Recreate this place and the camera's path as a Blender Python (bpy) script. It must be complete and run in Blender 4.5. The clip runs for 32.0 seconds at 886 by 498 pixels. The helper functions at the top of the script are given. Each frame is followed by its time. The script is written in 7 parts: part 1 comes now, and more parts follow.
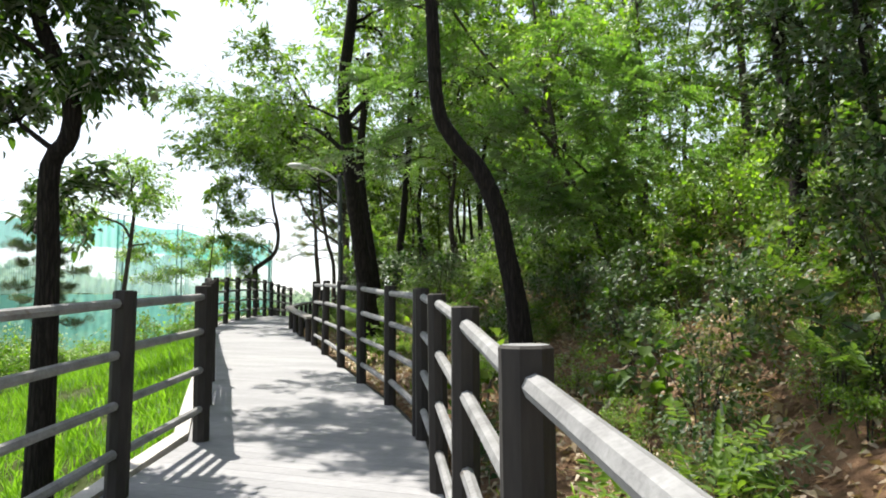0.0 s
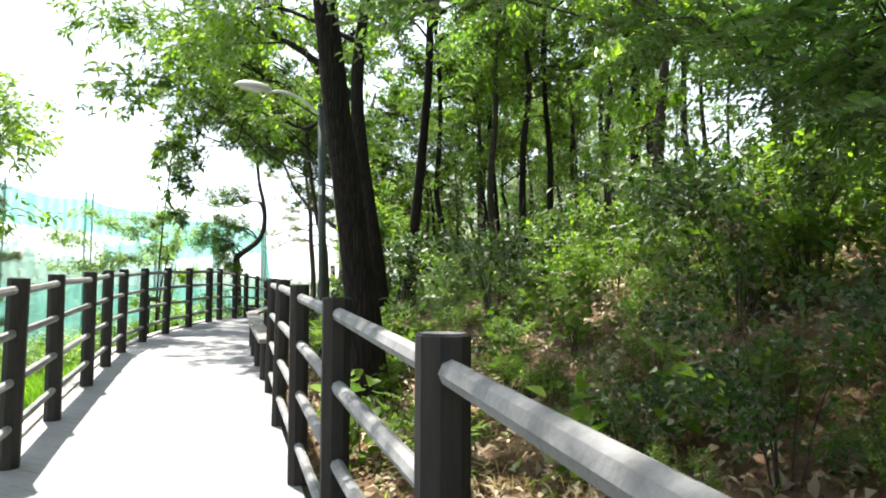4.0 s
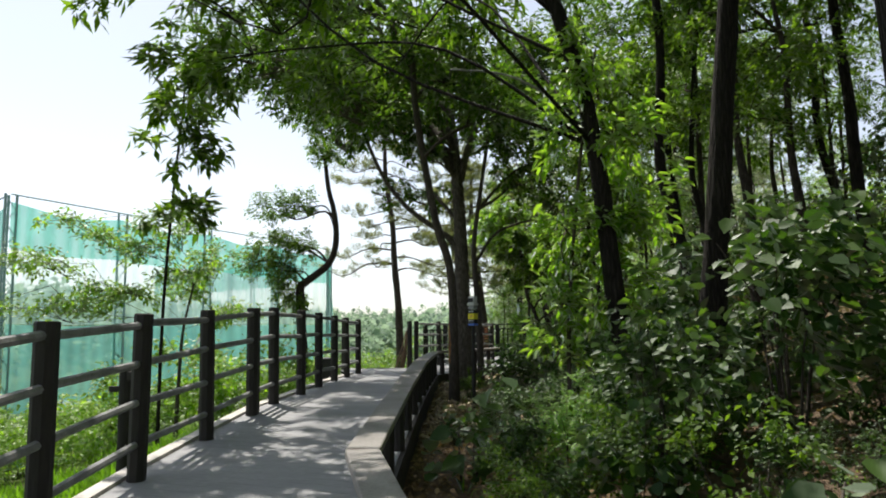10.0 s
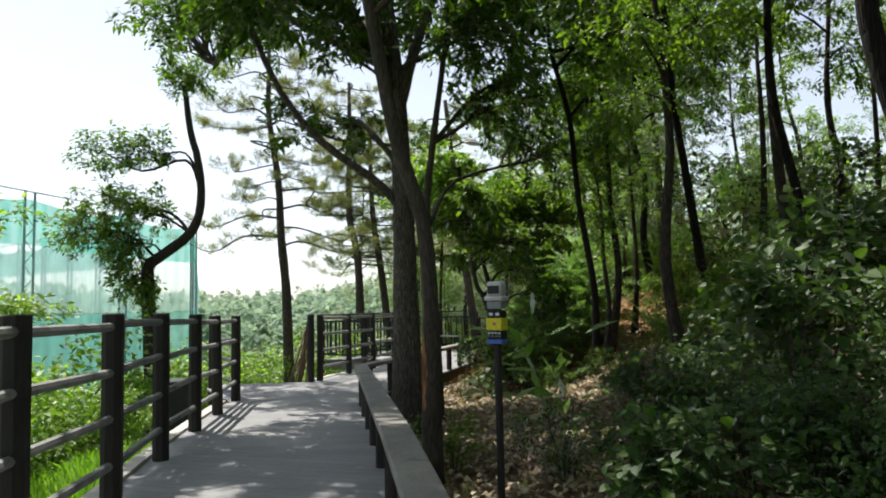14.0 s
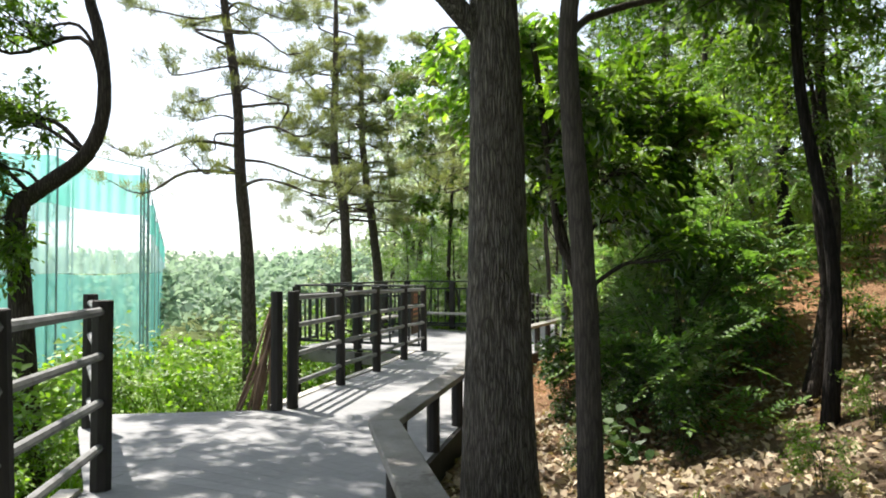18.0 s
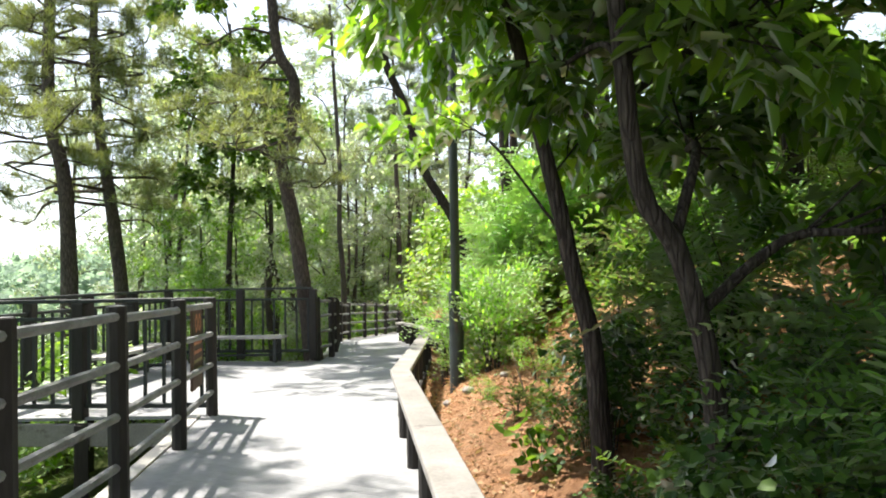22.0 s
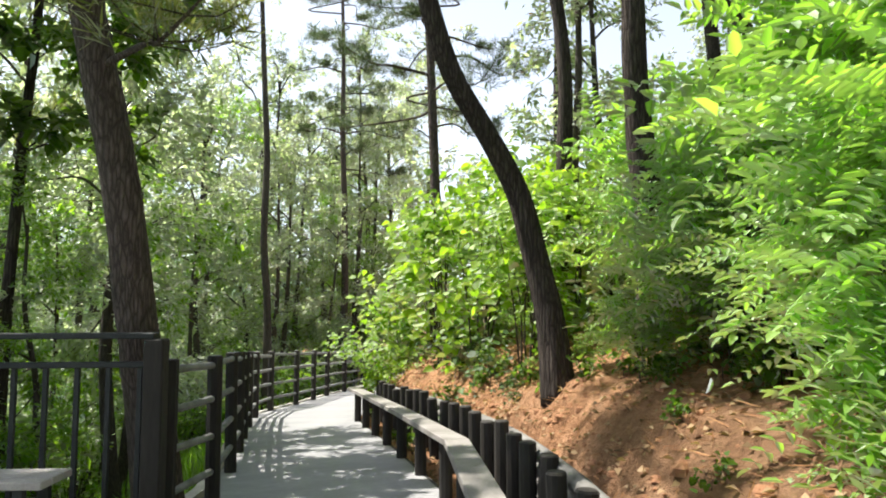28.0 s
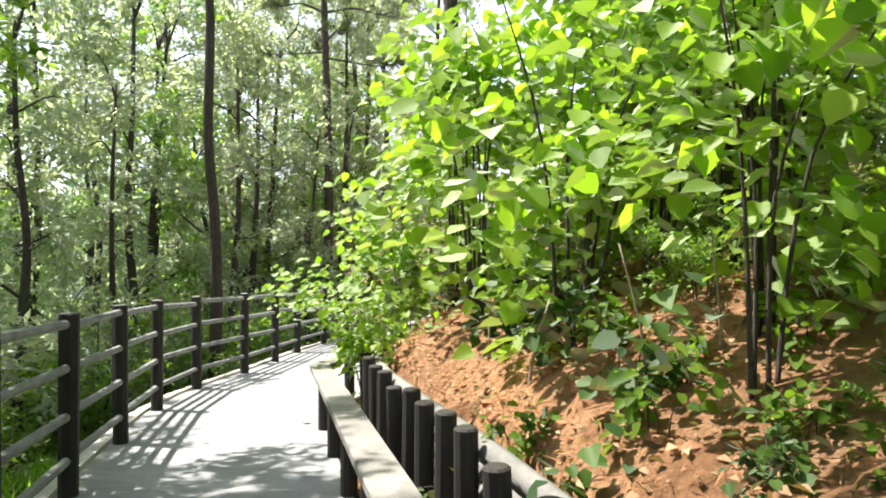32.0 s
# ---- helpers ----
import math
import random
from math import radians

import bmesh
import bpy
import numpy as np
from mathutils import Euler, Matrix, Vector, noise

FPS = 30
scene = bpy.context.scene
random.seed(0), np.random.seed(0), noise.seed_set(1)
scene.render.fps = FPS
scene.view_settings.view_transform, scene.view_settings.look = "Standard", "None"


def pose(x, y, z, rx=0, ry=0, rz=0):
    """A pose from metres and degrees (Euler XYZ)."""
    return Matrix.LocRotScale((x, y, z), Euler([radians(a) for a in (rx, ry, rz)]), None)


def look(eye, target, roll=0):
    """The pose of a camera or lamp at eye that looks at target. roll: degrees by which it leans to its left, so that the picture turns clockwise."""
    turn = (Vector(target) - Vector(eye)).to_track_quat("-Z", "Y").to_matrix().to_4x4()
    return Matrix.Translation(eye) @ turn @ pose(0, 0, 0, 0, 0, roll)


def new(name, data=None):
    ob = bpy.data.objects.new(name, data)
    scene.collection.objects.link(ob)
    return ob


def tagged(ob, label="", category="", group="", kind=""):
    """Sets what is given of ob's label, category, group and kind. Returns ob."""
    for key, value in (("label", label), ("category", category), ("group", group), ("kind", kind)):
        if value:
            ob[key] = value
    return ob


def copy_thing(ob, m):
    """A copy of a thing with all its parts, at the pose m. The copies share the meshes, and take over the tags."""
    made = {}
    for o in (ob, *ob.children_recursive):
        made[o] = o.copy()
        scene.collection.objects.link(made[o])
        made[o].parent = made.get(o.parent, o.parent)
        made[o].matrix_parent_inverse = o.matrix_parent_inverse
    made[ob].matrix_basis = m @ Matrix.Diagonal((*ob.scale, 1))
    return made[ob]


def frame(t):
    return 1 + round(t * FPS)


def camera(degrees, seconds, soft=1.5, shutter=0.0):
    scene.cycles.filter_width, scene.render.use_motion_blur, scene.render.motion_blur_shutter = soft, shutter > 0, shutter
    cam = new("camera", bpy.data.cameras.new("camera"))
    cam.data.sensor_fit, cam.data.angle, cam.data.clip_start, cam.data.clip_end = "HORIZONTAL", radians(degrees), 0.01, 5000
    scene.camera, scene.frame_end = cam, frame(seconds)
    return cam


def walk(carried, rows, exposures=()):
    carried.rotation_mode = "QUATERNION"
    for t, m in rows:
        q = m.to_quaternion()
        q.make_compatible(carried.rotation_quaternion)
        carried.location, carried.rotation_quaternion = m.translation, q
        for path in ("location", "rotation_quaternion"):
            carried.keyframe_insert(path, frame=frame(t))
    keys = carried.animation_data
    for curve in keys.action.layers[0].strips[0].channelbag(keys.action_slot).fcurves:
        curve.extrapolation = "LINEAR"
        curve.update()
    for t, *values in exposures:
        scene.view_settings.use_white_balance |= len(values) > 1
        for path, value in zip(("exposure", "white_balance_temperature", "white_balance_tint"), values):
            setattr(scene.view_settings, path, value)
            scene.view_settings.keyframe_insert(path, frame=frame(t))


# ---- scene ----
cam = camera(64.3, 32.0, 1.9)
METRES, EYE, TILT, LEAN, TURN = 44.0, 1.34, 0.0, 0.0, 0.0
ROWS = [
    (0.0, 0.0, 0.0, 0.0, 0.02, 4.9, 0.21),
    (0.5, -0.0026, 0.0151, 0.0008, -3.83, 4.83, 0.69),
    (1.0, -0.0037, 0.0315, 0.0016, -6.7, 4.51, 0.09),
    (1.5, -0.0049, 0.0472, 0.0025, -8.24, 4.48, -0.36),
    (2.0, -0.0048, 0.0632, 0.0037, -8.49, 4.6, 0.66),
    (2.5, -0.0065, 0.0786, 0.0042, -7.48, 5.31, 0.32),
    (3.0, -0.0077, 0.0946, 0.0049, -5.54, 4.6, 0.06),
    (3.5, -0.0102, 0.111, 0.0058, -2.43, 3.96, -0.34),
    (4.0, -0.0121, 0.1282, 0.0072, 0.37, 4.09, -0.31),
    (4.5, -0.0159, 0.1441, 0.008, 3.26, 4.9, -0.75),
    (6.5, -0.0332, 0.205, 0.0111, 9.07, 6.18, -0.68),
    (7.0, -0.0382, 0.2206, 0.0119, 8.17, 6.65, -0.38),
    (7.5, -0.044, 0.235, 0.0123, 8.55, 6.72, -0.49),
    (8.0, -0.049, 0.2509, 0.0136, 8.5, 7.09, 0.08),
    (8.5, -0.054, 0.2657, 0.0148, 8.17, 7.51, 0.12),
    (9.0, -0.0586, 0.2808, 0.015, 6.92, 6.72, 0.43),
    (9.5, -0.0641, 0.2951, 0.0159, 5.92, 5.79, 0.29),
    (10.0, -0.069, 0.3104, 0.0171, 5.06, 6.3, 0.69),
    (10.5, -0.074, 0.3265, 0.018, 4.11, 6.86, 0.5),
    (11.0, -0.0774, 0.3422, 0.0186, 2.2, 6.6, 0.6),
    (11.5, -0.0818, 0.3576, 0.0193, 0.83, 5.86, 0.55),
    (12.0, -0.086, 0.3731, 0.0203, 0.54, 5.5, 0.46),
    (12.5, -0.0906, 0.3881, 0.0213, 1.05, 5.18, 0.39),
    (13.0, -0.0942, 0.4028, 0.022, -1.15, 4.38, 0.95),
    (13.5, -0.0967, 0.4178, 0.0227, -3.52, 4.7, 1.04),
    (14.0, -0.0977, 0.4334, 0.0234, -5.1, 4.59, 1.2),
    (14.5, -0.0986, 0.4496, 0.0241, -5.62, 3.68, 0.94),
    (16.5, -0.1022, 0.5136, 0.0263, -7.3, -1.31, -0.29),
    (17.0, -0.1046, 0.5304, 0.0263, -6.43, -0.12, -0.8),
    (17.5, -0.1063, 0.5475, 0.026, -5.65, 1.24, -0.22),
    (18.0, -0.1078, 0.5636, 0.0258, -6.94, 1.69, 0.19),
    (18.5, -0.1088, 0.5804, 0.0253, -8.08, 1.79, 0.07),
    (19.0, -0.1096, 0.5959, 0.0254, -9.21, 1.98, 0.36),
    (19.5, -0.1095, 0.6119, 0.025, -11.45, 2.11, 0.21),
    (20.0, -0.1105, 0.6271, 0.0249, -14.54, 1.87, 0.11),
    (20.5, -0.1105, 0.643, 0.0246, -16.57, 2.06, 0.2),
    (21.0, -0.1101, 0.6583, 0.0243, -20.32, 1.81, 0.58),
    (21.5, -0.1079, 0.6734, 0.024, -23.51, 1.49, 1.01),
    (22.0, -0.1044, 0.6884, 0.0242, -26.27, 1.9, 1.07),
    (22.5, -0.0994, 0.7034, 0.0238, -28.16, 2.67, 1.36),
    (23.0, -0.0951, 0.7173, 0.024, -29.43, 2.77, 0.77),
    (23.5, -0.0909, 0.7313, 0.0238, -29.51, 3.84, 0.41),
    (24.0, -0.0874, 0.746, 0.0237, -29.82, 4.27, 0.53),
    (24.5, -0.0827, 0.7601, 0.0238, -30.38, 5.28, 0.55),
    (25.0, -0.0783, 0.7735, 0.0235, -31.26, 5.67, 0.52),
    (25.5, -0.0722, 0.7877, 0.0231, -32.1, 5.22, 0.5),
    (27.5, -0.0498, 0.8412, 0.023, -31.79, 3.84, 0.18),
    (28.0, -0.0441, 0.855, 0.0227, -31.49, 4.89, 0.14),
    (28.5, -0.0368, 0.8686, 0.0225, -30.97, 4.52, 0.21),
    (29.0, -0.0307, 0.8818, 0.0224, -32.03, 3.65, 0.3),
    (29.5, -0.023, 0.8951, 0.0219, -33.55, 2.76, 0.32),
    (30.0, -0.0158, 0.9082, 0.0216, -34.58, 1.34, 0.11),
    (30.5, -0.0081, 0.9211, 0.0214, -33.82, 0.12, 0.08),
    (31.0, -0.0016, 0.9338, 0.0211, -32.81, -0.47, 0.12),
    (31.5, 0.0057, 0.9471, 0.0207, -31.8, -0.46, 0.03),
    (32.0, 0.0111, 0.9603, 0.0204, -31.77, -0.78, -0.07),
]
walk(cam, [(t, pose(0, 0, EYE, TILT, LEAN, TURN) @ pose(METRES * x, METRES * y, METRES * z, 90 + pitch, roll, yaw)) for t, x, y, z, yaw, pitch, roll in ROWS],
     exposures=[(0, 0.98), (1, 0.9), (2, 1.48), (4, 1.52), (7, 0.62), (9, 0.56), (10, 0.5), (11, 0.58), (12, 0.88), (14, 0.62), (17, 1.02), (18, 1.2), (20, 1.36), (22, 1.5), (24, 1.44), (25, 1.42), (26, 1.3), (28, 1.22), (30, 1.36), (32, 1.55)])

# ---- world and sun ----
SUN_ELEV, SUN_AZ = 62.0, -38.0      # degrees; azimuth from +y towards +x
world = bpy.data.worlds.new("world")
scene.world = world
world.use_nodes = True
wn = world.node_tree
wn.nodes.clear()
sky = wn.nodes.new("ShaderNodeTexSky")
sky.sky_type = "NISHITA"
sky.sun_disc = False
sky.sun_elevation = radians(SUN_ELEV)
sky.sun_rotation = radians(SUN_AZ)
sky.air_density, sky.dust_density, sky.ozone_density = 0.9, 1.0, 1.0
bg = wn.nodes.new("ShaderNodeBackground")
bg.inputs["Strength"].default_value = 0.135
wo = wn.nodes.new("ShaderNodeOutputWorld")
haze = wn.nodes.new("ShaderNodeHueSaturation")      # thin summer haze: a paler sky
haze.inputs["Saturation"].default_value = 0.5
wn.links.new(sky.outputs[0], haze.inputs["Color"])
wn.links.new(haze.outputs[0], bg.inputs["Color"])
wn.links.new(bg.outputs[0], wo.inputs["Surface"])

sun_data = bpy.data.lights.new("sun", "SUN")
sun_data.energy, sun_data.angle, sun_data.color = 5.0, radians(0.6), (1.0, 0.95, 0.87)
sun = new("sun", sun_data)
ce, se = math.cos(radians(SUN_ELEV)), math.sin(radians(SUN_ELEV))
sun_way = Vector((math.sin(radians(SUN_AZ)) * ce, math.cos(radians(SUN_AZ)) * ce, se))
sun.matrix_world = look(tuple(sun_way * 60), (0, 0, 0))

# ---- materials ----
def node_mat(name):
    m = bpy.data.materials.new(name)
    m.use_nodes = True
    nt = m.node_tree
    nt.nodes.clear()
    out = nt.nodes.new("ShaderNodeOutputMaterial")
    return m, nt, out


def noise_node(nt, scale, detail=4.0, rough=0.55, coord=None, stretch=None):
    tc = nt.nodes.new("ShaderNodeTexCoord")
    src = tc.outputs["Object"] if coord is None else coord
    if stretch:
        mp = nt.nodes.new("ShaderNodeMapping")
        mp.inputs["Scale"].default_value = stretch
        nt.links.new(src, mp.inputs["Vector"])
        src = mp.outputs[0]
    n = nt.nodes.new("ShaderNodeTexNoise")
    n.inputs["Scale"].default_value, n.inputs["Detail"].default_value, n.inputs["Roughness"].default_value = scale, detail, rough
    nt.links.new(src, n.inputs["Vector"])
    return n.outputs["Fac"]


def ramp(nt, fac, stops):
    r = nt.nodes.new("ShaderNodeValToRGB")
    el = r.color_ramp.elements
    while len(el) < len(stops):
        el.new(0.5)
    for e, (p, c) in zip(el, stops):
        e.position, e.color = p, (*c, 1)
    nt.links.new(fac, r.inputs[0])
    return r.outputs[0]


def mix(nt, fac, a, b, mode="MIX"):
    x = nt.nodes.new("ShaderNodeMix")
    x.data_type, x.blend_type = "RGBA", mode
    if isinstance(fac, float):
        x.inputs[0].default_value = fac
    else:
        nt.links.new(fac, x.inputs[0])
    for sock, v in ((x.inputs[6], a), (x.inputs[7], b)):
        if isinstance(v, tuple):
            sock.default_value = (*v, 1)
        else:
            nt.links.new(v, sock)
    return x.outputs[2]


def surface(name, stops, scale=6.0, fine=60.0, rough=0.8, bump=0.3, depth=0.01, stretch=None, wear=None, metal=0.0, per_piece=0.0, spec=0.3, island=False):
    """A two-scale procedural surface: broad tone from stops, fine grain over it, bump from both."""
    m, nt, out = node_mat(name)
    p = nt.nodes.new("ShaderNodeBsdfPrincipled")
    broad = noise_node(nt, scale, 5, 0.6, stretch=stretch)
    grain = noise_node(nt, fine, 6, 0.65, stretch=stretch)
    col = ramp(nt, broad, stops)
    g = ramp(nt, grain, [(0.25, (0.6, 0.6, 0.6)), (0.75, (1.25, 1.25, 1.25))])
    col = mix(nt, 0.6, col, g, "MULTIPLY")
    if per_piece:
        info = nt.nodes.new("ShaderNodeNewGeometry" if island else "ShaderNodeObjectInfo")
        rnd = info.outputs["Random Per Island" if island else "Random"]
        lo, hi = 1 - per_piece, 1 + per_piece
        col = mix(nt, 1.0, col, ramp(nt, rnd, [(0.0, (lo, lo, lo)), (1.0, (hi, hi, hi))]), "MULTIPLY")
    if wear:
        w = noise_node(nt, wear[0], 4, 0.7)
        mask = ramp(nt, w, [(wear[2], (0, 0, 0)), (min(wear[2] + 0.12, 1), (1, 1, 1))])
        col = mix(nt, mask, col, wear[1])
    nt.links.new(col, p.inputs["Base Color"])
    p.inputs["Roughness"].default_value = rough
    p.inputs["Metallic"].default_value = metal
    p.inputs["Specular IOR Level"].default_value = spec
    b = nt.nodes.new("ShaderNodeBump")
    b.inputs["Strength"].default_value, b.inputs["Distance"].default_value = bump, depth
    add = nt.nodes.new("ShaderNodeMath")
    nt.links.new(broad, add.inputs[0])
    nt.links.new(grain, add.inputs[1])
    nt.links.new(add.outputs[0], b.inputs["Height"])
    nt.links.new(b.outputs[0], p.inputs["Normal"])
    nt.links.new(p.outputs[0], out.inputs[0])
    return m


def leaf_mat(name, dark, light, glow=0.5, gloss=0.25, thru=(1.75, 1.9, 0.75)):
    """Thin leaf: diffuse and translucent halves, tone by leaf, a little gloss."""
    m, nt, out = node_mat(name)
    geo = nt.nodes.new("ShaderNodeNewGeometry")
    col = ramp(nt, geo.outputs["Random Per Island"], [(0.0, dark), (1.0, light)])
    patch = noise_node(nt, 0.9, 3)
    col = mix(nt, 0.5, col, ramp(nt, patch, [(0.3, (0.6, 0.65, 0.55)), (0.7, (1.3, 1.25, 1.1))]), "MULTIPLY")
    d = nt.nodes.new("ShaderNodeBsdfDiffuse")
    t = nt.nodes.new("ShaderNodeBsdfTranslucent")
    g = nt.nodes.new("ShaderNodeBsdfGlossy")
    g.inputs["Roughness"].default_value = 0.55
    nt.links.new(col, d.inputs["Color"])
    nt.links.new(mix(nt, 1.0, col, thru, "MULTIPLY"), t.inputs["Color"])
    s1 = nt.nodes.new("ShaderNodeMixShader")
    s1.inputs[0].default_value = glow
    nt.links.new(d.outputs[0], s1.inputs[1])
    nt.links.new(t.outputs[0], s1.inputs[2])
    fr = nt.nodes.new("ShaderNodeFresnel")
    fr.inputs[0].default_value = 1.35
    sc = nt.nodes.new("ShaderNodeMath")
    sc.operation = "MULTIPLY"
    sc.inputs[1].default_value = gloss
    nt.links.new(fr.outputs[0], sc.inputs[0])
    s2 = nt.nodes.new("ShaderNodeMixShader")
    nt.links.new(sc.outputs[0], s2.inputs[0])
    nt.links.new(s1.outputs[0], s2.inputs[1])
    nt.links.new(g.outputs[0], s2.inputs[2])
    nt.links.new(s2.outputs[0], out.inputs[0])
    return m


M_DECK = surface("deck_board", [(0.3, (0.23, 0.23, 0.236)), (0.7, (0.31, 0.307, 0.31))], 2.5, 70, 0.75, 0.25, 0.004, per_piece=0.05, stretch=(0.25, 1, 1))
M_PLANK = surface("kerb_plank", [(0.3, (0.185, 0.17, 0.155)), (0.7, (0.29, 0.272, 0.252))], 3, 60, 0.75, 0.4, 0.005, wear=(4, (0.12, 0.10, 0.085), 0.6))
M_SLAT = surface("bench_slat", [(0.3, (0.30, 0.28, 0.26)), (0.7, (0.44, 0.42, 0.40))], 3, 60, 0.7, 0.3, 0.005)
M_POST = surface("stained_post", [(0.3, (0.019, 0.017, 0.015)), (0.7, (0.045, 0.039, 0.034))], 5, 40, 0.75, 0.5, 0.006, stretch=(1, 1, 0.15))
M_RAIL = surface("weathered_rail", [(0.3, (0.16, 0.158, 0.155)), (0.7, (0.29, 0.29, 0.285))], 6, 70, 0.75, 0.4, 0.004, wear=(5, (0.13, 0.11, 0.09), 0.62))
M_STEEL = surface("dark_steel", [(0.3, (0.025, 0.028, 0.028)), (0.7, (0.042, 0.046, 0.045))], 5, 80, 0.62, 0.1, 0.002)
M_LAMP = surface("lamp_paint", [(0.3, (0.028, 0.036, 0.034)), (0.7, (0.045, 0.055, 0.052))], 5, 80, 0.45, 0.1, 0.002, spec=0.5)
M_LAMPHEAD = surface("lamp_head", [(0.3, (0.45, 0.45, 0.44)), (0.7, (0.6, 0.6, 0.58))], 5, 80, 0.45, 0.1, 0.002)


def bark_mat(name, dark, light, scale=24.0, stretch=0.16, depth=0.02):
    """Furrowed bark: upright plates parted by dark cracks, with moss-grey tone drifting over it."""
    m, nt, out = node_mat(name)
    p = nt.nodes.new("ShaderNodeBsdfPrincipled")
    p.inputs["Roughness"].default_value = 0.9
    p.inputs["Specular IOR Level"].default_value = 0.15
    tc = nt.nodes.new("ShaderNodeTexCoord")
    warp = nt.nodes.new("ShaderNodeTexNoise")
    warp.inputs["Scale"].default_value, warp.inputs["Detail"].default_value = 9.0, 5.0
    nt.links.new(tc.outputs["Object"], warp.inputs["Vector"])
    ad = nt.nodes.new("ShaderNodeVectorMath")
    ad.operation = "MULTIPLY_ADD"
    ad.inputs[1].default_value = (0.022, 0.022, 0.12)
    nt.links.new(warp.outputs["Color"], ad.inputs[0])
    nt.links.new(tc.outputs["Object"], ad.inputs[2])
    mp = nt.nodes.new("ShaderNodeMapping")
    mp.inputs["Scale"].default_value = (1, 1, stretch)
    nt.links.new(ad.outputs[0], mp.inputs["Vector"])
    vo = nt.nodes.new("ShaderNodeTexVoronoi")
    vo.feature = "DISTANCE_TO_EDGE"
    vo.inputs["Scale"].default_value = scale
    nt.links.new(mp.outputs[0], vo.inputs["Vector"])
    crack = ramp(nt, vo.outputs["Distance"], [(0.0, (0.12, 0.12, 0.12)), (0.12, (0.55, 0.55, 0.55)), (0.38, (1, 1, 1))])
    fine = noise_node(nt, 38, 8, 0.75, stretch=(1, 1, 0.22))
    tone = noise_node(nt, 2.2, 4)
    col = mix(nt, crack, tuple(c * 0.7 for c in dark), mix(nt, ramp(nt, fine, [(0.3, (0, 0, 0)), (0.7, (1, 1, 1))]), dark, light))
    col = mix(nt, 0.6, col, ramp(nt, tone, [(0.3, (0.7, 0.7, 0.7)), (0.7, (1.25, 1.2, 1.15))]), "MULTIPLY")
    nt.links.new(col, p.inputs["Base Color"])
    h = nt.nodes.new("ShaderNodeMath")
    h.operation = "MULTIPLY_ADD"
    h.inputs[1].default_value = 0.8
    nt.links.new(fine, h.inputs[0])
    nt.links.new(crack, h.inputs[2])
    b = nt.nodes.new("ShaderNodeBump")
    b.inputs["Strength"].default_value, b.inputs["Distance"].default_value = 0.9, depth
    nt.links.new(h.outputs[0], b.inputs["Height"])
    nt.links.new(b.outputs[0], p.inputs["Normal"])
    nt.links.new(p.outputs[0], out.inputs[0])
    return m


M_BARK = bark_mat("oak_bark", (0.075, 0.062, 0.052), (0.40, 0.355, 0.305), 66, 0.085, 0.03)
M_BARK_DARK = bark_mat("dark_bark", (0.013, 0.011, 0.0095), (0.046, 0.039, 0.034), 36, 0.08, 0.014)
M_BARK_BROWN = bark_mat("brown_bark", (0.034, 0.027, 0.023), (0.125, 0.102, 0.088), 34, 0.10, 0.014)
M_BARK2 = bark_mat("smooth_bark", (0.06, 0.05, 0.043), (0.14, 0.12, 0.10), 60, 0.08, 0.005)
M_PINEBARK = bark_mat("pine_bark", (0.06, 0.047, 0.041), (0.21, 0.17, 0.15), 34, 0.16, 0.012)
M_LOG = surface("grey_log", [(0.3, (0.13, 0.125, 0.115)), (0.7, (0.24, 0.23, 0.215))], 4, 50, 0.85, 0.5, 0.006, stretch=(0.3, 0.3, 1))
M_CLAY = surface("red_soil", [(0.3, (0.24, 0.115, 0.06)), (0.7, (0.42, 0.21, 0.11))], 1.5, 18, 0.95, 0.8, 0.04)
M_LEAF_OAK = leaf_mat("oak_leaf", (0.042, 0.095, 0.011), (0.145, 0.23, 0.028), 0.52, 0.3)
# Oak leaf again, darker: the canopy's shade is put into its colour.
M_LEAF_MID = leaf_mat("shade_toned_oak_leaf", (0.028, 0.07, 0.009), (0.10, 0.175, 0.02), 0.5, 0.25)
M_STRAW = leaf_mat("dry_grass", (0.26, 0.19, 0.10), (0.50, 0.40, 0.24), 0.3, 0.1)
# Leaf of sunlit plants; the sunlight is put into its brighter colour.
M_LEAF_BRIGHT = leaf_mat("sun_toned_leaf", (0.10, 0.205, 0.018), (0.245, 0.37, 0.055), 0.58, 0.6)
M_LEAF_FRESH = leaf_mat("fresh_leaflet", (0.14, 0.28, 0.05), (0.31, 0.48, 0.12), 0.62, 0.8)
M_LEAF_BROAD = leaf_mat("broad_leaf", (0.12, 0.225, 0.018), (0.30, 0.43, 0.06), 0.64, 0.7)
M_LEAF_LOCUST = leaf_mat("locust_leaflet", (0.065, 0.14, 0.032), (0.16, 0.28, 0.068), 0.55, 0.45)
# Leaf of shaded plants; the shade is put into its darker colour.
M_LEAF_DARK = leaf_mat("shade_toned_leaf", (0.022, 0.06, 0.013), (0.075, 0.135, 0.026), 0.42, 0.6)
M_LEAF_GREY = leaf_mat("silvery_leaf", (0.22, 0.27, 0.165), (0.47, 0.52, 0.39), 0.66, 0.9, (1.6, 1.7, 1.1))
M_NEEDLE = leaf_mat("pine_needle", (0.10, 0.12, 0.052), (0.235, 0.24, 0.125), 0.45, 0.3)
M_NEEDLE_DARK = leaf_mat("dark_pine_needle", (0.03, 0.055, 0.03), (0.09, 0.12, 0.06), 0.35, 0.3)
M_GRASS = leaf_mat("grass_blade", (0.09, 0.20, 0.015), (0.20, 0.35, 0.04), 0.5)
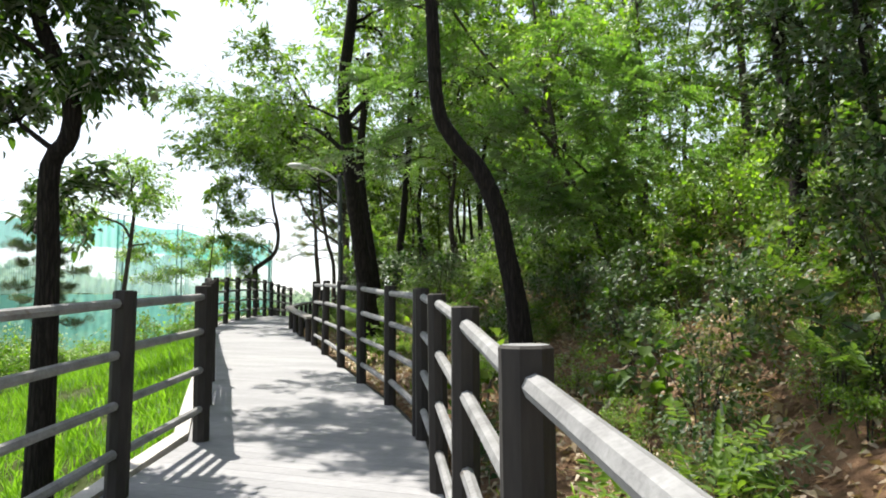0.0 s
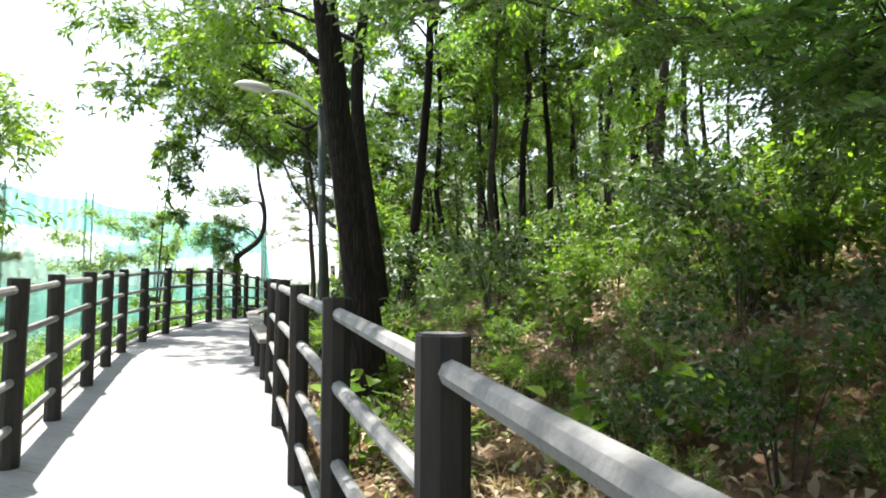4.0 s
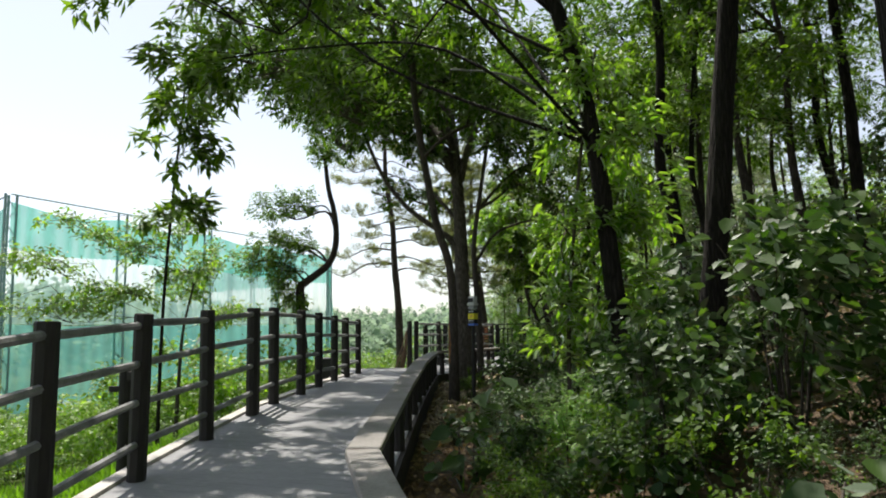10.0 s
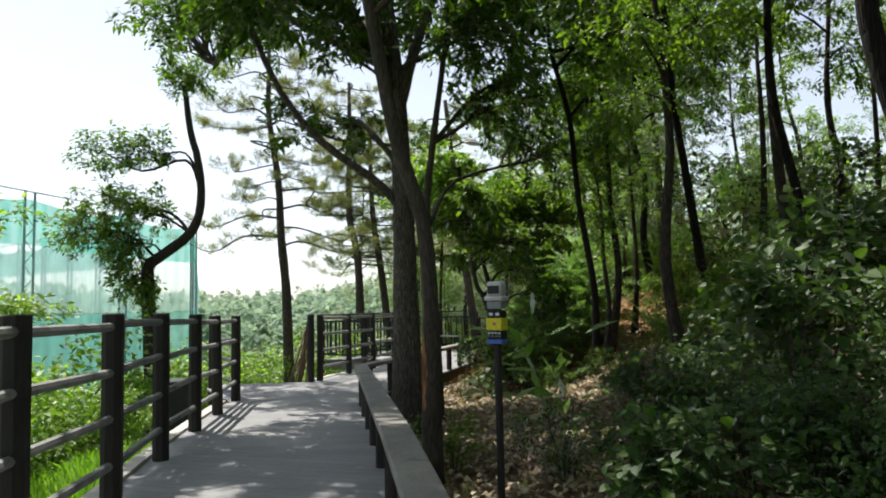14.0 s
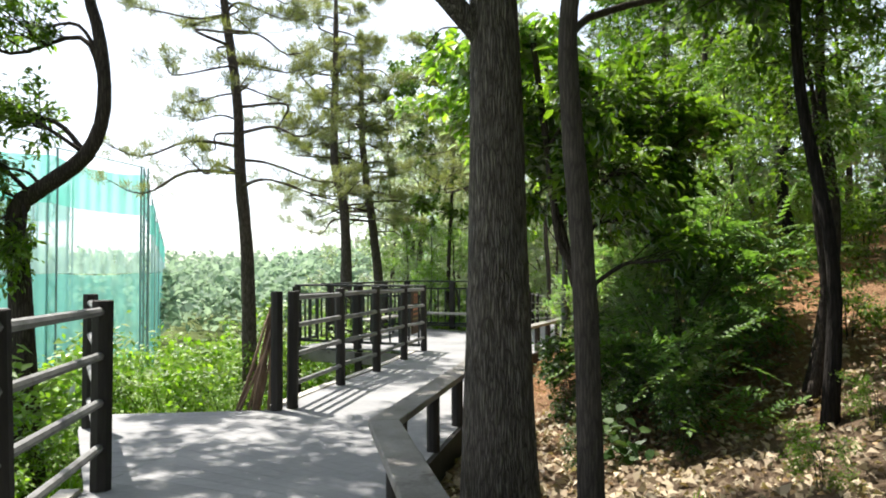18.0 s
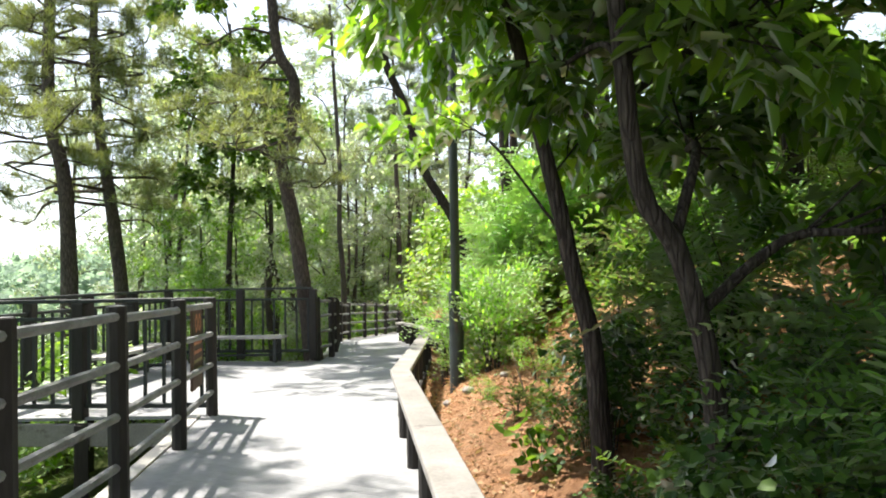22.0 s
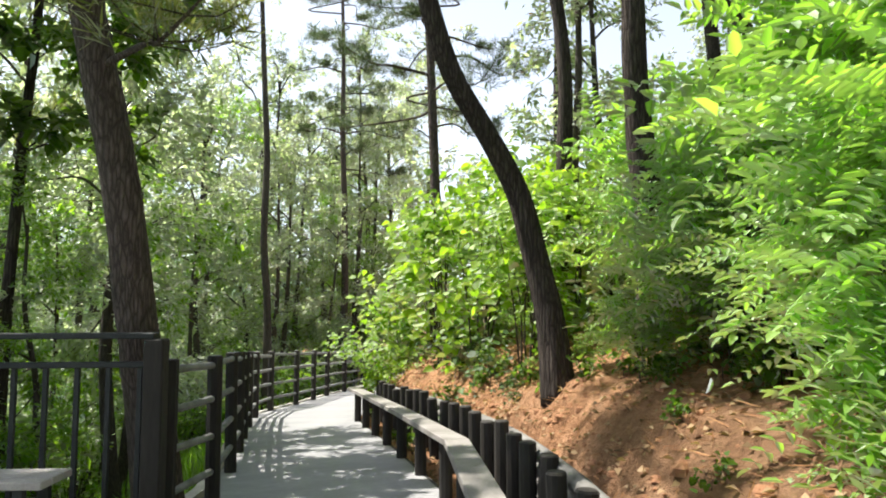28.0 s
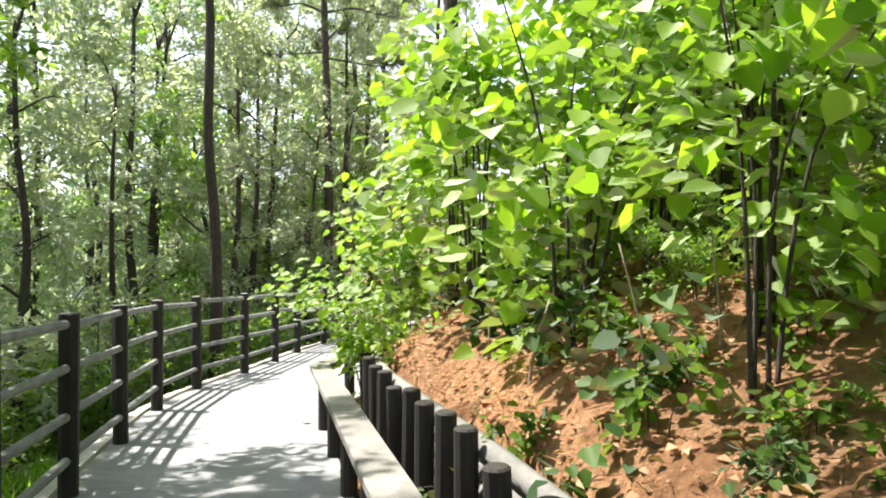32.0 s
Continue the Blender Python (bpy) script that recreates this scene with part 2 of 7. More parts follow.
M_DEADLEAF = leaf_mat("dry_leaf", (0.15, 0.09, 0.05), (0.44, 0.31, 0.20), 0.15, 0.1)

# ---- mesh helpers ----
def mesh_from(name, verts, faces, mat, smooth=False):
    """verts: (n, 3) array; faces: list of tuples or an (m, k) array."""
    me = bpy.data.meshes.new(name)
    v = np.asarray(verts, dtype=np.float32).reshape(-1, 3)
    if isinstance(faces, np.ndarray):
        k = faces.shape[1]
        me.vertices.add(len(v))
        me.vertices.foreach_set("co", v.ravel())
        me.loops.add(faces.size)
        me.loops.foreach_set("vertex_index", faces.astype(np.int32).ravel())
        me.polygons.add(len(faces))
        me.polygons.foreach_set("loop_start", np.arange(0, faces.size, k, dtype=np.int32))
        me.update(calc_edges=True)
    else:
        me.from_pydata(v.tolist(), [], faces)
        me.update()
    me.materials.append(mat)
    if smooth:
        me.polygons.foreach_set("use_smooth", np.ones(len(me.polygons), dtype=bool))
    return me


def part_mesh(name, me, parent=None, label="", at=None):
    ob = new(name, me)
    if parent is not None:
        ob.parent = parent
    if at is not None:
        ob.matrix_basis = at
    if label:
        ob["label"] = label
    return ob


def part(name, bm, material, parent, label="", at=None, smooth=False):
    me = bpy.data.meshes.new(name)
    bm.to_mesh(me)
    bm.free()
    me.materials.append(material)
    if smooth:
        me.polygons.foreach_set("use_smooth", np.ones(len(me.polygons), dtype=bool))
    return part_mesh(name, me, parent, label, at)


def thing(name, at, label, category, group="", kind=""):
    ob = new(name)
    ob.empty_display_size = 0.1
    ob.matrix_world = at if isinstance(at, Matrix) else pose(*at)
    return tagged(ob, label, category, group, kind)


def tube(points, radii, sides=8, wobble=0.0, seed=0):
    """Verts and quad faces of a tube along points."""
    rng = np.random.default_rng(seed)
    P = np.asarray(points, float)
    n = len(P)
    T = np.gradient(P, axis=0)
    T /= np.linalg.norm(T, axis=1)[:, None] + 1e-9
    ref = np.array([0.31, 0.95, 0.05]) if abs(T[0][2]) > 0.8 else np.array([0, 0, 1.0])
    U = np.cross(T, ref)
    U /= np.linalg.norm(U, axis=1)[:, None] + 1e-9
    W = np.cross(T, U)
    a = np.linspace(0, 2 * np.pi, sides, endpoint=False)
    r = np.asarray(radii, float)[:, None] * (1 + wobble * rng.standard_normal((n, sides)))
    V = P[:, None, :] + r[..., None] * (np.cos(a)[None, :, None] * U[:, None, :] + np.sin(a)[None, :, None] * W[:, None, :])
    V = V.reshape(-1, 3)
    F = []
    for i in range(n - 1):
        for j in range(sides):
            k = (j + 1) % sides
            F.append((i * sides + j, i * sides + k, (i + 1) * sides + k, (i + 1) * sides + j))
    F.append(tuple(range(sides))[::-1])
    F.append(tuple((n - 1) * sides + j for j in range(sides)))
    return V, F


def join_tubes(list_of):
    V, F, o = [], [], 0
    for v, f in list_of:
        V.append(v)
        F += [tuple(i + o for i in q) for q in f]
        o += len(v)
    return np.concatenate(V), F


def smooth_path(pts, n=14):
    """Catmull-Rom through pts."""
    P = np.asarray(pts, float)
    if len(P) == 2:
        s = np.linspace(0, 1, n)[:, None]
        return P[0] * (1 - s) + P[1] * s
    Q = np.vstack([2 * P[0] - P[1], P, 2 * P[-1] - P[-2]])
    out = []
    for i in range(len(P) - 1):
        m = max(2, n // (len(P) - 1))
        for s in np.linspace(0, 1, m, endpoint=False):
            a, b, c, d = Q[i], Q[i + 1], Q[i + 2], Q[i + 3]
            out.append(0.5 * (2 * b + (c - a) * s + (2 * a - 5 * b + 4 * c - d) * s ** 2 + (3 * b - a - 3 * c + d) * s ** 3))
    out.append(P[-1])
    return np.array(out)


def box_bm(sx, sy, sz, bevel=0.008, at=(0, 0, 0)):
    bm = bmesh.new()
    bmesh.ops.create_cube(bm, size=1.0, matrix=Matrix.Translation(at) @ Matrix.Diagonal((sx, sy, sz, 1)))
    if bevel:
        bmesh.ops.bevel(bm, geom=bm.edges[:], offset=bevel, segments=1, affect="EDGES")
    return bm


def cyl_bm(r, h, sides=12, bevel=0.01, r2=None, z0=0.0):
    bm = bmesh.new()
    bmesh.ops.create_cone(bm, cap_ends=True, segments=sides, radius1=r, radius2=r if r2 is None else r2, depth=h, matrix=Matrix.Translation((0, 0, z0 + h / 2)))
    if bevel:
        top = [e for e in bm.edges if all(v.co.z > z0 + h - 1e-4 for v in e.verts)]
        bmesh.ops.bevel(bm, geom=top, offset=bevel, segments=1, affect="EDGES")
    return bm


# ---- the plan: edges of the boardwalk by y ----
RIGHT = [(-14, 0.6), (-1.5, 0.36), (0, 0.30), (1.5, 0.22), (2.95, 0.09), (4.4, -0.03), (5.8, -0.18), (7.2, -0.54), (8.58, -0.99), (10.0, -1.44), (11.52, -1.92), (13.0, -2.36),
         (15.5, -3.2), (17.6, -3.84), (29.15, -4.58), (36.5, -2.0), (42.15, 0.95), (48.65, 3.05), (49.55, 3.92), (52.42, 5.88), (55.0, 8.0), (57.5, 10.5), (61, 15)]
LEFT = [(-14, -1.97), (4.33, -1.95), (5.71, -1.93), (7.2, -2.4), (8.75, -2.87), (10.27, -3.37), (11.65, -3.86), (13.3, -4.42), (14.7, -4.9), (16.1, -5.35), (17.45, -5.62), (18.8, -5.78), (20.3, -5.9),
        (22.2, -6.0), (23.65, -6.02), (25.3, -6.15), (26.88, -6.27), (28.2, -6.33), (29.66, -6.4), (32.4, -5.5), (33.95, -4.95), (35.1, -4.46), (36.52, -3.97), (38.05, -3.5),
        (42.65, -1.1), (43.5, -0.5), (44.7, -0.04), (46.0, 0.40), (47.25, 0.81), (48.66, 1.29), (50.1, 1.82), (51.35, 2.5), (52.4, 3.4), (53.5, 4.22), (54.6, 5.0), (55.8, 6.0), (57.2, 7.2), (58.9, 8.7), (60.5, 10.5), (63, 15)]
DECK_Z = [(-14, -0.6), (0, 0), (9.8, 0.53), (19, 1.0), (22.5, 1.14), (25, 1.13), (30.5, 1.04), (36, 1.0), (42, 0.88), (45, 0.75), (50, 0.45), (54, 0.2), (58, -0.05), (64, -0.4)]


def at_y(table, y):
    return np.interp(y, [a for a, _ in table], [b for _, b in table])


def deck_z(y):
    return at_y(DECK_Z, y)


def ground_z(x, y):
    """Height of the ground: falls away on the valley side, rises as a wooded bank on the hill side."""
    x, y = np.asarray(x, float), np.asarray(y, float)
    yc = np.clip(y, -14, 60)
    dz = deck_z(yc)
    dr = x - at_y(RIGHT, yc)
    dl = at_y(LEFT, yc) - x
    over = np.maximum(0, y - 60)
    slope = np.interp(yc, [-10, 15, 22, 31, 35, 40, 54], [0.36, 0.35, 0.10, 0.10, 0.38, 0.48, 0.46])
    bench_d = np.interp(yc, [31, 36, 42], [7.0, 4.0, 2.3])      # the bank eases off above this
    edge = np.interp(yc, [-10, 12, 30, 34, 38, 39.5, 49, 51, 60], [-0.22, -0.25, -0.3, -0.25, -0.05, 0.30, 0.32, -0.1, -0.1])
    d = np.maximum(dr, 0)
    wall = np.interp(yc, [38, 39.3, 48.8, 49.6], [0, 1, 1, 0])
    step = np.clip((d - 0.36) / 0.26, 0, 1)
    open_bank = edge * step - 0.25 * (1 - step) + slope * np.minimum(d, bench_d) + 0.20 * np.clip(d - bench_d, 0, 7 - bench_d) + np.interp(yc, [15, 20, 31, 35], [0, 0.26, 0.26, 0]) * np.clip(d - 3, 0, 4)
    walled = np.interp(d, [0, 0.61, 0.70, 1.0, 2.6, 7], [-0.09, -0.06, 0.46, 0.75, 1.3, 2.2])
    hill = open_bank * (1 - wall) + walled * wall + 0.27 * np.clip(d - 7, 0, 22) + 0.05 * np.clip(d - 29, 0, 100)
    e = np.maximum(dl, 0)
    vale = -0.35 - 0.28 * np.minimum(e, 9) - 0.12 * np.clip(e - 9, 0, 12)
    z = dz + np.where(dr > 0, hill, np.where(dl > 0, vale, -0.35)) - 0.07 * np.minimum(over, 30)
    bumps = 0.10 * np.sin(x * 1.3 + 2.1 * np.sin(y * 0.7)) * np.sin(y * 1.1 + 0.8 * np.sin(x * 0.9)) + 0.04 * np.sin(x * 4.1 + y * 2.3) * np.sin(y * 3.7 - x)
    bumps = bumps + 0.17 * np.exp(-((x - 2.0) ** 2 + (y - 42.1) ** 2) / 0.6)      # mound round the leaning tree
    out = np.maximum(d, e)
    return z + bumps * np.clip(out / 1.2, 0, 1)


def gz(x, y):
    return float(ground_z(x, y))

# ---- ground ----
def ground():
    xs = np.concatenate([np.array([-1500, -700, -350, -200, -120, -80, -60, -45, -36, -30, -26, -22, -19]), np.arange(-16, -8.1, 0.3), np.arange(-8, 9, 0.13), np.arange(9.2, 18, 0.3), np.array([19, 21, 24, 28, 34, 42, 55, 80, 120, 200, 350, 700, 1500])])
    ys = np.concatenate([np.array([-1500, -700, -300, -150, -80, -50, -35, -25, -18]), np.arange(-12, 62, 0.25), np.array([64, 68, 74, 82, 92, 105, 125, 160, 220, 350, 700, 1500])])
    X, Y = np.meshgrid(xs, ys)
    Z = ground_z(X, Y)
    V = np.stack([X, Y, Z], -1).reshape(-1, 3)
    nx, ny = len(xs), len(ys)
    i = np.arange(nx - 1)[None, :] + nx * np.arange(ny - 1)[:, None]
    F = np.stack([i, i + 1, i + nx + 1, i + nx], -1).reshape(-1, 4)
    me = mesh_from("ground", V, F, M_GROUND, True)
    n1 = 0.5 + 0.5 * np.sin(X * 0.9 + 1.7 * np.sin(Y * 0.6)) * np.sin(Y * 0.8 + np.sin(X * 1.3))
    dr = X - at_y(RIGHT, np.clip(Y, -14, 60))
    dl = at_y(LEFT, np.clip(Y, -14, 60)) - X
    clay = np.where(dr > -0.5, np.interp(Y, [-14, 2, 8, 16, 30, 34, 50, 60], [0.35, 0.5, 0.4, 0.05, 0.05, 0.9, 1.0, 0.6]), 0.15) * np.clip(1.25 - dr / 16, 0, 1) * (0.55 + 0.6 * n1)
    green = np.where(dl > 0.1, 0.9, 0.0) + np.where(dr > 9, 0.35, 0.0)
    for nm, val in (("clay", clay), ("green", green)):
        at = me.attributes.new(nm, "FLOAT", "POINT")
        at.data.foreach_set("value", np.clip(val, 0, 1).astype(np.float32).ravel())
    return tagged(part_mesh("ground", me), "sloping woodland ground with leaf litter and reddish soil", "ground", kind="structure")


def ground_material():
    m, nt, out = node_mat("woodland_soil")
    p = nt.nodes.new("ShaderNodeBsdfPrincipled")
    p.inputs["Roughness"].default_value = 0.95
    p.inputs["Specular IOR Level"].default_value = 0.1
    broad, mid, grain = noise_node(nt, 0.8, 6, 0.65), noise_node(nt, 3.2, 9, 0.72), noise_node(nt, 16, 8, 0.75)
    litter = ramp(nt, broad, [(0.3, (0.11, 0.078, 0.054)), (0.55, (0.21, 0.155, 0.105)), (0.75, (0.32, 0.245, 0.175))])
    clay = ramp(nt, mid, [(0.3, (0.25, 0.12, 0.062)), (0.45, (0.46, 0.235, 0.12)), (0.6, (0.58, 0.32, 0.175)), (0.75, (0.66, 0.44, 0.28))])
    green = ramp(nt, broad, [(0.3, (0.05, 0.08, 0.022)), (0.7, (0.11, 0.15, 0.04))])
    a1 = nt.nodes.new("ShaderNodeAttribute")
    a1.attribute_name = "clay"
    a2 = nt.nodes.new("ShaderNodeAttribute")
    a2.attribute_name = "green"
    col = mix(nt, a1.outputs["Fac"], litter, clay)
    col = mix(nt, a2.outputs["Fac"], col, green)
    col = mix(nt, 0.7, col, ramp(nt, grain, [(0.3, (0.45, 0.45, 0.45)), (0.7, (1.35, 1.35, 1.35))]), "MULTIPLY")
    nt.links.new(col, p.inputs["Base Color"])
    b = nt.nodes.new("ShaderNodeBump")
    b.inputs["Strength"].default_value, b.inputs["Distance"].default_value = 1.0, 0.09
    hs = nt.nodes.new("ShaderNodeMath")
    nt.links.new(mid, hs.inputs[0])
    nt.links.new(grain, hs.inputs[1])
    nt.links.new(hs.outputs[0], b.inputs["Height"])
    nt.links.new(b.outputs[0], p.inputs["Normal"])
    nt.links.new(p.outputs[0], out.inputs[0])
    return m


M_GROUND = ground_material()
ground()

# ---- fences ----
POST_H, POST_R = 1.23, 0.058
RAILS = (1.15, 0.86, 0.555, 0.255)


def post_mesh():
    bm = cyl_bm(POST_R * 1.06, POST_H + 0.45, 8, 0.007, z0=-0.45)
    me = bpy.data.meshes.new("post")
    bm.to_mesh(me)
    bm.free()
    me.materials.append(M_POST)
    me.materials.append(M_RAIL)                      # weathered end grain
    for q in me.polygons:
        q.material_index = int(q.normal.z > 0.9)
    return me


POST_ME = post_mesh()


def face(points, i):
    """Turn of an eight-sided post that sets a flat face along the fence."""
    (x0, y0), (x1, y1) = (points[i], points[i + 1]) if i + 1 < len(points) else (points[i - 1], points[i])
    return math.degrees(math.atan2(y1 - y0, x1 - x0)) + 22.5


def log_between(name, a, b, r, mat, parent, sides=8, seed=0):
    """An eight-sided planed log from a to b, in the parent's frame."""
    a, b = Vector(a), Vector(b)
    n = 5
    pts = [a.lerp(b, i / (n - 1)) for i in range(n)]
    rng = np.random.default_rng(seed)
    v, f = tube([tuple(p) for p in pts], r * 1.04 * (1 + 0.02 * rng.standard_normal(n)), sides, 0.006, seed)
    return part_mesh(name, mesh_from(name, v, f, mat), parent)


def fence(points, label, skip=(), tall=1.0, lower={}, girth=1.0):
    """A post-and-rail log fence through points (x, y)."""
    x0, y0 = points[0]
    o = thing("fence", (x0, y0, deck_z(y0)), label, "fence")
    z0 = deck_z(y0)
    for i, (x, y) in enumerate(points):
        rng = np.random.default_rng(int(abs(x * 77 + y * 131)))
        tilt = rng.normal(0, 0.5, 2)
        part_mesh("post", POST_ME, o, at=pose(x - x0, y - y0, deck_z(y) - z0, tilt[0], tilt[1], face(points, i)) @ Matrix.Diagonal((girth, girth, tall - lower.get(i, 0) / 1.23, 1)))
        if i + 1 < len(points) and i not in skip:
            u, w = points[i + 1]
            for k, h in enumerate(RAILS):
                h *= tall
                j = rng.normal(0, 0.008, 2)
                log_between("rail", (x - x0, y - y0, deck_z(y) - z0 + h + j[0] - lower.get(i, 0)), (u - x0, w - y0, deck_z(w) - z0 + h + j[1] - lower.get(i + 1, 0)), 0.028, M_RAIL, o, 8, i * 7 + k)
    return o


LEFT_POSTS = [(b, a) for a, b in LEFT if 5 < a < 21] + [(-5.97, 21.7), (-6.0, 21.84), (-6.02, 22.62), (-6.03, 23.87)] + [(b, a) for a, b in LEFT if 25 < a < 30]
fence([(-1.97, -3.2), (-1.97, -1.7), (-1.97, -0.2), (-1.97, 1.3), (-1.97, 2.8), (-1.95, 4.3)] + LEFT_POSTS + [(-7.2, 31.7)], "dark log posts with four weathered grey rails along the valley side", girth=1.12)
fence([(0.40, -3.0), (0.36, -1.5), (0.30, 0.05), (0.185, 1.55), (0.09, 2.95), (-0.03, 4.4), (-0.165, 5.73), (-0.2, 5.86), (-0.54, 7.2), (-0.99, 8.58), (-1.44, 10.0), (-1.92, 11.52), (-2.36, 13.0)], "dark log posts with four weathered rails along the hillside", lower={0: 0.04, 1: 0.05, 2: 0.06, 3: 0.05, 4: 0.035, 5: 0.03, 6: 0.03, 7: 0.03, 8: 0.035, 9: 0.03, 10: 0.025, 11: 0.03, 12: 0.06})
fence([(-5.57, 32.3), (-5.42, 32.4), (-4.95, 33.9), (-4.46, 35.1), (-3.97, 36.52), (-3.5, 38.0)], "log post and rail fence beside the viewing platform", skip=(0,))
END_POSTS = [(b, a) for a, b in LEFT if 43 < a < 61]
fence([(-0.98, 42.82)] + END_POSTS, "log post and rail fence curving away into the wood", tall=0.94)

# ---- low kerb rail on the hill side ----
KERB = [(-2.5, 13.4), (-3.2, 15.5), (-3.84, 17.6), (-4.58, 29.15), (-2.0, 36.5), (0.95, 42.15), (3.05, 48.65), (3.92, 49.55), (5.88, 52.42), (8.0, 55.0), (10.5, 57.5)]


def kerb_rail(points, label):
    """A low flat timber rail on stub posts; mitred at the bends."""
    x0, y0 = points[0]
    z0 = deck_z(y0)
    o = thing("kerb_rail", (x0, y0, z0), label, "low rail")
    P = [Vector(p) for p in points]
    h, th, wd = 0.50, 0.05, 0.19
    sides = []
    for i, p in enumerate(P):
        d0 = (P[i] - P[i - 1]).normalized() if i else (P[1] - P[0]).normalized()
        d1 = (P[i + 1] - P[i]).normalized() if i + 1 < len(P) else d0
        n = Vector((d0.y + d1.y, -d0.x - d1.x)).normalized()
        k = 1 / max(0.4, n.dot(Vector((d0.y, -d0.x))))
        sides.append(n * k)
    for i in range(len(P) - 1):
        L = (P[i + 1] - P[i]).length
        runs = max(1, round(L / 2.6))
        for r in range(runs):
            bm = bmesh.new()
            vs = []
            for s in (r / runs, (r + 1) / runs):
                c = P[i].lerp(P[i + 1], s)
                d = (P[i + 1] - P[i]).normalized()
                if s == 0:
                    n, c = sides[i], c
                elif s == 1:
                    n = sides[i + 1]
                else:
                    n = Vector((d.y, -d.x))
                c = c + d * (0.002 if s < 0.5 else -0.002)
                z = deck_z(c.y) - z0 + h
                for off, zz in ((-wd / 2, z - th), (wd / 2, z - th), (wd / 2, z), (-wd / 2, z)):
                    vs.append(bm.verts.new((c.x + n.x * off - x0, c.y + n.y * off - y0, zz)))
            for q in ((0, 1, 5, 4), (1, 2, 6, 5), (2, 3, 7, 6), (3, 0, 4, 7), (3, 2, 1, 0), (4, 5, 6, 7)):
                bm.faces.new([vs[j] for j in q])
            bmesh.ops.bevel(bm, geom=bm.edges[:], offset=0.006, segments=1, affect="EDGES")
            part("top_plank", bm, M_PLANK, o)
        count = max(2, round(L / 0.95))
        for s in range(count):
            c = P[i].lerp(P[i + 1], (s + 0.35) / count)
            me = KERB_POST
            part_mesh("stub_post", me, o, at=pose(c.x - x0, c.y - y0, deck_z(c.y) - z0, 0, 0, 30 * s))
    return o


bm_k = cyl_bm(0.055, 0.45 + 0.4, 10, 0.0, z0=-0.4)
KERB_POST = bpy.data.meshes.new("stub_post")
bm_k.to_mesh(KERB_POST)
bm_k.free()
KERB_POST.materials.append(M_POST)
kerb_rail(KERB, "low grey timber rail on dark stub posts")

# ---- viewing platform ----
PA, PA2, PB2, PB = (-3.5, 38.05), (-5.97, 39.47), (-3.4, 43.92), (-1.1, 42.62)


def bars_rail(a, b, label, first=True, last=True):
    """A railing of square steel posts, two flat rails, a bottom rail and upright bars, from a to b."""
    za = deck_z(40)
    o = thing("railing", (a[0], a[1], za), label, "railing")
    d = Vector((b[0] - a[0], b[1] - a[1]))
    L, ang = d.length, math.degrees(math.atan2(d.y, d.x))
    o.matrix_world = pose(a[0], a[1], za, 0, 0, ang)
    n = max(1, round(L / 1.45))
    for i in range(n + 1):
        if (i == 0 and not first) or (i == n and not last):
            continue
        part("post", box_bm(0.13, 0.13, 1.23, 0.01, (L * i / n, 0, 0.615)), M_POST, o)
    for z, hh, w in ((1.25, 0.04, 0.11), (1.06, 0.04, 0.05), (0.14, 0.05, 0.05)):
        part("rail", box_bm(L, w, hh, 0.006, (L / 2, 0, z)), M_STEEL, o)
    bar = box_bm(0.03, 0.03, 0.9, 0, (0, 0, 0.6))
    me = bpy.data.meshes.new("bar")
    bar.to_mesh(me)
    bar.free()
    me.materials.append(M_STEEL)
    m = int(L / 0.2)
    for k in range(m):
        x = (k + 0.5) * L / m
        if min(abs(x - L * i / n) for i in range(n + 1)) > 0.08:
            part_mesh("bar", me, o, at=pose(x, 0, 0))
    return o


bars_rail(PA, PA2, "dark steel bar railing on the near side of the platform", first=False)
bars_rail(PA2, PB2, "dark steel bar railing on the valley side of the platform", first=False)
bars_rail(PB, PB2, "dark steel bar railing behind the bench", last=False)

# ---- trees and plants ----
def frame_axes(D):
    ref = np.where(np.abs(D[:, 2:3]) > 0.9, np.array([[1.0, 0, 0]]), np.array([[0, 0, 1.0]]))
    S = np.cross(D, ref)
    S /= np.linalg.norm(S, axis=1)[:, None] + 1e-9
    N = np.cross(S, D)
    return S, N


def leaf_quads(P, D, size, rng, aspect=0.5, fold=0.25, droop=0.0):
    """One folded diamond a leaf: points P, directions D, sizes (n,)."""
    n = len(P)
    D = D / (np.linalg.norm(D, axis=1)[:, None] + 1e-9)
    S, N = frame_axes(D)
    a = rng.normal(0, 0.5, n)[:, None]
    S, N = S * np.cos(a) + N * np.sin(a), N * np.cos(a) - S * np.sin(a)
    s = size[:, None]
    w = aspect * 0.5
    base = P
    tip = P + D * s + np.array([0, 0, -1.0]) * s * droop
    mid = P + D * s * 0.45 + N * s * fold * 0.3
    V = np.stack([base, mid + S * s * w, tip, mid - S * s * w], 1).reshape(-1, 3)
    F = np.arange(4 * n).reshape(-1, 4)
    return V, F


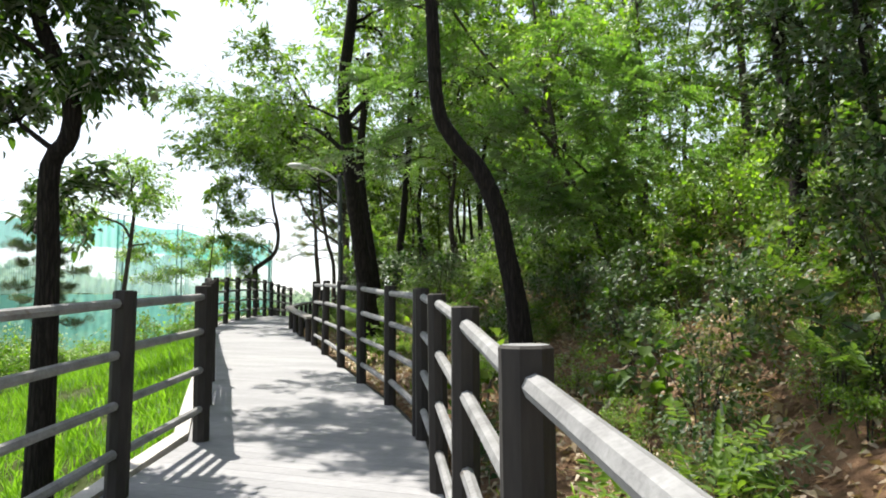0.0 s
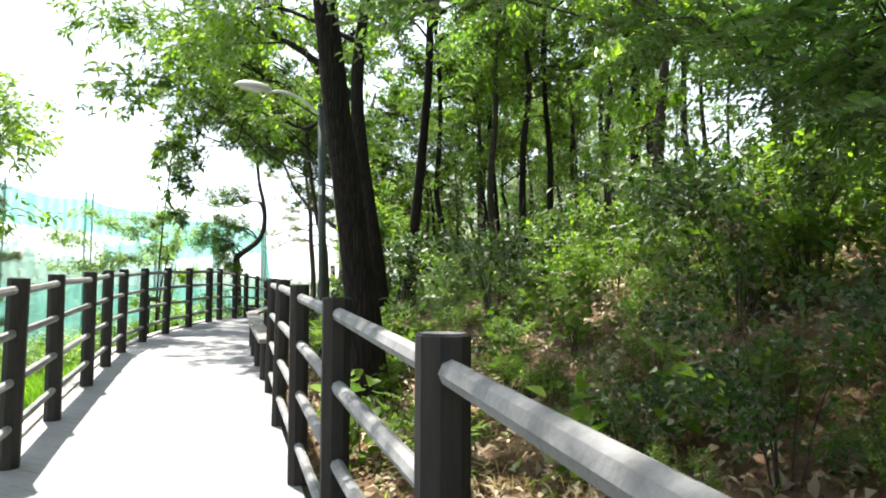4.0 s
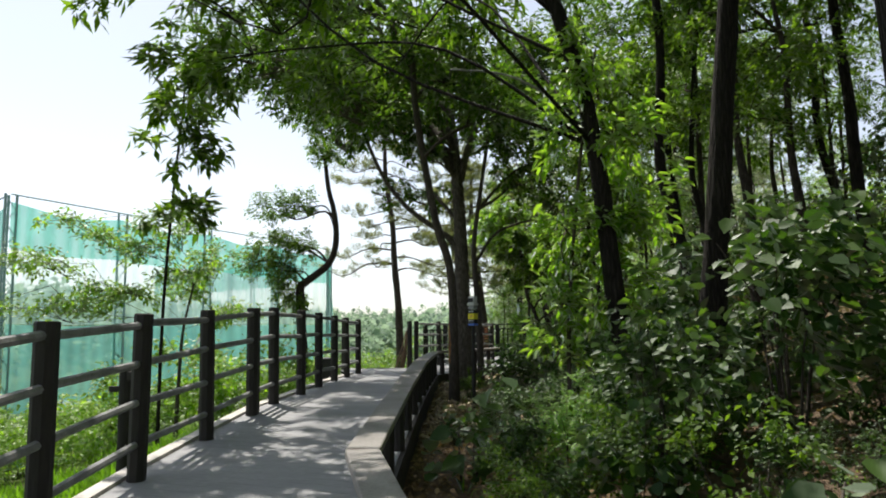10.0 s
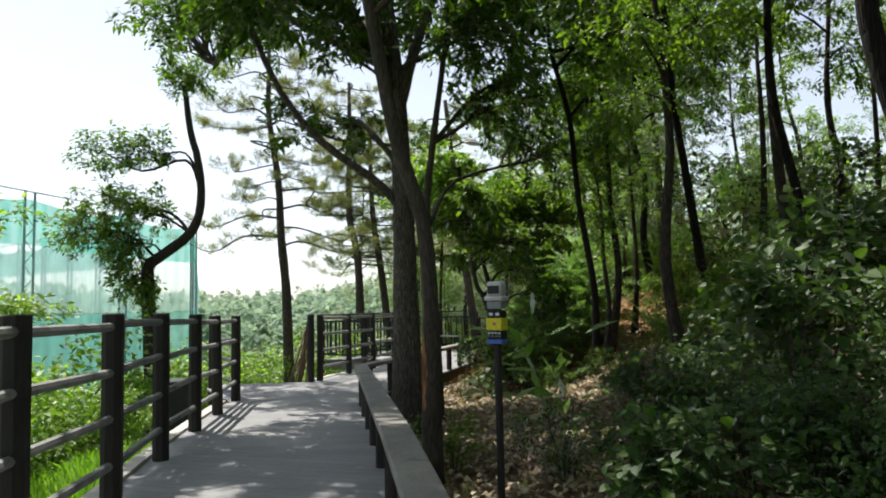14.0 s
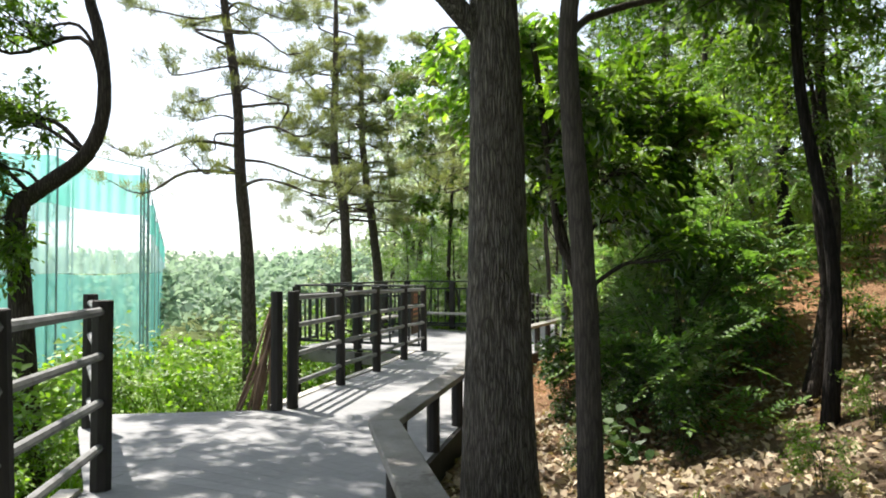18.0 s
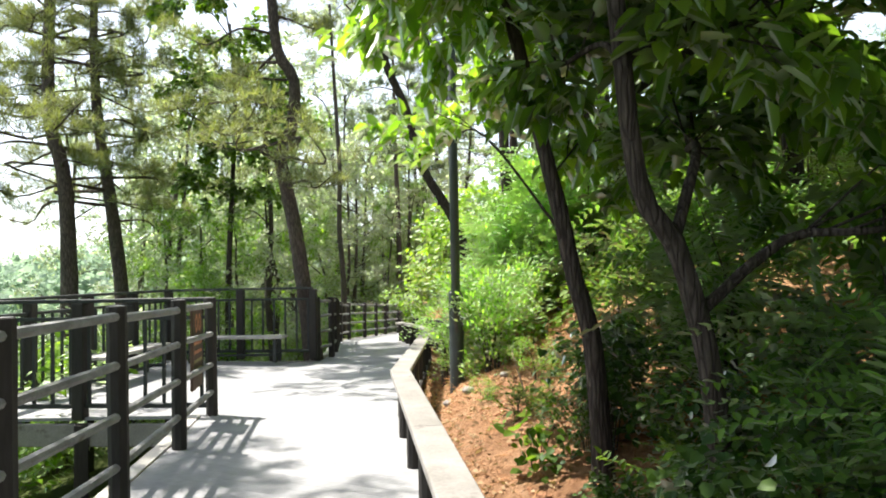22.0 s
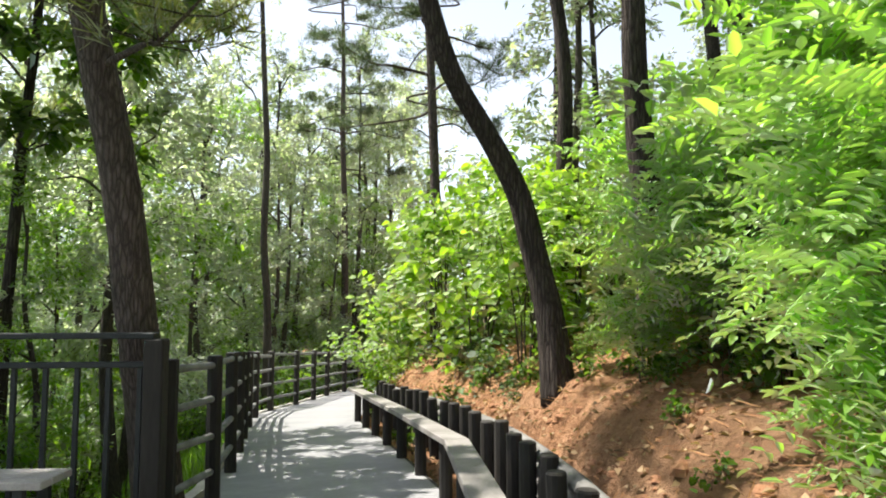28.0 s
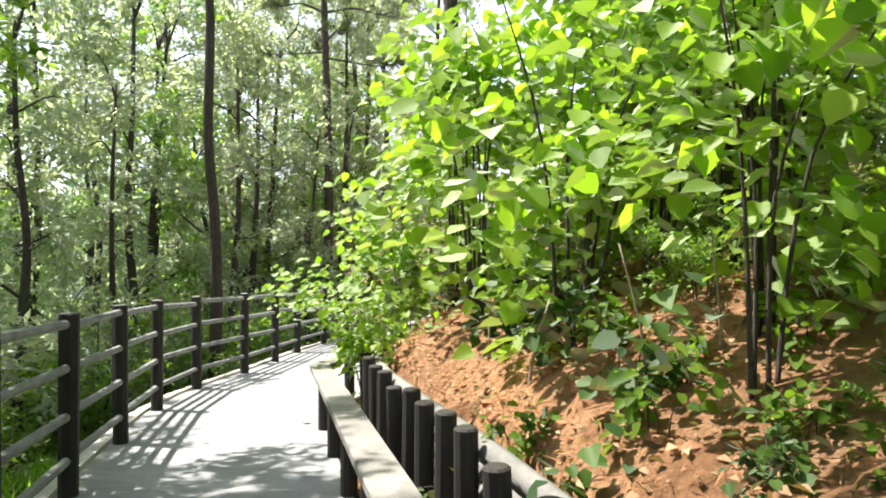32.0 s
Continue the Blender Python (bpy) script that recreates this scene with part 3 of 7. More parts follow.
def round_leaves(P, D, size, rng, aspect=0.85, roll=0.8):
    """Broad leaves as folded six-point blades."""
    n = len(P)
    D = D / (np.linalg.norm(D, axis=1)[:, None] + 1e-9)
    S, N = frame_axes(D)
    a = rng.uniform(-roll, roll, n)[:, None]
    S, N = S * np.cos(a) + N * np.sin(a), N * np.cos(a) - S * np.sin(a)
    s = size[:, None]
    w = aspect * 0.5
    b, t = P, P + D * s - N * s * 0.12
    l1, r1 = P + D * s * 0.28 + S * s * w + N * s * 0.12, P + D * s * 0.28 - S * s * w + N * s * 0.12
    l2, r2 = P + D * s * 0.68 + S * s * w * 0.72 + N * s * 0.06, P + D * s * 0.68 - S * s * w * 0.72 + N * s * 0.06
    V = np.stack([b, l1, l2, t, r2, r1], 1).reshape(-1, 3)
    k = 6 * np.arange(n)[:, None]
    F = np.concatenate([k + np.array([[0, 1, 2, 3]]), k + np.array([[0, 3, 4, 5]])]).reshape(-1, 4)
    return V, F


def broad_leaves(P, D, size, rng, aspect=1.0, roll=0.7):
    """Large heart-shaped leaves: two curved five-sided halves on a drooping midrib."""
    n = len(P)
    D = D / (np.linalg.norm(D, axis=1)[:, None] + 1e-9)
    S, N = frame_axes(D)
    a = rng.uniform(-roll, roll, n)[:, None]
    S, N = S * np.cos(a) + N * np.sin(a), N * np.cos(a) - S * np.sin(a)
    s = size[:, None]
    cup = rng.uniform(-0.05, 0.22, n)[:, None]
    ring = [P, P + D * s - N * s * rng.uniform(0.05, 0.35, n)[:, None]]
    for side in (1, -1):
        for t, w, dip in ((-0.06, 0.26, 0.0), (0.28, 0.52, 0.02), (0.68, 0.34, -0.06)):
            ring.append(P + D * s * (t + rng.normal(0, 0.03, n)[:, None]) + S * s * aspect * w * side + N * s * (cup * w * 1.6 + dip))
    V = np.stack(ring, 1).reshape(-1, 3)
    k = 8 * np.arange(n)[:, None]
    F = np.concatenate([k + np.array([[0, 2, 3, 4, 1]]), k + np.array([[0, 1, 7, 6, 5]])])
    return V, F


def spray_leaves(c, t, per, size, rng, spread=0.15, aspect=0.4, droop=0.3, oval=False):
    """Leaf rosettes at points c on twigs of direction t: leaves splay round the twig and hang."""
    n = len(c) * per
    o = np.repeat(c, per, 0) + rng.standard_normal((n, 3)) * spread * 0.42
    D = np.repeat(t, per, 0) * 0.75 + rng.standard_normal((n, 3)) * np.array([0.8, 0.8, 0.5])
    D[:, 2] -= droop
    z = size * rng.uniform(0.55, 1.25, n)
    return round_leaves(o, D, z, rng, aspect, 0.5) if oval else leaf_quads(o, D, z, rng, aspect)


def branchlets(line, ctr, R, n, rng):
    """Twigs from the outer part of a limb's line into a crown lobe; gives lines, leaf points, directions."""
    lines, pts, dirs = [], [], []
    for _ in range(n):
        a = line[int(len(line) * rng.uniform(0.4, 0.999))]
        u = rng.standard_normal(3)
        u /= np.linalg.norm(u)
        e = ctr + u * R * rng.uniform(0.5, 1.1)
        d = e - a
        L = np.linalg.norm(d) + 1e-6
        m = a + d * 0.55 + np.array([0, 0, 0.16 * L]) + rng.standard_normal(3) * 0.08 * L
        lines.append(np.array([a, m, e]))
        s = np.array([0.42, 0.62, 0.80, 0.92, 1.0])[:, None]
        pts.append((1 - s) ** 2 * a + 2 * s * (1 - s) * m + s ** 2 * e + rng.standard_normal((5, 3)) * 0.035)
        g = 2 * (1 - s) * (m - a) + 2 * s * (e - m)
        dirs.append(g / (np.linalg.norm(g, axis=1)[:, None] + 1e-9))
    return lines, np.concatenate(pts), np.concatenate(dirs)


def limb_path(path, t, rng, rise, frac):
    """A branch's line from the trunk to the target t."""
    n = len(path)
    away = np.linalg.norm(path[:, :2] - t[:2], axis=1)
    k = int(np.clip(np.argmin(np.abs(path[:, 2] - (t[2] - rise * away))), n * frac, n - 2))
    a = path[k]
    d = t - a
    L = np.linalg.norm(d)
    m1 = a + d * 0.33 + np.array([0, 0, 0.10 * L]) + rng.standard_normal(3) * 0.07 * L
    m2 = a + d * 0.68 + np.array([0, 0, 0.06 * L]) + rng.standard_normal(3) * 0.07 * L
    return smooth_path([a, m1, m2, t], 12), L


def ridge(v, q, sides, seed):
    """Push a trunk's surface in and out: upright bark ridges, burrs and a lumpy outline."""
    out = v.reshape(len(q), sides, 3).copy()
    for i in range(len(q)):
        for j in range(sides):
            d = out[i, j] - q[i]
            a = 6.2832 * j / sides
            n1 = noise.noise(Vector((math.cos(a) * 5.5, math.sin(a) * 5.5, q[i][2] * 1.6 + seed)))
            n2 = noise.noise(Vector((math.cos(a) * 1.3, math.sin(a) * 1.3, q[i][2] * 1.1 + seed * 3)))
            out[i, j] = q[i] + d * (1 + 0.055 * n1 + 0.09 * n2)
    return out.reshape(-1, 3)


def tree(name, path, r0, r1, blobs, n_sub, per, leaf, leaf_m, bark_m, label, category="tree", seed=1, thin=1.0, spread=0.15, aspect=0.4, sides=14, flare=1.35, joined=False, ridged=False, oval=False, limbs=(), rise=0.45, frond=False):
    """A tree: trunk along path (world points), limbs to each crown blob, twigs and leaf rosettes."""
    rng = np.random.default_rng(seed)
    base = np.array(path[0], float)
    o = thing(name, tuple(base), label, category)
    p = smooth_path(path, 26) - base
    s = np.linspace(0, 1, len(p))
    rad = r0 + (r1 - r0) * s
    rad *= 1 + (flare - 1) * np.exp(-s * 14)
    if ridged:
        q = smooth_path(path, 70) - base
        t = np.linspace(0, 1, len(q))
        v, f = tube(q, np.interp(t, s, rad), 44, 0.0, seed)
        v, f = ridge(v, q, 44, seed), f
    else:
        v, f = tube(p, rad, sides, 0.04, seed)
    part_mesh("trunk", mesh_from("trunk", v, f, bark_m, True), o)
    B = [(np.array(c, float) - base, np.array(r if hasattr(r, "__len__") else (r, r, r * 0.75), float)) for c, r in blobs]
    if not B:
        return o
    vol = np.array([np.prod(R) ** 0.67 for _, R in B])
    small, mains, C, T = [], [], [], []
    for i, (ctr, R) in enumerate(B):
        lp, L = limb_path(p, ctr, rng, rise, 0.3)
        lr = min(r0 * 0.55, 0.014 + 0.013 * L) * thin
        mains.append(tube(lp, np.linspace(lr, max(0.006, lr * 0.35), len(lp)), 5 if joined else 7, 0.06, seed + i))
        lines, c, t = branchlets(lp, ctr, R, max(3, round(n_sub * vol[i] / vol.sum() / 5)), rng)
        C.append(c)
        T.append(t)
        small += [tube(q, [max(0.005, lr * 0.3), 0.006, 0.003], 3) for q in lines[::3 if joined else 1]]
    C, T = np.concatenate(C), np.concatenate(T)
    if frond:
        D = np.repeat(T, per, 0) * np.array([1, 1, 0.4]) + rng.standard_normal((len(C) * per, 3)) * np.array([0.7, 0.7, 0.25])
        V, F = frond_cloud(np.repeat(C, per, 0), D, leaf, 7, rng, 0.5, 0.2)
    else:
        V, F = spray_leaves(C, T, per, leaf, rng, spread, aspect, oval=oval)
    for q, ra, rb in limbs:
        q = smooth_path(q, 16) - base
        v, f = tube(q, np.linspace(ra, rb, len(q)), 16, 0.03, seed)
        part_mesh("limb", mesh_from("limb", v, f, bark_m, True), o)
    if joined:
        small += mains
    else:
        for v, f in mains:
            part_mesh("limb", mesh_from("limb", v, f, bark_m, True), o)
    v, f = join_tubes(small)
    tagged(part_mesh("branchwork", mesh_from("branchwork", v, f, bark_m, True), o), kind="stuff")
    tagged(part_mesh("crown", mesh_from("crown", V, F, leaf_m), o), kind="stuff")
    return o


def up(path, n=2, rise=1.5, drift=(0, 0)):
    """Carry a trunk on upward past its last point."""
    p = list(path)
    for i in range(n):
        x, y, z = p[-1]
        p.append((x + drift[0], y + drift[1], z + rise))
    return p


def root(x, y, z=-0.15):
    return (x, y, gz(x, y) + z)


# oak bending over the right-hand fence near the start
tree("oak_tree", up([root(0.78, 6.7), (0.70, 6.66, 1.31), (0.61, 6.63, 1.79), (0.51, 6.6, 2.26), (0.34, 6.6, 2.67), (0.11, 6.61, 2.95), (-0.05, 6.61, 3.3)], 3, 0.9, (-0.05, 0.05)),
     # last two lobes sit out of view, added to shade the first slope
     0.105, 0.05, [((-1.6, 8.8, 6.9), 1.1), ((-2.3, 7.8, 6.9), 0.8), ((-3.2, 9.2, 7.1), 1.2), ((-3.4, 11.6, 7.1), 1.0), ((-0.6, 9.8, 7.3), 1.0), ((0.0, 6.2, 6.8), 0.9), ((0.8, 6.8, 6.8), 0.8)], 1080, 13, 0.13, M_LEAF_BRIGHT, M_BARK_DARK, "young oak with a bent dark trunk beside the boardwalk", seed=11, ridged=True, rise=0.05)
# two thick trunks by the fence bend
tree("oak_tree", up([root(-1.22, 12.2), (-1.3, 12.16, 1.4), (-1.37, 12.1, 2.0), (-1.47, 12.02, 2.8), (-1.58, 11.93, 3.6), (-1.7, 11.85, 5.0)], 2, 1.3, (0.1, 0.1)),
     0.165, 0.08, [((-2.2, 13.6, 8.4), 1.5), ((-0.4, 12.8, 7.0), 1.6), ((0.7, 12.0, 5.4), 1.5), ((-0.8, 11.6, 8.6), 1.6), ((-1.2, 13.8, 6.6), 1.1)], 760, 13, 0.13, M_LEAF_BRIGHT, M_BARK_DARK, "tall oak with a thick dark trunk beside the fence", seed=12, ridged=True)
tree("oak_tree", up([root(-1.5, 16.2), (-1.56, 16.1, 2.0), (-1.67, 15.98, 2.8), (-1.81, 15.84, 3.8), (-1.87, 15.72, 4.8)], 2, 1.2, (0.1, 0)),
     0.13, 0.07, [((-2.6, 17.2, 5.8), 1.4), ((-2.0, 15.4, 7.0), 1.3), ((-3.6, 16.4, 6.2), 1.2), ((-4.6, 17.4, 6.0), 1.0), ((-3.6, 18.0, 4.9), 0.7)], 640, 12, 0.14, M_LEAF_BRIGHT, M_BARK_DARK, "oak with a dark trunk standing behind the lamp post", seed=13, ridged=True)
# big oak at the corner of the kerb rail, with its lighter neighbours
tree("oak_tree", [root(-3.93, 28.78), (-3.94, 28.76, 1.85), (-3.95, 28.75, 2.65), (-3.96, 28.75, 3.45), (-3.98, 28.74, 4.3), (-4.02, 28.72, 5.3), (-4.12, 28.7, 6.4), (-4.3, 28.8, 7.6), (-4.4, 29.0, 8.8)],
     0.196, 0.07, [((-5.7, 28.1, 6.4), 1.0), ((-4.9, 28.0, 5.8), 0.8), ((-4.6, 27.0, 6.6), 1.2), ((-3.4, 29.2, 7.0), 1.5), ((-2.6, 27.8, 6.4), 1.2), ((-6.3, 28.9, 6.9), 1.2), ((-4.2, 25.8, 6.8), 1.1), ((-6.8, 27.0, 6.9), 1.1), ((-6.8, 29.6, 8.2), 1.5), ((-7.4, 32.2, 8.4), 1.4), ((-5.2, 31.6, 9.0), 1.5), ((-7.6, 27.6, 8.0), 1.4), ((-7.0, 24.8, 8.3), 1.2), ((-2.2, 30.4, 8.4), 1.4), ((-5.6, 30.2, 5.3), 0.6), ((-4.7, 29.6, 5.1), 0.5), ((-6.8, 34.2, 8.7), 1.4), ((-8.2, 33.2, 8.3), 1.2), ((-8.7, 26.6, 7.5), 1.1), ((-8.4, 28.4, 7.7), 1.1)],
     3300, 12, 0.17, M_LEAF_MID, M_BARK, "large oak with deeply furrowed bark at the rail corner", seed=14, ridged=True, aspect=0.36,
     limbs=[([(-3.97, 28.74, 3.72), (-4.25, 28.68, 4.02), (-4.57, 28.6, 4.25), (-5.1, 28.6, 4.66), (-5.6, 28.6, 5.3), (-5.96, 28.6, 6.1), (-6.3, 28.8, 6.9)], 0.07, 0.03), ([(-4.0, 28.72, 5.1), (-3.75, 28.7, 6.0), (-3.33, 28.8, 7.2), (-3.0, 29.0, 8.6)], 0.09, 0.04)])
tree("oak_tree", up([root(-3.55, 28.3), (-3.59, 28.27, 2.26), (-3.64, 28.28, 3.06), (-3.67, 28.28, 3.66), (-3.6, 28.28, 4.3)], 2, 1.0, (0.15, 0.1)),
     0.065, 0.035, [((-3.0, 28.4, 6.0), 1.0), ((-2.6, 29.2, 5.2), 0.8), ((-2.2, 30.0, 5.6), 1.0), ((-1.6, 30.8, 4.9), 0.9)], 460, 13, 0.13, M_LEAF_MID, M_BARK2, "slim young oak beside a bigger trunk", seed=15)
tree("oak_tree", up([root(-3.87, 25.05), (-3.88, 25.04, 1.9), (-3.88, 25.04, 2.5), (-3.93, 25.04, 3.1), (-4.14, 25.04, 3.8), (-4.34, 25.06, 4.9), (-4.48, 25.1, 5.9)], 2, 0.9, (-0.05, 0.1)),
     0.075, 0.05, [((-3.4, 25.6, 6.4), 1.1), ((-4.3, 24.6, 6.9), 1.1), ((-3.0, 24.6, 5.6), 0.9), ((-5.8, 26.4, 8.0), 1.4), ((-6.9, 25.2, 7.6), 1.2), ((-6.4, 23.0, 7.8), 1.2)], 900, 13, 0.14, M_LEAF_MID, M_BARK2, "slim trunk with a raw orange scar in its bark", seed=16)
# raw wood where the bark has torn off the slim trunk
def scar():
    rng = np.random.default_rng(4)
    V, F = [], []
    for i in range(19):
        z = 1.5 + 0.68 * i / 18
        left = 0.55 * math.sin(math.pi * min(1, (i + 0.4) / 17)) ** 0.5 * rng.uniform(0.6, 1.1)
        right = 0.45 * math.sin(math.pi * min(1, (i + 0.4) / 18)) ** 0.5 * rng.uniform(0.35, 1.15)
        for j in range(7):
            a = -2.45 - left + (left + right) * j / 6
            r = 0.0795 + 0.004 * rng.random() - (0.006 if j in (0, 6) else 0)
            V.append((r * math.cos(a), r * math.sin(a), z + rng.normal(0, 0.006)))
    for i in range(18):
        for j in range(6):
            k = i * 7 + j
            F.append((k, k + 1, k + 8, k + 7))
    return V, F


M_RAW = surface("raw_wood", [(0.32, (0.06, 0.03, 0.018)), (0.48, (0.26, 0.12, 0.045)), (0.7, (0.44, 0.24, 0.10))], 26, 70, 0.85, 0.8, 0.012, stretch=(1, 1, 0.16))
v, f = scar()
slim = [ob for ob in bpy.data.objects if ob.get("label") == "slim trunk with a raw orange scar in its bark"][0]
part_mesh("scar", mesh_from("scar", np.array(v) + np.array([-0.012, -0.008, 0.0]) - np.array([0, 0, float(slim.matrix_basis.translation.z)]), f, M_RAW, True), slim, "raw orange scar")

# pines on the valley side
def pine(path, r0, r1, reach, z0, label, seed, n=20, needle=0.15, aim=None, needle_m=None, dense=1.0):
    """A pine: crooked trunk, long bare boughs that dip and turn up, needle tufts on their outer twigs."""
    r = np.random.default_rng(seed)
    base = np.array(path[0], float)
    o = thing("pine_tree", tuple(base), label, "pine tree")
    P = smooth_path(path, 40) - base
    s = np.linspace(0, 1, len(P))
    v, f = tube(P, (r0 + (r1 - r0) * s) * (1 + 0.35 * np.exp(-s * 14)), 14, 0.04, seed)
    part_mesh("trunk", mesh_from("trunk", v, f, M_PINEBARK, True), o)
    top, lo = P[-1][2], z0 - base[2]
    twigs, C, T = [], [], []
    for k in range(n):
        z = lo + (top - lo) * (k + r.uniform(0, 0.8)) / n
        a = 2.399 * k + r.uniform(-0.5, 0.5) if aim is None else r.normal(aim, 1.7)
        d = reach * r.uniform(0.4, 1.0) * (1.1 - 0.55 * (z - lo) / (top - lo))
        c = P[np.argmin(np.abs(P[:, 2] - z))]
        w = np.array([math.cos(a), math.sin(a), 0.0])
        side = np.array([-w[1], w[0], 0.0]) * r.normal(0, 0.16) * d
        q = smooth_path([c, c + w * d * 0.35 + side + np.array([0, 0, 0.02 * d]), c + w * d * 0.7 - side + np.array([0, 0, -0.10 * d]), c + w * d + np.array([0, 0, 0.02 * d])], 14)
        br = min(r0 * 0.35, 0.012 + 0.010 * d)
        v, f = tube(q, np.linspace(br, 0.006, len(q)), 6, 0.08, seed + k)
        part_mesh("bough", mesh_from("bough", v, f, M_PINEBARK, True), o)
        for _ in range(int(13 * dense)):
            i = int(len(q) * r.uniform(0.42, 0.999))
            g = w * r.uniform(0.1, 0.8) + np.array([-w[1], w[0], 0]) * r.normal(0, 0.9) + np.array([0, 0, r.uniform(-0.05, 0.45)])
            e = q[i] + g * r.uniform(0.25, 0.6) * min(1.0, 0.4 + 0.3 * d)
            m = (q[i] + e) / 2 + np.array([0, 0, -0.05])
            twigs.append(tube([q[i], m, e], [0.007, 0.005, 0.004], 3))
            for t in (0.55, 0.8, 1.0):
                C.append(q[i] * (1 - t) + e * t + r.normal(0, 0.03, 3))
                T.append(g / np.linalg.norm(g))
    v, f = join_tubes(twigs)
    tagged(part_mesh("branchwork", mesh_from("branchwork", v, f, M_PINEBARK, True), o), kind="stuff")
    per = 26
    m = len(C) * per
    D = np.repeat(np.array(T), per, 0) * 0.5 + r.standard_normal((m, 3)) * 0.75 + np.array([0, 0, 0.35])
    V, F = leaf_quads(np.repeat(np.array(C), per, 0) + r.normal(0, 0.03, (m, 3)), D, needle * r.uniform(0.7, 1.3, m), r, 0.075, 0.0)
    tagged(part_mesh("crown", mesh_from("crown", V, F, needle_m or M_NEEDLE), o), kind="stuff")
    return o


pine(up([root(-6.75, 38.62), (-6.83, 38.64, 2.66), (-6.97, 38.66, 4.34), (-7.05, 38.67, 5.89), (-7.3, 38.7, 7.7)], 2, 1.3), 0.135, 0.05, 3.0, 4.0, "red-barked pine with a thin open crown", 17, 34)
pine(up([root(-5.05, 47.0), (-5.07, 46.99, 2.05), (-5.16, 47, 4.49), (-5.46, 47.04, 5.99), (-5.41, 47.04, 9.0)], 2, 1.2), 0.19, 0.06, 3.2, 4.4, "tall crooked pine behind the platform", 18, 36, 0.2)
pine(up([root(-3.9, 48.0), (-4.04, 48.0, 2.04), (-4.3, 48.04, 4.4), (-4.52, 48.07, 5.97), (-4.6, 48.1, 7.5)], 2, 1.2), 0.17, 0.06, 3.0, 3.6, "crooked pine behind the platform", 19, 34, 0.2)
pine(up([root(-0.9, 43.2), (-1.05, 43.1, 1.6), (-1.15, 43.05, 2.1), (-1.3, 43.0, 3.19), (-1.48, 42.98, 4.03), (-1.58, 42.9, 4.58), (-1.41, 42.8, 5.06), (-1.38, 42.7, 5.9), (-1.67, 42.71, 6.4)], 3, 1.0, (-0.1, 0)), 0.155, 0.07, 3.4, 4.0, "bent red-barked pine at the platform corner", 20, 20, 0.16, 2.9)
pine([root(6.2, 51.0), (6.1, 51.0, 4.0), (6.0, 51.1, 8.0), (5.9, 51.2, 11.0), (5.8, 51.2, 14.0)], 0.14, 0.05, 3.0, 6.4, "tall dark pine above the red bank", 43, 26, 0.17, needle_m=M_NEEDLE_DARK, dense=1.2)
pine([root(8.6, 62.0), (8.7, 62.0, 4.0), (8.6, 62.1, 9.0), (8.6, 62.1, 12.0), (8.5, 62.1, 15.5)], 0.15, 0.05, 3.2, 7.5, "tall dark pine in the far grove", 44, 26, 0.18, needle_m=M_NEEDLE_DARK, dense=1.2)
tree("maple_tree", [root(-2.0, 46.2), (-1.98, 46.2, 2.0), (-1.9, 46.2, 4.0), (-1.8, 46.2, 6.0), (-1.9, 46.2, 8.0)], 0.075, 0.03,
     [((-1.2, 46.0, 5.2), 0.8), ((-0.6, 46.5, 6.0), 0.8), ((-1.6, 45.6, 4.3), 0.6), ((-2.5, 45.9, 5.3), 0.8), ((-1.0, 45.5, 6.5), 0.8), ((-2.8, 46.4, 6.6), 1.0), ((-1.7, 46.4, 7.6), 1.0), ((-3.0, 45.2, 8.2), 1.1), ((-2.6, 45.4, 4.2), 0.6), ((-0.8, 46.2, 4.4), 0.5), ((-2.4, 44.4, 8.6), 1.0)],
     620, 8, 0.15, M_LEAF_OAK, M_BARK_BROWN, "broad-leaved tree rising behind the platform railing", seed=45, thin=0.5, aspect=0.8, oval=True)
# leaning tree above the log wall
tree("oak_tree", up([root(1.84, 42.0), (1.8, 42.06, 2.25), (1.72, 42.16, 2.8), (1.6, 42.22, 3.3), (1.36, 42.28, 3.75), (1.06, 42.36, 4.25), (0.86, 42.4, 4.82), (0.65, 42.45, 5.6), (0.3, 42.5, 6.4)], 2, 1.0, (-0.1, 0.1)),
     0.112, 0.06, [((0.0, 42.8, 8.4), 0.8), ((-0.6, 43.0, 9.2), 0.9)], 180, 13, 0.13, M_LEAF_GREY, M_BARK_BROWN, "leaning tree with a dark brown trunk on the bank", seed=21, ridged=True)
tree("oak_tree", up([root(2.6, 41.7), (2.5, 41.6, 2.8), (2.42, 41.6, 3.5), (2.33, 41.58, 4.2), (2.28, 41.54, 4.9)], 3, 1.0), 0.13, 0.07, [((2.6, 42, 7.4), 1.5), ((3.4, 41, 6.6), 1.3), ((1.6, 41, 8), 1.3)], 570, 13, 0.13, M_LEAF_OAK, M_BARK_BROWN, "upright oak on the bank", seed=22)
tree("oak_tree", up([root(5.5, 42.3), (5.3, 42.31, 4.28), (5.1, 42.36, 5.04), (4.86, 42.43, 5.8)], 2, 1.0, (-0.2, 0)), 0.13, 0.07, [((5, 42.6, 8), 1.5), ((4, 42, 7.2), 1.3)], 456, 13, 0.13, M_LEAF_OAK, M_BARK_BROWN, "leaning oak higher on the bank", seed=23)
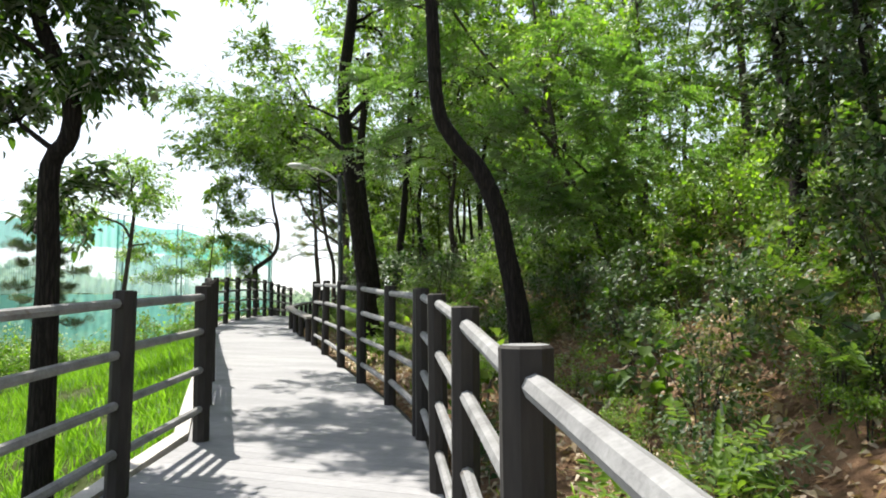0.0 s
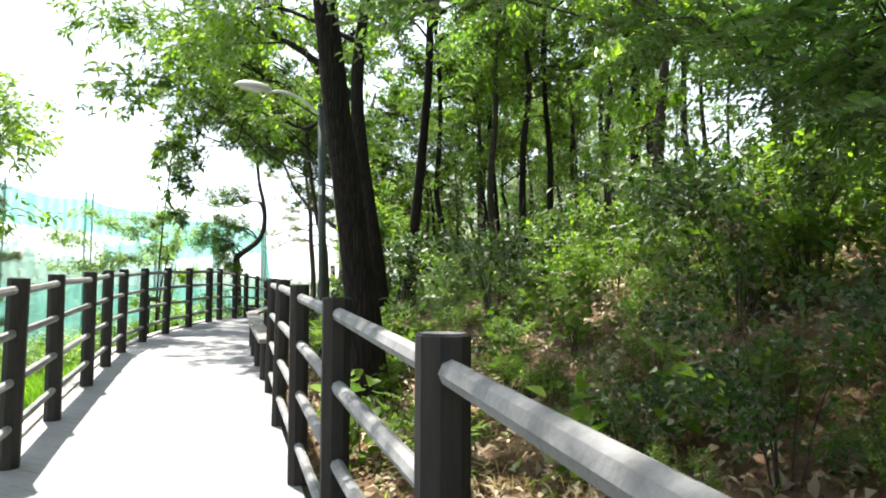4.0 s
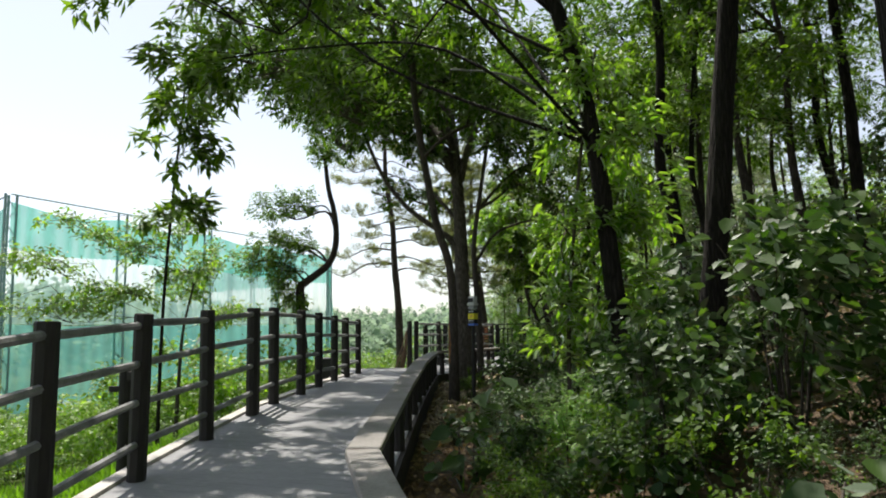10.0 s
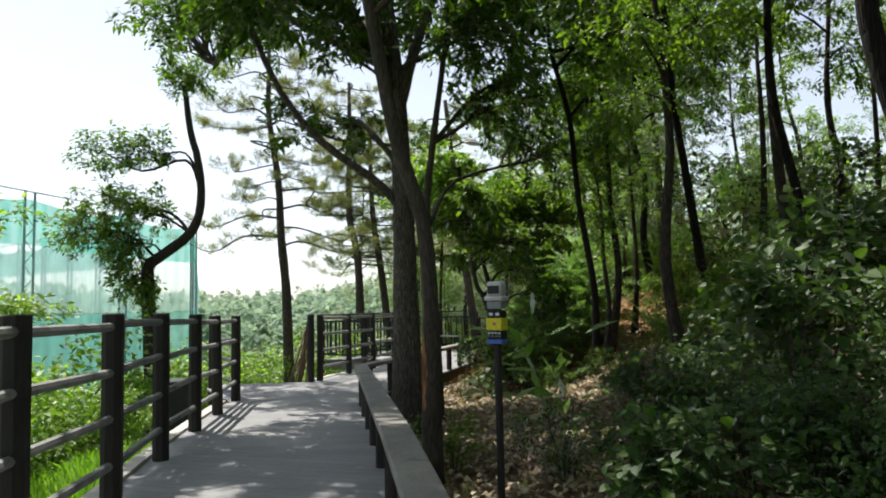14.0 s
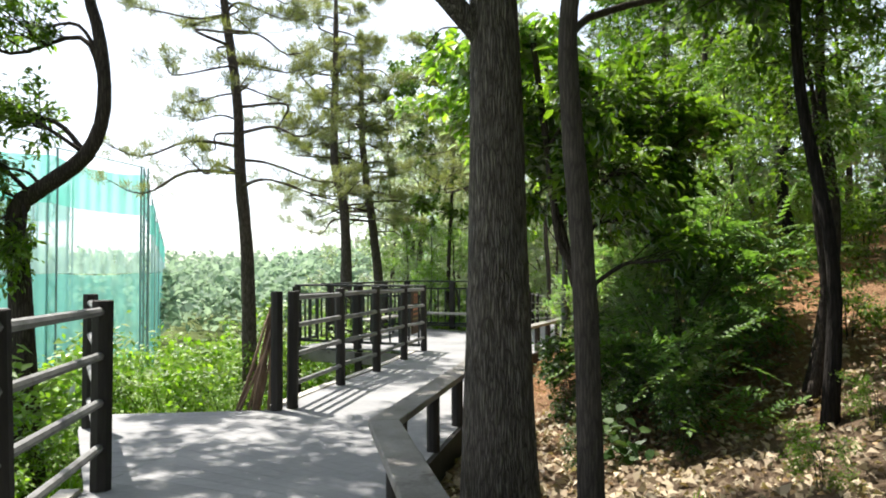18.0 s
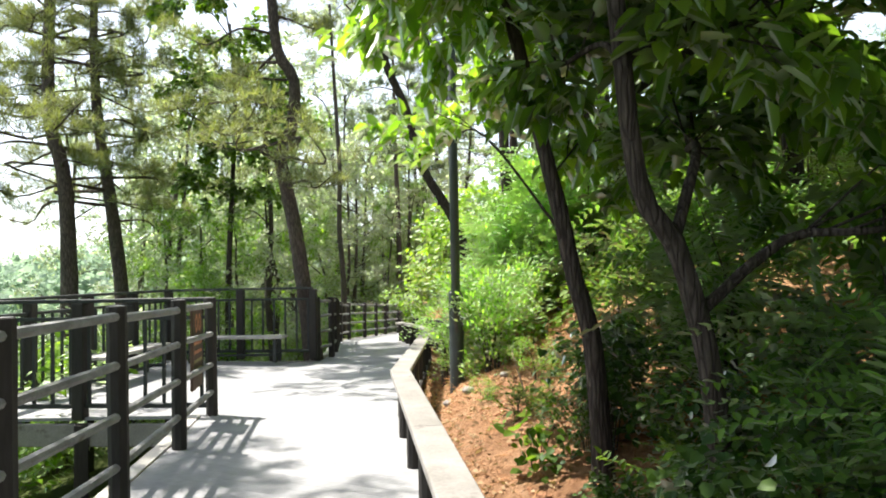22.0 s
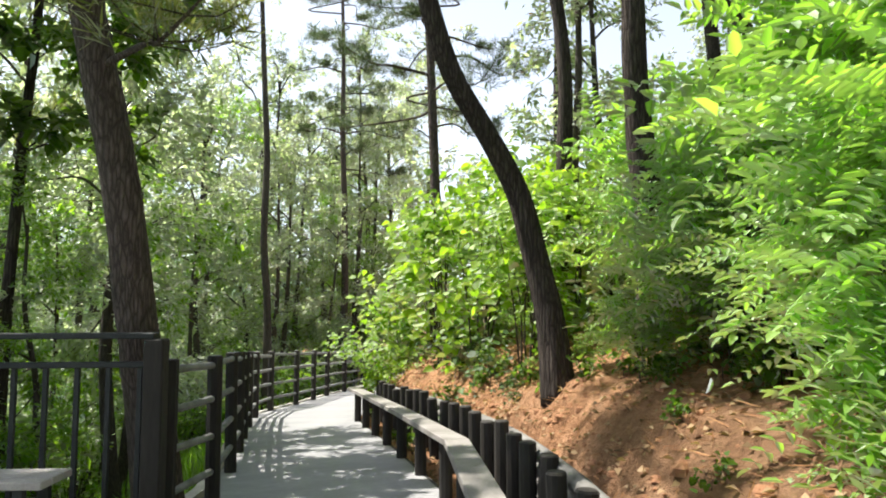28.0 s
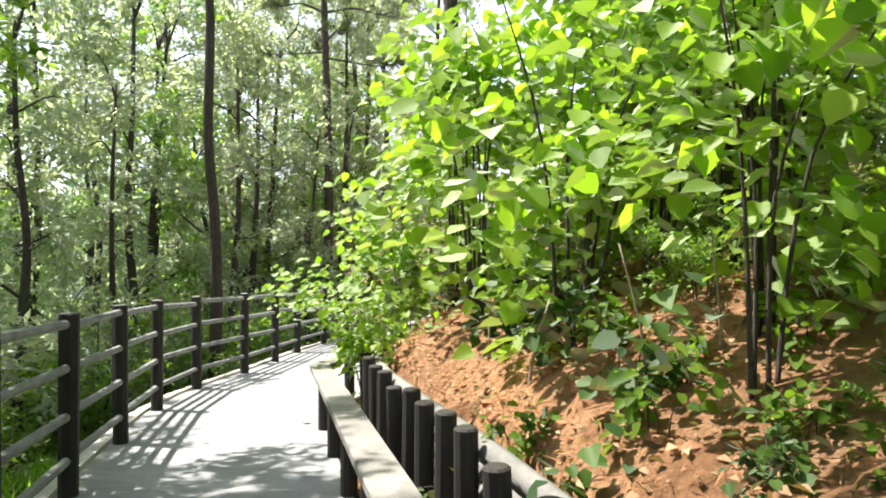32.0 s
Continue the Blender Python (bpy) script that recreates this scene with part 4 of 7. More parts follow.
# dark trees on the bank by the viewing platform approach
tree("oak_tree", up([root(-1.72, 33.86), (-1.79, 33.86, 1.9), (-1.89, 33.89, 2.33), (-2.0, 33.92, 2.86), (-2.08, 33.95, 3.22)], 2, 0.8, (-0.15, 0.1)), 0.062, 0.04, [((-2.4, 34.4, 4.3), 0.9), ((-1.6, 34.6, 4.6), 1.0), ((-2.9, 33.6, 4.3), 0.7), ((-3.3, 33.4, 4.7), 0.8), ((-3.0, 32.8, 5.0), 0.8), ((-1.75, 36.2, 3.6), (0.5, 0.4, 0.22)), ((-1.8, 35.4, 3.9), (0.4, 0.5, 0.25)), ((-1.3, 34.4, 3.4), 0.6)], 560, 13, 0.15, M_LEAF_BRIGHT, M_BARK_BROWN, "young tree leaning over the boardwalk", seed=24, thin=0.28, aspect=0.6, oval=True)
tree("oak_tree", up([root(-2.05, 32.6), (-2.12, 32.58, 1.74), (-2.2, 32.6, 2.2), (-2.29, 32.64, 2.52), (-2.43, 32.7, 2.8)], 3, 0.8, (-0.1, 0)), 0.055, 0.035, [((-2.5, 33.0, 3.9), 0.7), ((-1.6, 32.6, 3.6), 0.9), ((-2.4, 31.8, 4.2), 0.7), ((-1.2, 33.5, 3.1), 0.7), ((-1.1, 32.2, 2.6), 0.6), ((-1.2, 33.7, 4.6), 0.9), ((-0.6, 33.3, 4.0), 0.8), ((-1.7, 33.3, 4.2), 0.7), ((-2.6, 33.1, 3.45), (0.45, 0.4, 0.35))], 600, 13, 0.16, M_LEAF_OAK, M_BARK_BROWN, "dark young tree beside the rail", seed=25, aspect=0.5, oval=True)
# crooked tree on the valley side
tree("oak_tree", [root(-9.14, 35.1), (-9.34, 35.1, 2.31), (-9.38, 35.11, 3.3), (-9.05, 35.07, 3.62), (-8.45, 35.0, 4.08), (-8.22, 34.98, 4.74), (-8.28, 34.99, 5.64), (-8.47, 35.01, 6.4), (-8.6, 35, 7.4)],
     0.15, 0.06, [((-9.6, 35.2, 4.6), 0.8), ((-9.9, 35, 3.6), 0.7), ((-8.4, 35, 7.6), 0.9), ((-9.4, 35.3, 6.0), 0.6), ((-9.9, 34.6, 4.0), 0.7), ((-9.2, 34.8, 2.6), 0.5), ((-10.4, 35.2, 5.0), 0.7), ((-10.6, 34.8, 4.2), 0.9), ((-10.3, 35.0, 5.9), 0.8), ((-9.8, 35.0, 2.9), 0.6)], 940, 12, 0.13, M_LEAF_OAK, M_BARK_BROWN, "crooked tree with an elbowed trunk on the valley side", seed=26)
# tree left of the start
tree("oak_tree", up([root(-3.2, 5.7), (-3.2, 5.7, 1.2), (-3.18, 5.66, 1.8), (-3.16, 5.6, 2.5), (-3.0, 5.58, 2.75), (-3.02, 5.54, 3.16), (-3.29, 5.49, 3.84)], 2, 0.8),
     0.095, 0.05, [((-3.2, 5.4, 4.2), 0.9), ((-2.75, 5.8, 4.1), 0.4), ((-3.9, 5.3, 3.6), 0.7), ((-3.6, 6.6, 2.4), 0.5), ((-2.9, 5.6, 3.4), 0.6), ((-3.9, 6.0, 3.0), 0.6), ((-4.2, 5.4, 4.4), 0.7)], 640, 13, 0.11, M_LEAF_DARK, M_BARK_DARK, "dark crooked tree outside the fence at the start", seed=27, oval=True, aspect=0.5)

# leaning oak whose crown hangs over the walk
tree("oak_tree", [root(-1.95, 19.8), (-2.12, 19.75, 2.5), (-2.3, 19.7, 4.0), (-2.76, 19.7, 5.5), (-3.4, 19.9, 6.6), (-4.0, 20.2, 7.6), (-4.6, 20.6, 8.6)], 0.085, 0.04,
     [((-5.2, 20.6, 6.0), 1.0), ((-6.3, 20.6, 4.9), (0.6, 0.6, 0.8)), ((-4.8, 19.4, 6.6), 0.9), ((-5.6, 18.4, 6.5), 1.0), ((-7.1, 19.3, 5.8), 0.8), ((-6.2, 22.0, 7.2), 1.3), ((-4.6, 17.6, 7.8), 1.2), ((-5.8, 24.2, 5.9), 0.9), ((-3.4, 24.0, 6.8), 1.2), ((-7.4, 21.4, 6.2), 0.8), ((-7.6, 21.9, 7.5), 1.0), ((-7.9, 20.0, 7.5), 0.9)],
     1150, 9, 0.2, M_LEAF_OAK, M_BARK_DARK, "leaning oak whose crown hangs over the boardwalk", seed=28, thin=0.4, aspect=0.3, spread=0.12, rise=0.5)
dead = thing("dead_branch", (-2.2, 19.75, 3.2), "bare pale arching dead branch on the leaning oak", "branch")
pts = smooth_path([(0.0, 0.0, 0.0), (-0.12, 0.55, 0.8), (-0.4, 0.6, 1.12), (-0.8, 0.5, 1.3), (-1.3, 0.3, 1.3)], 18)
v, f = tube(pts, np.linspace(0.022, 0.008, len(pts)), 7, 0.05, 3)
part_mesh("bough", mesh_from("bough", v, f, M_RAIL, True), dead)

# more single trees
tree("oak_tree", [root(-6.5, 14.1), (-6.4, 14.0, 1.0), (-6.2, 13.9, 2.6), (-6.1, 13.9, 3.6)], 0.06, 0.03, [((-5.8, 13.8, 3.5), 0.7), ((-6.5, 14.6, 3.9), 0.8), ((-7.0, 13.4, 3.2), 0.7), ((-6.2, 13.6, 4.2), 0.6), ((-6.0, 14.2, 2.7), 0.5)], 330, 12, 0.11, M_LEAF_BRIGHT, M_BARK2, "young oak outside the valley-side fence", seed=31)
pine(up([root(-14.7, 26), (-14.7, 26, 1.5), (-14.6, 26, 3.6)], 2, 1.2), 0.12, 0.05, 2.0, 0.9, "dark layered pine down the valley side", 32, 30, needle_m=M_NEEDLE_DARK, dense=1.4)
tree("sapling", [root(-8.78, 25.66), (-8.7, 25.6, 1.3), (-8.6, 25.5, 2.1), (-8.4, 25.44, 2.9)], 0.04, 0.015, [((-9.6, 25.0, 2.7), (1.0, 0.8, 0.3)), ((-8.5, 25.4, 3.1), (0.7, 0.7, 0.3)), ((-10.6, 24.8, 2.5), (0.9, 0.8, 0.25)), ((-8.0, 25.8, 2.4), (0.6, 0.6, 0.2)), ((-9.4, 25.6, 3.5), (0.7, 0.7, 0.25)), ((-11.2, 25.2, 3.3), (0.9, 0.8, 0.25)), ((-8.8, 25.2, 3.9), (0.8, 0.7, 0.25)), ((-10.3, 25.2, 3.9), (0.8, 0.7, 0.25))], 460, 13, 0.11, M_LEAF_BRIGHT, M_BARK2, "pale leafy sapling with layered sprays", "sapling", 33, 0.13)
tree("sapling", [root(-9.6, 28.4), (-9.5, 28.4, 1.2), (-9.3, 28.3, 2.6)], 0.04, 0.015, [((-9.9, 28, 3.0), (0.8, 0.8, 0.3)), ((-9.0, 28.6, 2.4), (0.7, 0.7, 0.25)), ((-9.4, 28.4, 3.7), (0.6, 0.6, 0.3))], 176, 13, 0.11, M_LEAF_BRIGHT, M_BARK2, "pale leafy sapling below the fence", "sapling", 34, 0.13)
tree("slim_tree", up([root(3.9, 56.2), (3.95, 56.2, 2.0), (3.8, 56.2, 4.2), (3.85, 56.2, 6.4)], 4, 1.6, (-0.08, 0)), 0.11, 0.05, [((3.4, 56.2, 12), 1.4), ((4.2, 56.4, 13), 1.3), ((2.8, 56, 10.5), 0.8)], 280, 13, 0.15, M_LEAF_GREY, M_BARK2, "slim straight bare-stemmed tree", "tree", 35, 0.2)


def frond_cloud(P, D, length, pairs, rng, aspect=0.42, leaflet=0.24):
    """Pinnate leaves: from points P along D, paired leaflets and one at the tip."""
    n = len(P)
    D = D / (np.linalg.norm(D, axis=1)[:, None] + 1e-9)
    S, N = frame_axes(D)
    a = rng.uniform(-0.7, 0.7, n)[:, None]
    S = S * np.cos(a) + N * np.sin(a)
    L = length * rng.uniform(0.7, 1.2, n)
    pos, dr, sz = [], [], []
    for i in range(1, pairs + 1):
        f = i / (pairs + 0.5)
        c = P + D * (L * f)[:, None] + np.array([0, 0, -1.0]) * (L * 0.25 * f * f)[:, None]
        for sgn in (-1, 1):
            pos.append(c)
            dr.append(S * sgn + D * 0.45 + rng.standard_normal((n, 3)) * 0.12)
            sz.append(L * leaflet * (1.1 - 0.4 * f))
    pos.append(P + D * L[:, None] + np.array([0, 0, -1.0]) * (L * 0.25)[:, None])
    dr.append(D)
    sz.append(L * leaflet)
    return round_leaves(np.concatenate(pos), np.concatenate(dr), np.concatenate(sz), rng, aspect, 0.25)


# feathery locust between the first trunks
tree("locust_tree", [root(2.4, 10.0), (2.1, 9.8, 2.6), (1.5, 9.6, 3.6), (0.9, 9.5, 4.4), (0.2, 9.5, 5.4), (-0.3, 9.6, 6.4)], 0.032, 0.014,
     [((-0.4, 9.6, 3.8), (0.8, 0.8, 0.5)), ((0.5, 9.4, 3.7), (0.7, 0.7, 0.5)), ((-1.0, 10.2, 4.5), (0.7, 0.8, 0.5)), ((0.2, 9.2, 4.6), (0.9, 0.8, 0.5)), ((-0.2, 9.2, 5.5), (0.9, 0.9, 0.5)), ((1.3, 9.0, 3.9), (0.7, 0.7, 0.45)), ((2.1, 8.8, 3.9), (0.7, 0.7, 0.45)), ((2.8, 9.3, 4.3), (0.8, 0.8, 0.5)), ((1.8, 9.6, 4.9), (0.9, 0.9, 0.5)), ((3.3, 9.8, 3.7), (0.7, 0.7, 0.5)), ((-0.9, 9.4, 3.4), (0.6, 0.6, 0.4))],
     470, 3, 0.34, M_LEAF_LOCUST, M_BARK2, "slim locust tree with feathery blue-green leaves", seed=41, thin=0.3, frond=True)
tree("locust_tree", [root(3.0, 9.9), (2.7, 9.8, 2.3), (2.3, 9.7, 2.9), (1.8, 9.6, 3.4), (1.2, 9.6, 3.9)], 0.028, 0.012,
     [((1.3, 8.8, 2.85), (0.5, 0.5, 0.3)), ((1.9, 9.6, 3.1), (0.6, 0.6, 0.35)), ((1.2, 10.2, 3.4), (0.6, 0.6, 0.35)), ((0.8, 9.4, 3.2), (0.5, 0.5, 0.3)), ((2.3, 9.0, 2.7), (0.5, 0.5, 0.35)), ((2.6, 9.8, 3.4), (0.6, 0.6, 0.4)), ((1.8, 9.0, 3.6), (0.7, 0.6, 0.3)), ((1.1, 8.5, 2.7), (0.4, 0.4, 0.25)), ((1.7, 8.7, 2.5), (0.4, 0.4, 0.3)), ((2.5, 10.6, 3.4), (0.6, 0.6, 0.35))],
     430, 3, 0.32, M_LEAF_LOCUST, M_BARK2, "low slim locust with feathery leaves over the slope", seed=43, thin=0.3, frond=True)
tree("oak_tree", [root(4.3, 6.7), (4.2, 6.6, 2.6), (4.0, 6.5, 3.6), (3.9, 6.5, 4.6)], 0.04, 0.018,
     [((3.5, 6.6, 3.7), 0.7), ((3.1, 6.3, 3.0), (0.5, 0.5, 0.4)), ((4.2, 7.0, 4.3), 0.8), ((3.9, 6.0, 2.9), 0.6), ((3.3, 7.2, 4.3), 0.6)],
     420, 12, 0.12, M_LEAF_DARK, M_BARK_DARK, "young oak with dense dark leaves on the slope", seed=44, thin=0.4)
# slim oak just outside the valley-side fence
tree("sapling", [root(-7.5, 22.5), (-7.45, 22.45, 2.2), (-7.3, 22.3, 3.6), (-7.1, 22.1, 4.8), (-7.0, 22.0, 5.6)], 0.024, 0.01,
     [((-7.0, 22.0, 3.5), (0.42, 0.42, 0.4)), ((-6.85, 21.7, 4.4), (0.5, 0.5, 0.45)), ((-7.2, 22.2, 5.2), (0.6, 0.6, 0.45))],
     150, 9, 0.2, M_LEAF_OAK, M_BARK_DARK, "slim young oak with hanging dark leaves outside the fence", "sapling", 45, 0.35, spread=0.12, aspect=0.32, rise=0.15)
# sunlit shoots climbing beside the leaning oak
tree("sapling", [root(-2.5, 19.85), (-2.5, 19.82, 2.0), (-2.42, 19.76, 3.0), (-2.3, 19.7, 4.0), (-2.2, 19.7, 4.5)], 0.022, 0.008,
     [((-2.25, 19.7, 4.3), (0.34, 0.3, 0.42)), ((-2.45, 19.72, 3.7), (0.36, 0.3, 0.4)), ((-2.0, 19.7, 3.7), (0.36, 0.3, 0.4)), ((-2.5, 19.75, 2.9), (0.34, 0.3, 0.35)), ((-2.6, 19.8, 2.3), (0.3, 0.25, 0.3)), ((-2.62, 19.8, 1.8), (0.25, 0.22, 0.25)), ((-2.15, 19.9, 3.0), (0.4, 0.35, 0.4)), ((-2.1, 20.0, 2.3), (0.4, 0.35, 0.4)), ((-1.8, 19.9, 3.2), (0.35, 0.35, 0.4))],
     300, 9, 0.11, M_LEAF_BRIGHT, M_BARK2, "slim sapling with sunlit yellow-green leaves on its stem", "sapling", 42, 0.3, spread=0.12, aspect=0.45, oval=True)


def tall_oak(x, y, r, top, seed, lean=(0.0, 0.0), leaf_m=None, wide=2.2, n=640):
    """A tall dark-stemmed oak: bare bole, high spreading crown."""
    q = np.random.default_rng(seed)
    z0 = gz(x, y) - 0.15
    path = [(x, y, z0)]
    for k in range(1, 6):
        path.append((x + lean[0] * k / 5 + q.normal(0, 0.09), y + lean[1] * k / 5 + q.normal(0, 0.09), z0 + (top - z0) * k / 5.6))
    cx, cy = path[-1][:2]
    blobs = []
    for k in range(8):
        a, d = 2.4 * k + q.uniform(0, 1), wide * q.uniform(0.25, 1.0)
        blobs.append(((cx + d * math.cos(a), cy + d * math.sin(a), top - 3.0 + 3.2 * k / 7 + q.uniform(-0.4, 0.4)), q.uniform(0.9, 1.4)))
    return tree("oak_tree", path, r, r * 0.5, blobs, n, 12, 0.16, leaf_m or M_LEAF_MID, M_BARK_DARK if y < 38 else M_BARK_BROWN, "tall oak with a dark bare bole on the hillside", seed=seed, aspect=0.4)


for k, (x, y, r, top, lean) in enumerate(((-1.35, 19.97, 0.115, 10.6, (0.7, -0.5)), (-0.5, 23.6, 0.09, 10.0, (-0.4, 0.3)), (0.9, 27.2, 0.065, 10.4, (-0.3, 0.0)), (1.6, 31.2, 0.09, 9.8, (-0.6, 0.2)), (2.4, 24.4, 0.10, 11.0, (-0.4, 0.4)), (-0.9, 30.2, 0.06, 9.2, (-0.5, 0.3)), (1.3, 21.4, 0.09, 10.6, (-0.3, 0.3)), (3.2, 19.2, 0.11, 11.4, (-0.3, 0.0)), (3.9, 28.6, 0.10, 11.6, (-0.5, 0.2)), (2.2, 35.2, 0.09, 9.8, (-0.4, 0.0)), (4.8, 45.3, 0.13, 13.0, (-0.2, 0.0)), (3.0, 39.2, 0.08, 11.5, (-0.3, 0.2)), (6.6, 44.0, 0.12, 13.4, (0.0, 0.3)), (5.2, 40.2, 0.10, 12.6, (-0.3, 0.0)), (8.0, 49.0, 0.12, 13.0, (0.0, 0.0)), (3.6, 7.2, 0.09, 9.4, (0.3, 0.3)), (6.0, 9.2, 0.11, 11.2, (-0.2, 0.0)), (5.6, 4.6, 0.10, 9.8, (0.0, 0.4)))):
    tall_oak(x, y, r, top, 300 + k, lean)


def shrub(style, h, r, seed, leaf_m, label, n=60, per=16, leaf=0.11, stems=7, lo=0.25, name="shrub", category="shrub"):
    """A many-stemmed bush of height h and half-width r, at the origin."""
    rng = np.random.default_rng(seed)
    o = thing(name, (0, 0, 0), label, category)
    ends, tubes = [], []
    for i in range(stems):
        a = rng.uniform(0, 6.283)
        d = r * rng.uniform(0.2, 0.85)
        tip = np.array([d * math.cos(a), d * math.sin(a), h * rng.uniform(0.6, 0.95)])
        mid = tip * np.array([0.35, 0.35, 0.55]) + rng.normal(0, 0.05, 3)
        p = smooth_path([(0.06 * math.cos(a), 0.06 * math.sin(a), -0.25), mid, tip], 8)
        tubes.append(tube(p, np.linspace(0.005 + 0.0045 * h, 0.003, len(p)), 5, 0, i))
        ends.append(p)
    path = np.concatenate(ends)
    path = path[path[:, 2] > h * lo]
    hub = path[rng.integers(0, len(path), max(4, n // 5))]
    hub = hub + rng.standard_normal(hub.shape) * np.array([r * 0.34, r * 0.34, h * 0.11])
    c = hub[rng.integers(0, len(hub), n)] + rng.standard_normal((n, 3)) * np.array([r * 0.15, r * 0.15, h * 0.05])
    c[:, 2] = np.clip(c[:, 2], h * lo * 0.5, h * 1.05)
    m = n * per
    P = np.repeat(c, per, 0) + rng.standard_normal((m, 3)) * leaf * 0.9
    out = P * np.array([1, 1, 0])
    D = out / (np.linalg.norm(out, axis=1)[:, None] + 0.2) + rng.standard_normal((m, 3)) * 0.6 + np.array([0, 0, 0.05])
    if style == "frond":
        V, F = frond_cloud(P, D + np.array([0, 0, 0.2]), leaf * 2.7, 8, rng, 0.5, 0.19)
    elif style == "round":
        V, F = broad_leaves(P, D * np.array([1, 1, 0.6]) - np.array([0, 0, 0.3]), leaf * rng.uniform(0.45, 1.2, m), rng, 0.95, 0.7)
    elif style == "reed":
        V, F = leaf_quads(P, D * np.array([1, 1, 0.6]) + np.array([0, 0, 0.5]), leaf * rng.uniform(0.7, 1.5, m), rng, 0.32, 0.1, 0.1)
    else:
        V, F = leaf_quads(P, D, leaf * rng.uniform(0.6, 1.3, m), rng, 0.55, 0.25, 0.1)
    v, f = join_tubes(tubes)
    tagged(part_mesh("stalk", mesh_from("stalk", v, f, M_BARK2, True), o), kind="stuff")
    tagged(part_mesh("foliage", mesh_from("foliage", V, F, leaf_m, style == "round"), o), kind="stuff")
    return o


used = set()


def plant(proto, x, y, scale=1.0, turn=0.0, sink=0.05, sz=None, group=""):
    """Stand a plant at (x, y): the prototype itself the first time, copies afterwards."""
    m = pose(x, y, gz(x, y) - sink, 0, 0, turn) @ Matrix.Diagonal((scale, scale, sz or scale, 1))
    if proto.name not in used:
        used.add(proto.name)
        proto.matrix_basis = m
        ob = proto
    else:
        ob = copy_thing(proto, m)
    if group:
        ob["group"] = group
    return ob


def scatter(n, y0, y1, near, far, rng, side, gap=0.7, taken=None):
    """Random spots beside the boardwalk: side +1 hill, -1 valley; near..far metres off its edge."""
    spots = [] if taken is None else taken
    found = []
    for _ in range(n * 12):
        y = rng.uniform(y0, y1)
        d = rng.uniform(near, far)
        x = at_y(RIGHT, y) + d if side > 0 else at_y(LEFT, y) - d
        if all((x - a) ** 2 + (y - b) ** 2 > gap * gap for a, b in spots):
            spots.append((x, y))
            found.append((x, y))
            if len(found) == n:
                break
    return found


def heap(name, label, protos, spots, rng, lo, hi):
    """Far plants, past counting, as one mesh."""
    Vs = []
    data = []
    for p in protos:
        me = [k.data for k in p.children if k.name.startswith("foliage")][0]
        v = np.empty(len(me.vertices) * 3, np.float32)
        me.vertices.foreach_get("co", v)
        data.append((v.reshape(-1, 3), me.materials[0]))
    for x, y in spots:
        v, mat = data[rng.integers(len(data))]
        s, a = rng.uniform(lo, hi), rng.uniform(0, 6.28)
        c, d = math.cos(a) * s, math.sin(a) * s
        w = np.stack([v[:, 0] * c - v[:, 1] * d + x, v[:, 0] * d + v[:, 1] * c + y, v[:, 2] * s + gz(x, y) - 0.1], -1)
        Vs.append(w)
    V = np.concatenate(Vs)
    ob = part_mesh(name, mesh_from(name, V, np.arange(len(V)).reshape(-1, 4), data[0][1]))
    return tagged(ob, label, "undergrowth", kind="stuff")


rg = np.random.default_rng(5)
BUSH_OAK = [shrub("leaf", 1.3, 0.8, 40 + i, M_LEAF_OAK, "broad-leaved green bush on the woodland floor", 70, 18, 0.085) for i in range(2)]
BUSH_DARK = [shrub("leaf", 1.5, 0.8, 50 + i, M_LEAF_DARK, "woodland floor bush with shade toned into its dark leaves", 70, 17, 0.09) for i in range(2)]
BUSH_BRIGHT = [shrub("leaf", 1.4, 0.85, 60 + i, M_LEAF_BRIGHT, "yellow-green bush, sunlight toned into its small leaves", 70, 18, 0.085) for i in range(2)]
BUSH_FROND = [shrub("frond", 1.9, 0.75, 70 + i, M_LEAF_FRESH, "locust sapling with feathery paired leaflets", 36, 6, 0.18, 6, 0.12, name="locust_sapling", category="sapling") for i in range(2)]
# Darker copy of the locust sapling: shade put into its leaf colour.
FROND_SHADE = shrub("frond", 1.9, 0.75, 73, M_LEAF_LOCUST, "locust sapling with long paired leaflets, shade toned into them", 30, 6, 0.2, 6, 0.12, name="locust_sapling", category="sapling")
BUSH_ROUND = [shrub("round", 2.9, 1.1, 80 + i, M_LEAF_BROAD, "tall shrub with broad sunlit leaves on the red bank", 122, 8, 0.15, 6, 0.13) for i in range(2)]
REED = shrub("reed", 1.3, 0.5, 90, M_LEAF_FRESH, "airy clump of bright green leafy stems", 240, 14, 0.075, 16, 0.06, name="leafy_clump", category="plant")
THICKET = [shrub(style, 2.2, 1.0, 55 + i, M_LEAF_DARK, "tall thicket of glossy leaves, deep shade toned into their colour", n, per, leaf, 9, 0.12, name="thicket", category="shrub") for i, (style, n, per, leaf) in enumerate((("leaf", 150, 12, 0.115), ("round", 130, 9, 0.125)))]
BUSH_FINE = [shrub("leaf", 1.2, 0.75, 92 + i, m, lb, 90, 18, 0.065) for i, (m, lb) in enumerate(((M_LEAF_OAK, "low green bush with small leaves behind the fence"), (M_LEAF_BRIGHT, "low bush behind the fence, sunlight toned into its small leaves")))]
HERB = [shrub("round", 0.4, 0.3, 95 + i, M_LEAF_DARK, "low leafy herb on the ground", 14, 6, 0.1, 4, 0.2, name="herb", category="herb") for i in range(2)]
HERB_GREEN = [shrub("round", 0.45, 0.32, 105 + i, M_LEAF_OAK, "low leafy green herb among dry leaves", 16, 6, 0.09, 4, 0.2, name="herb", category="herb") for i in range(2)]
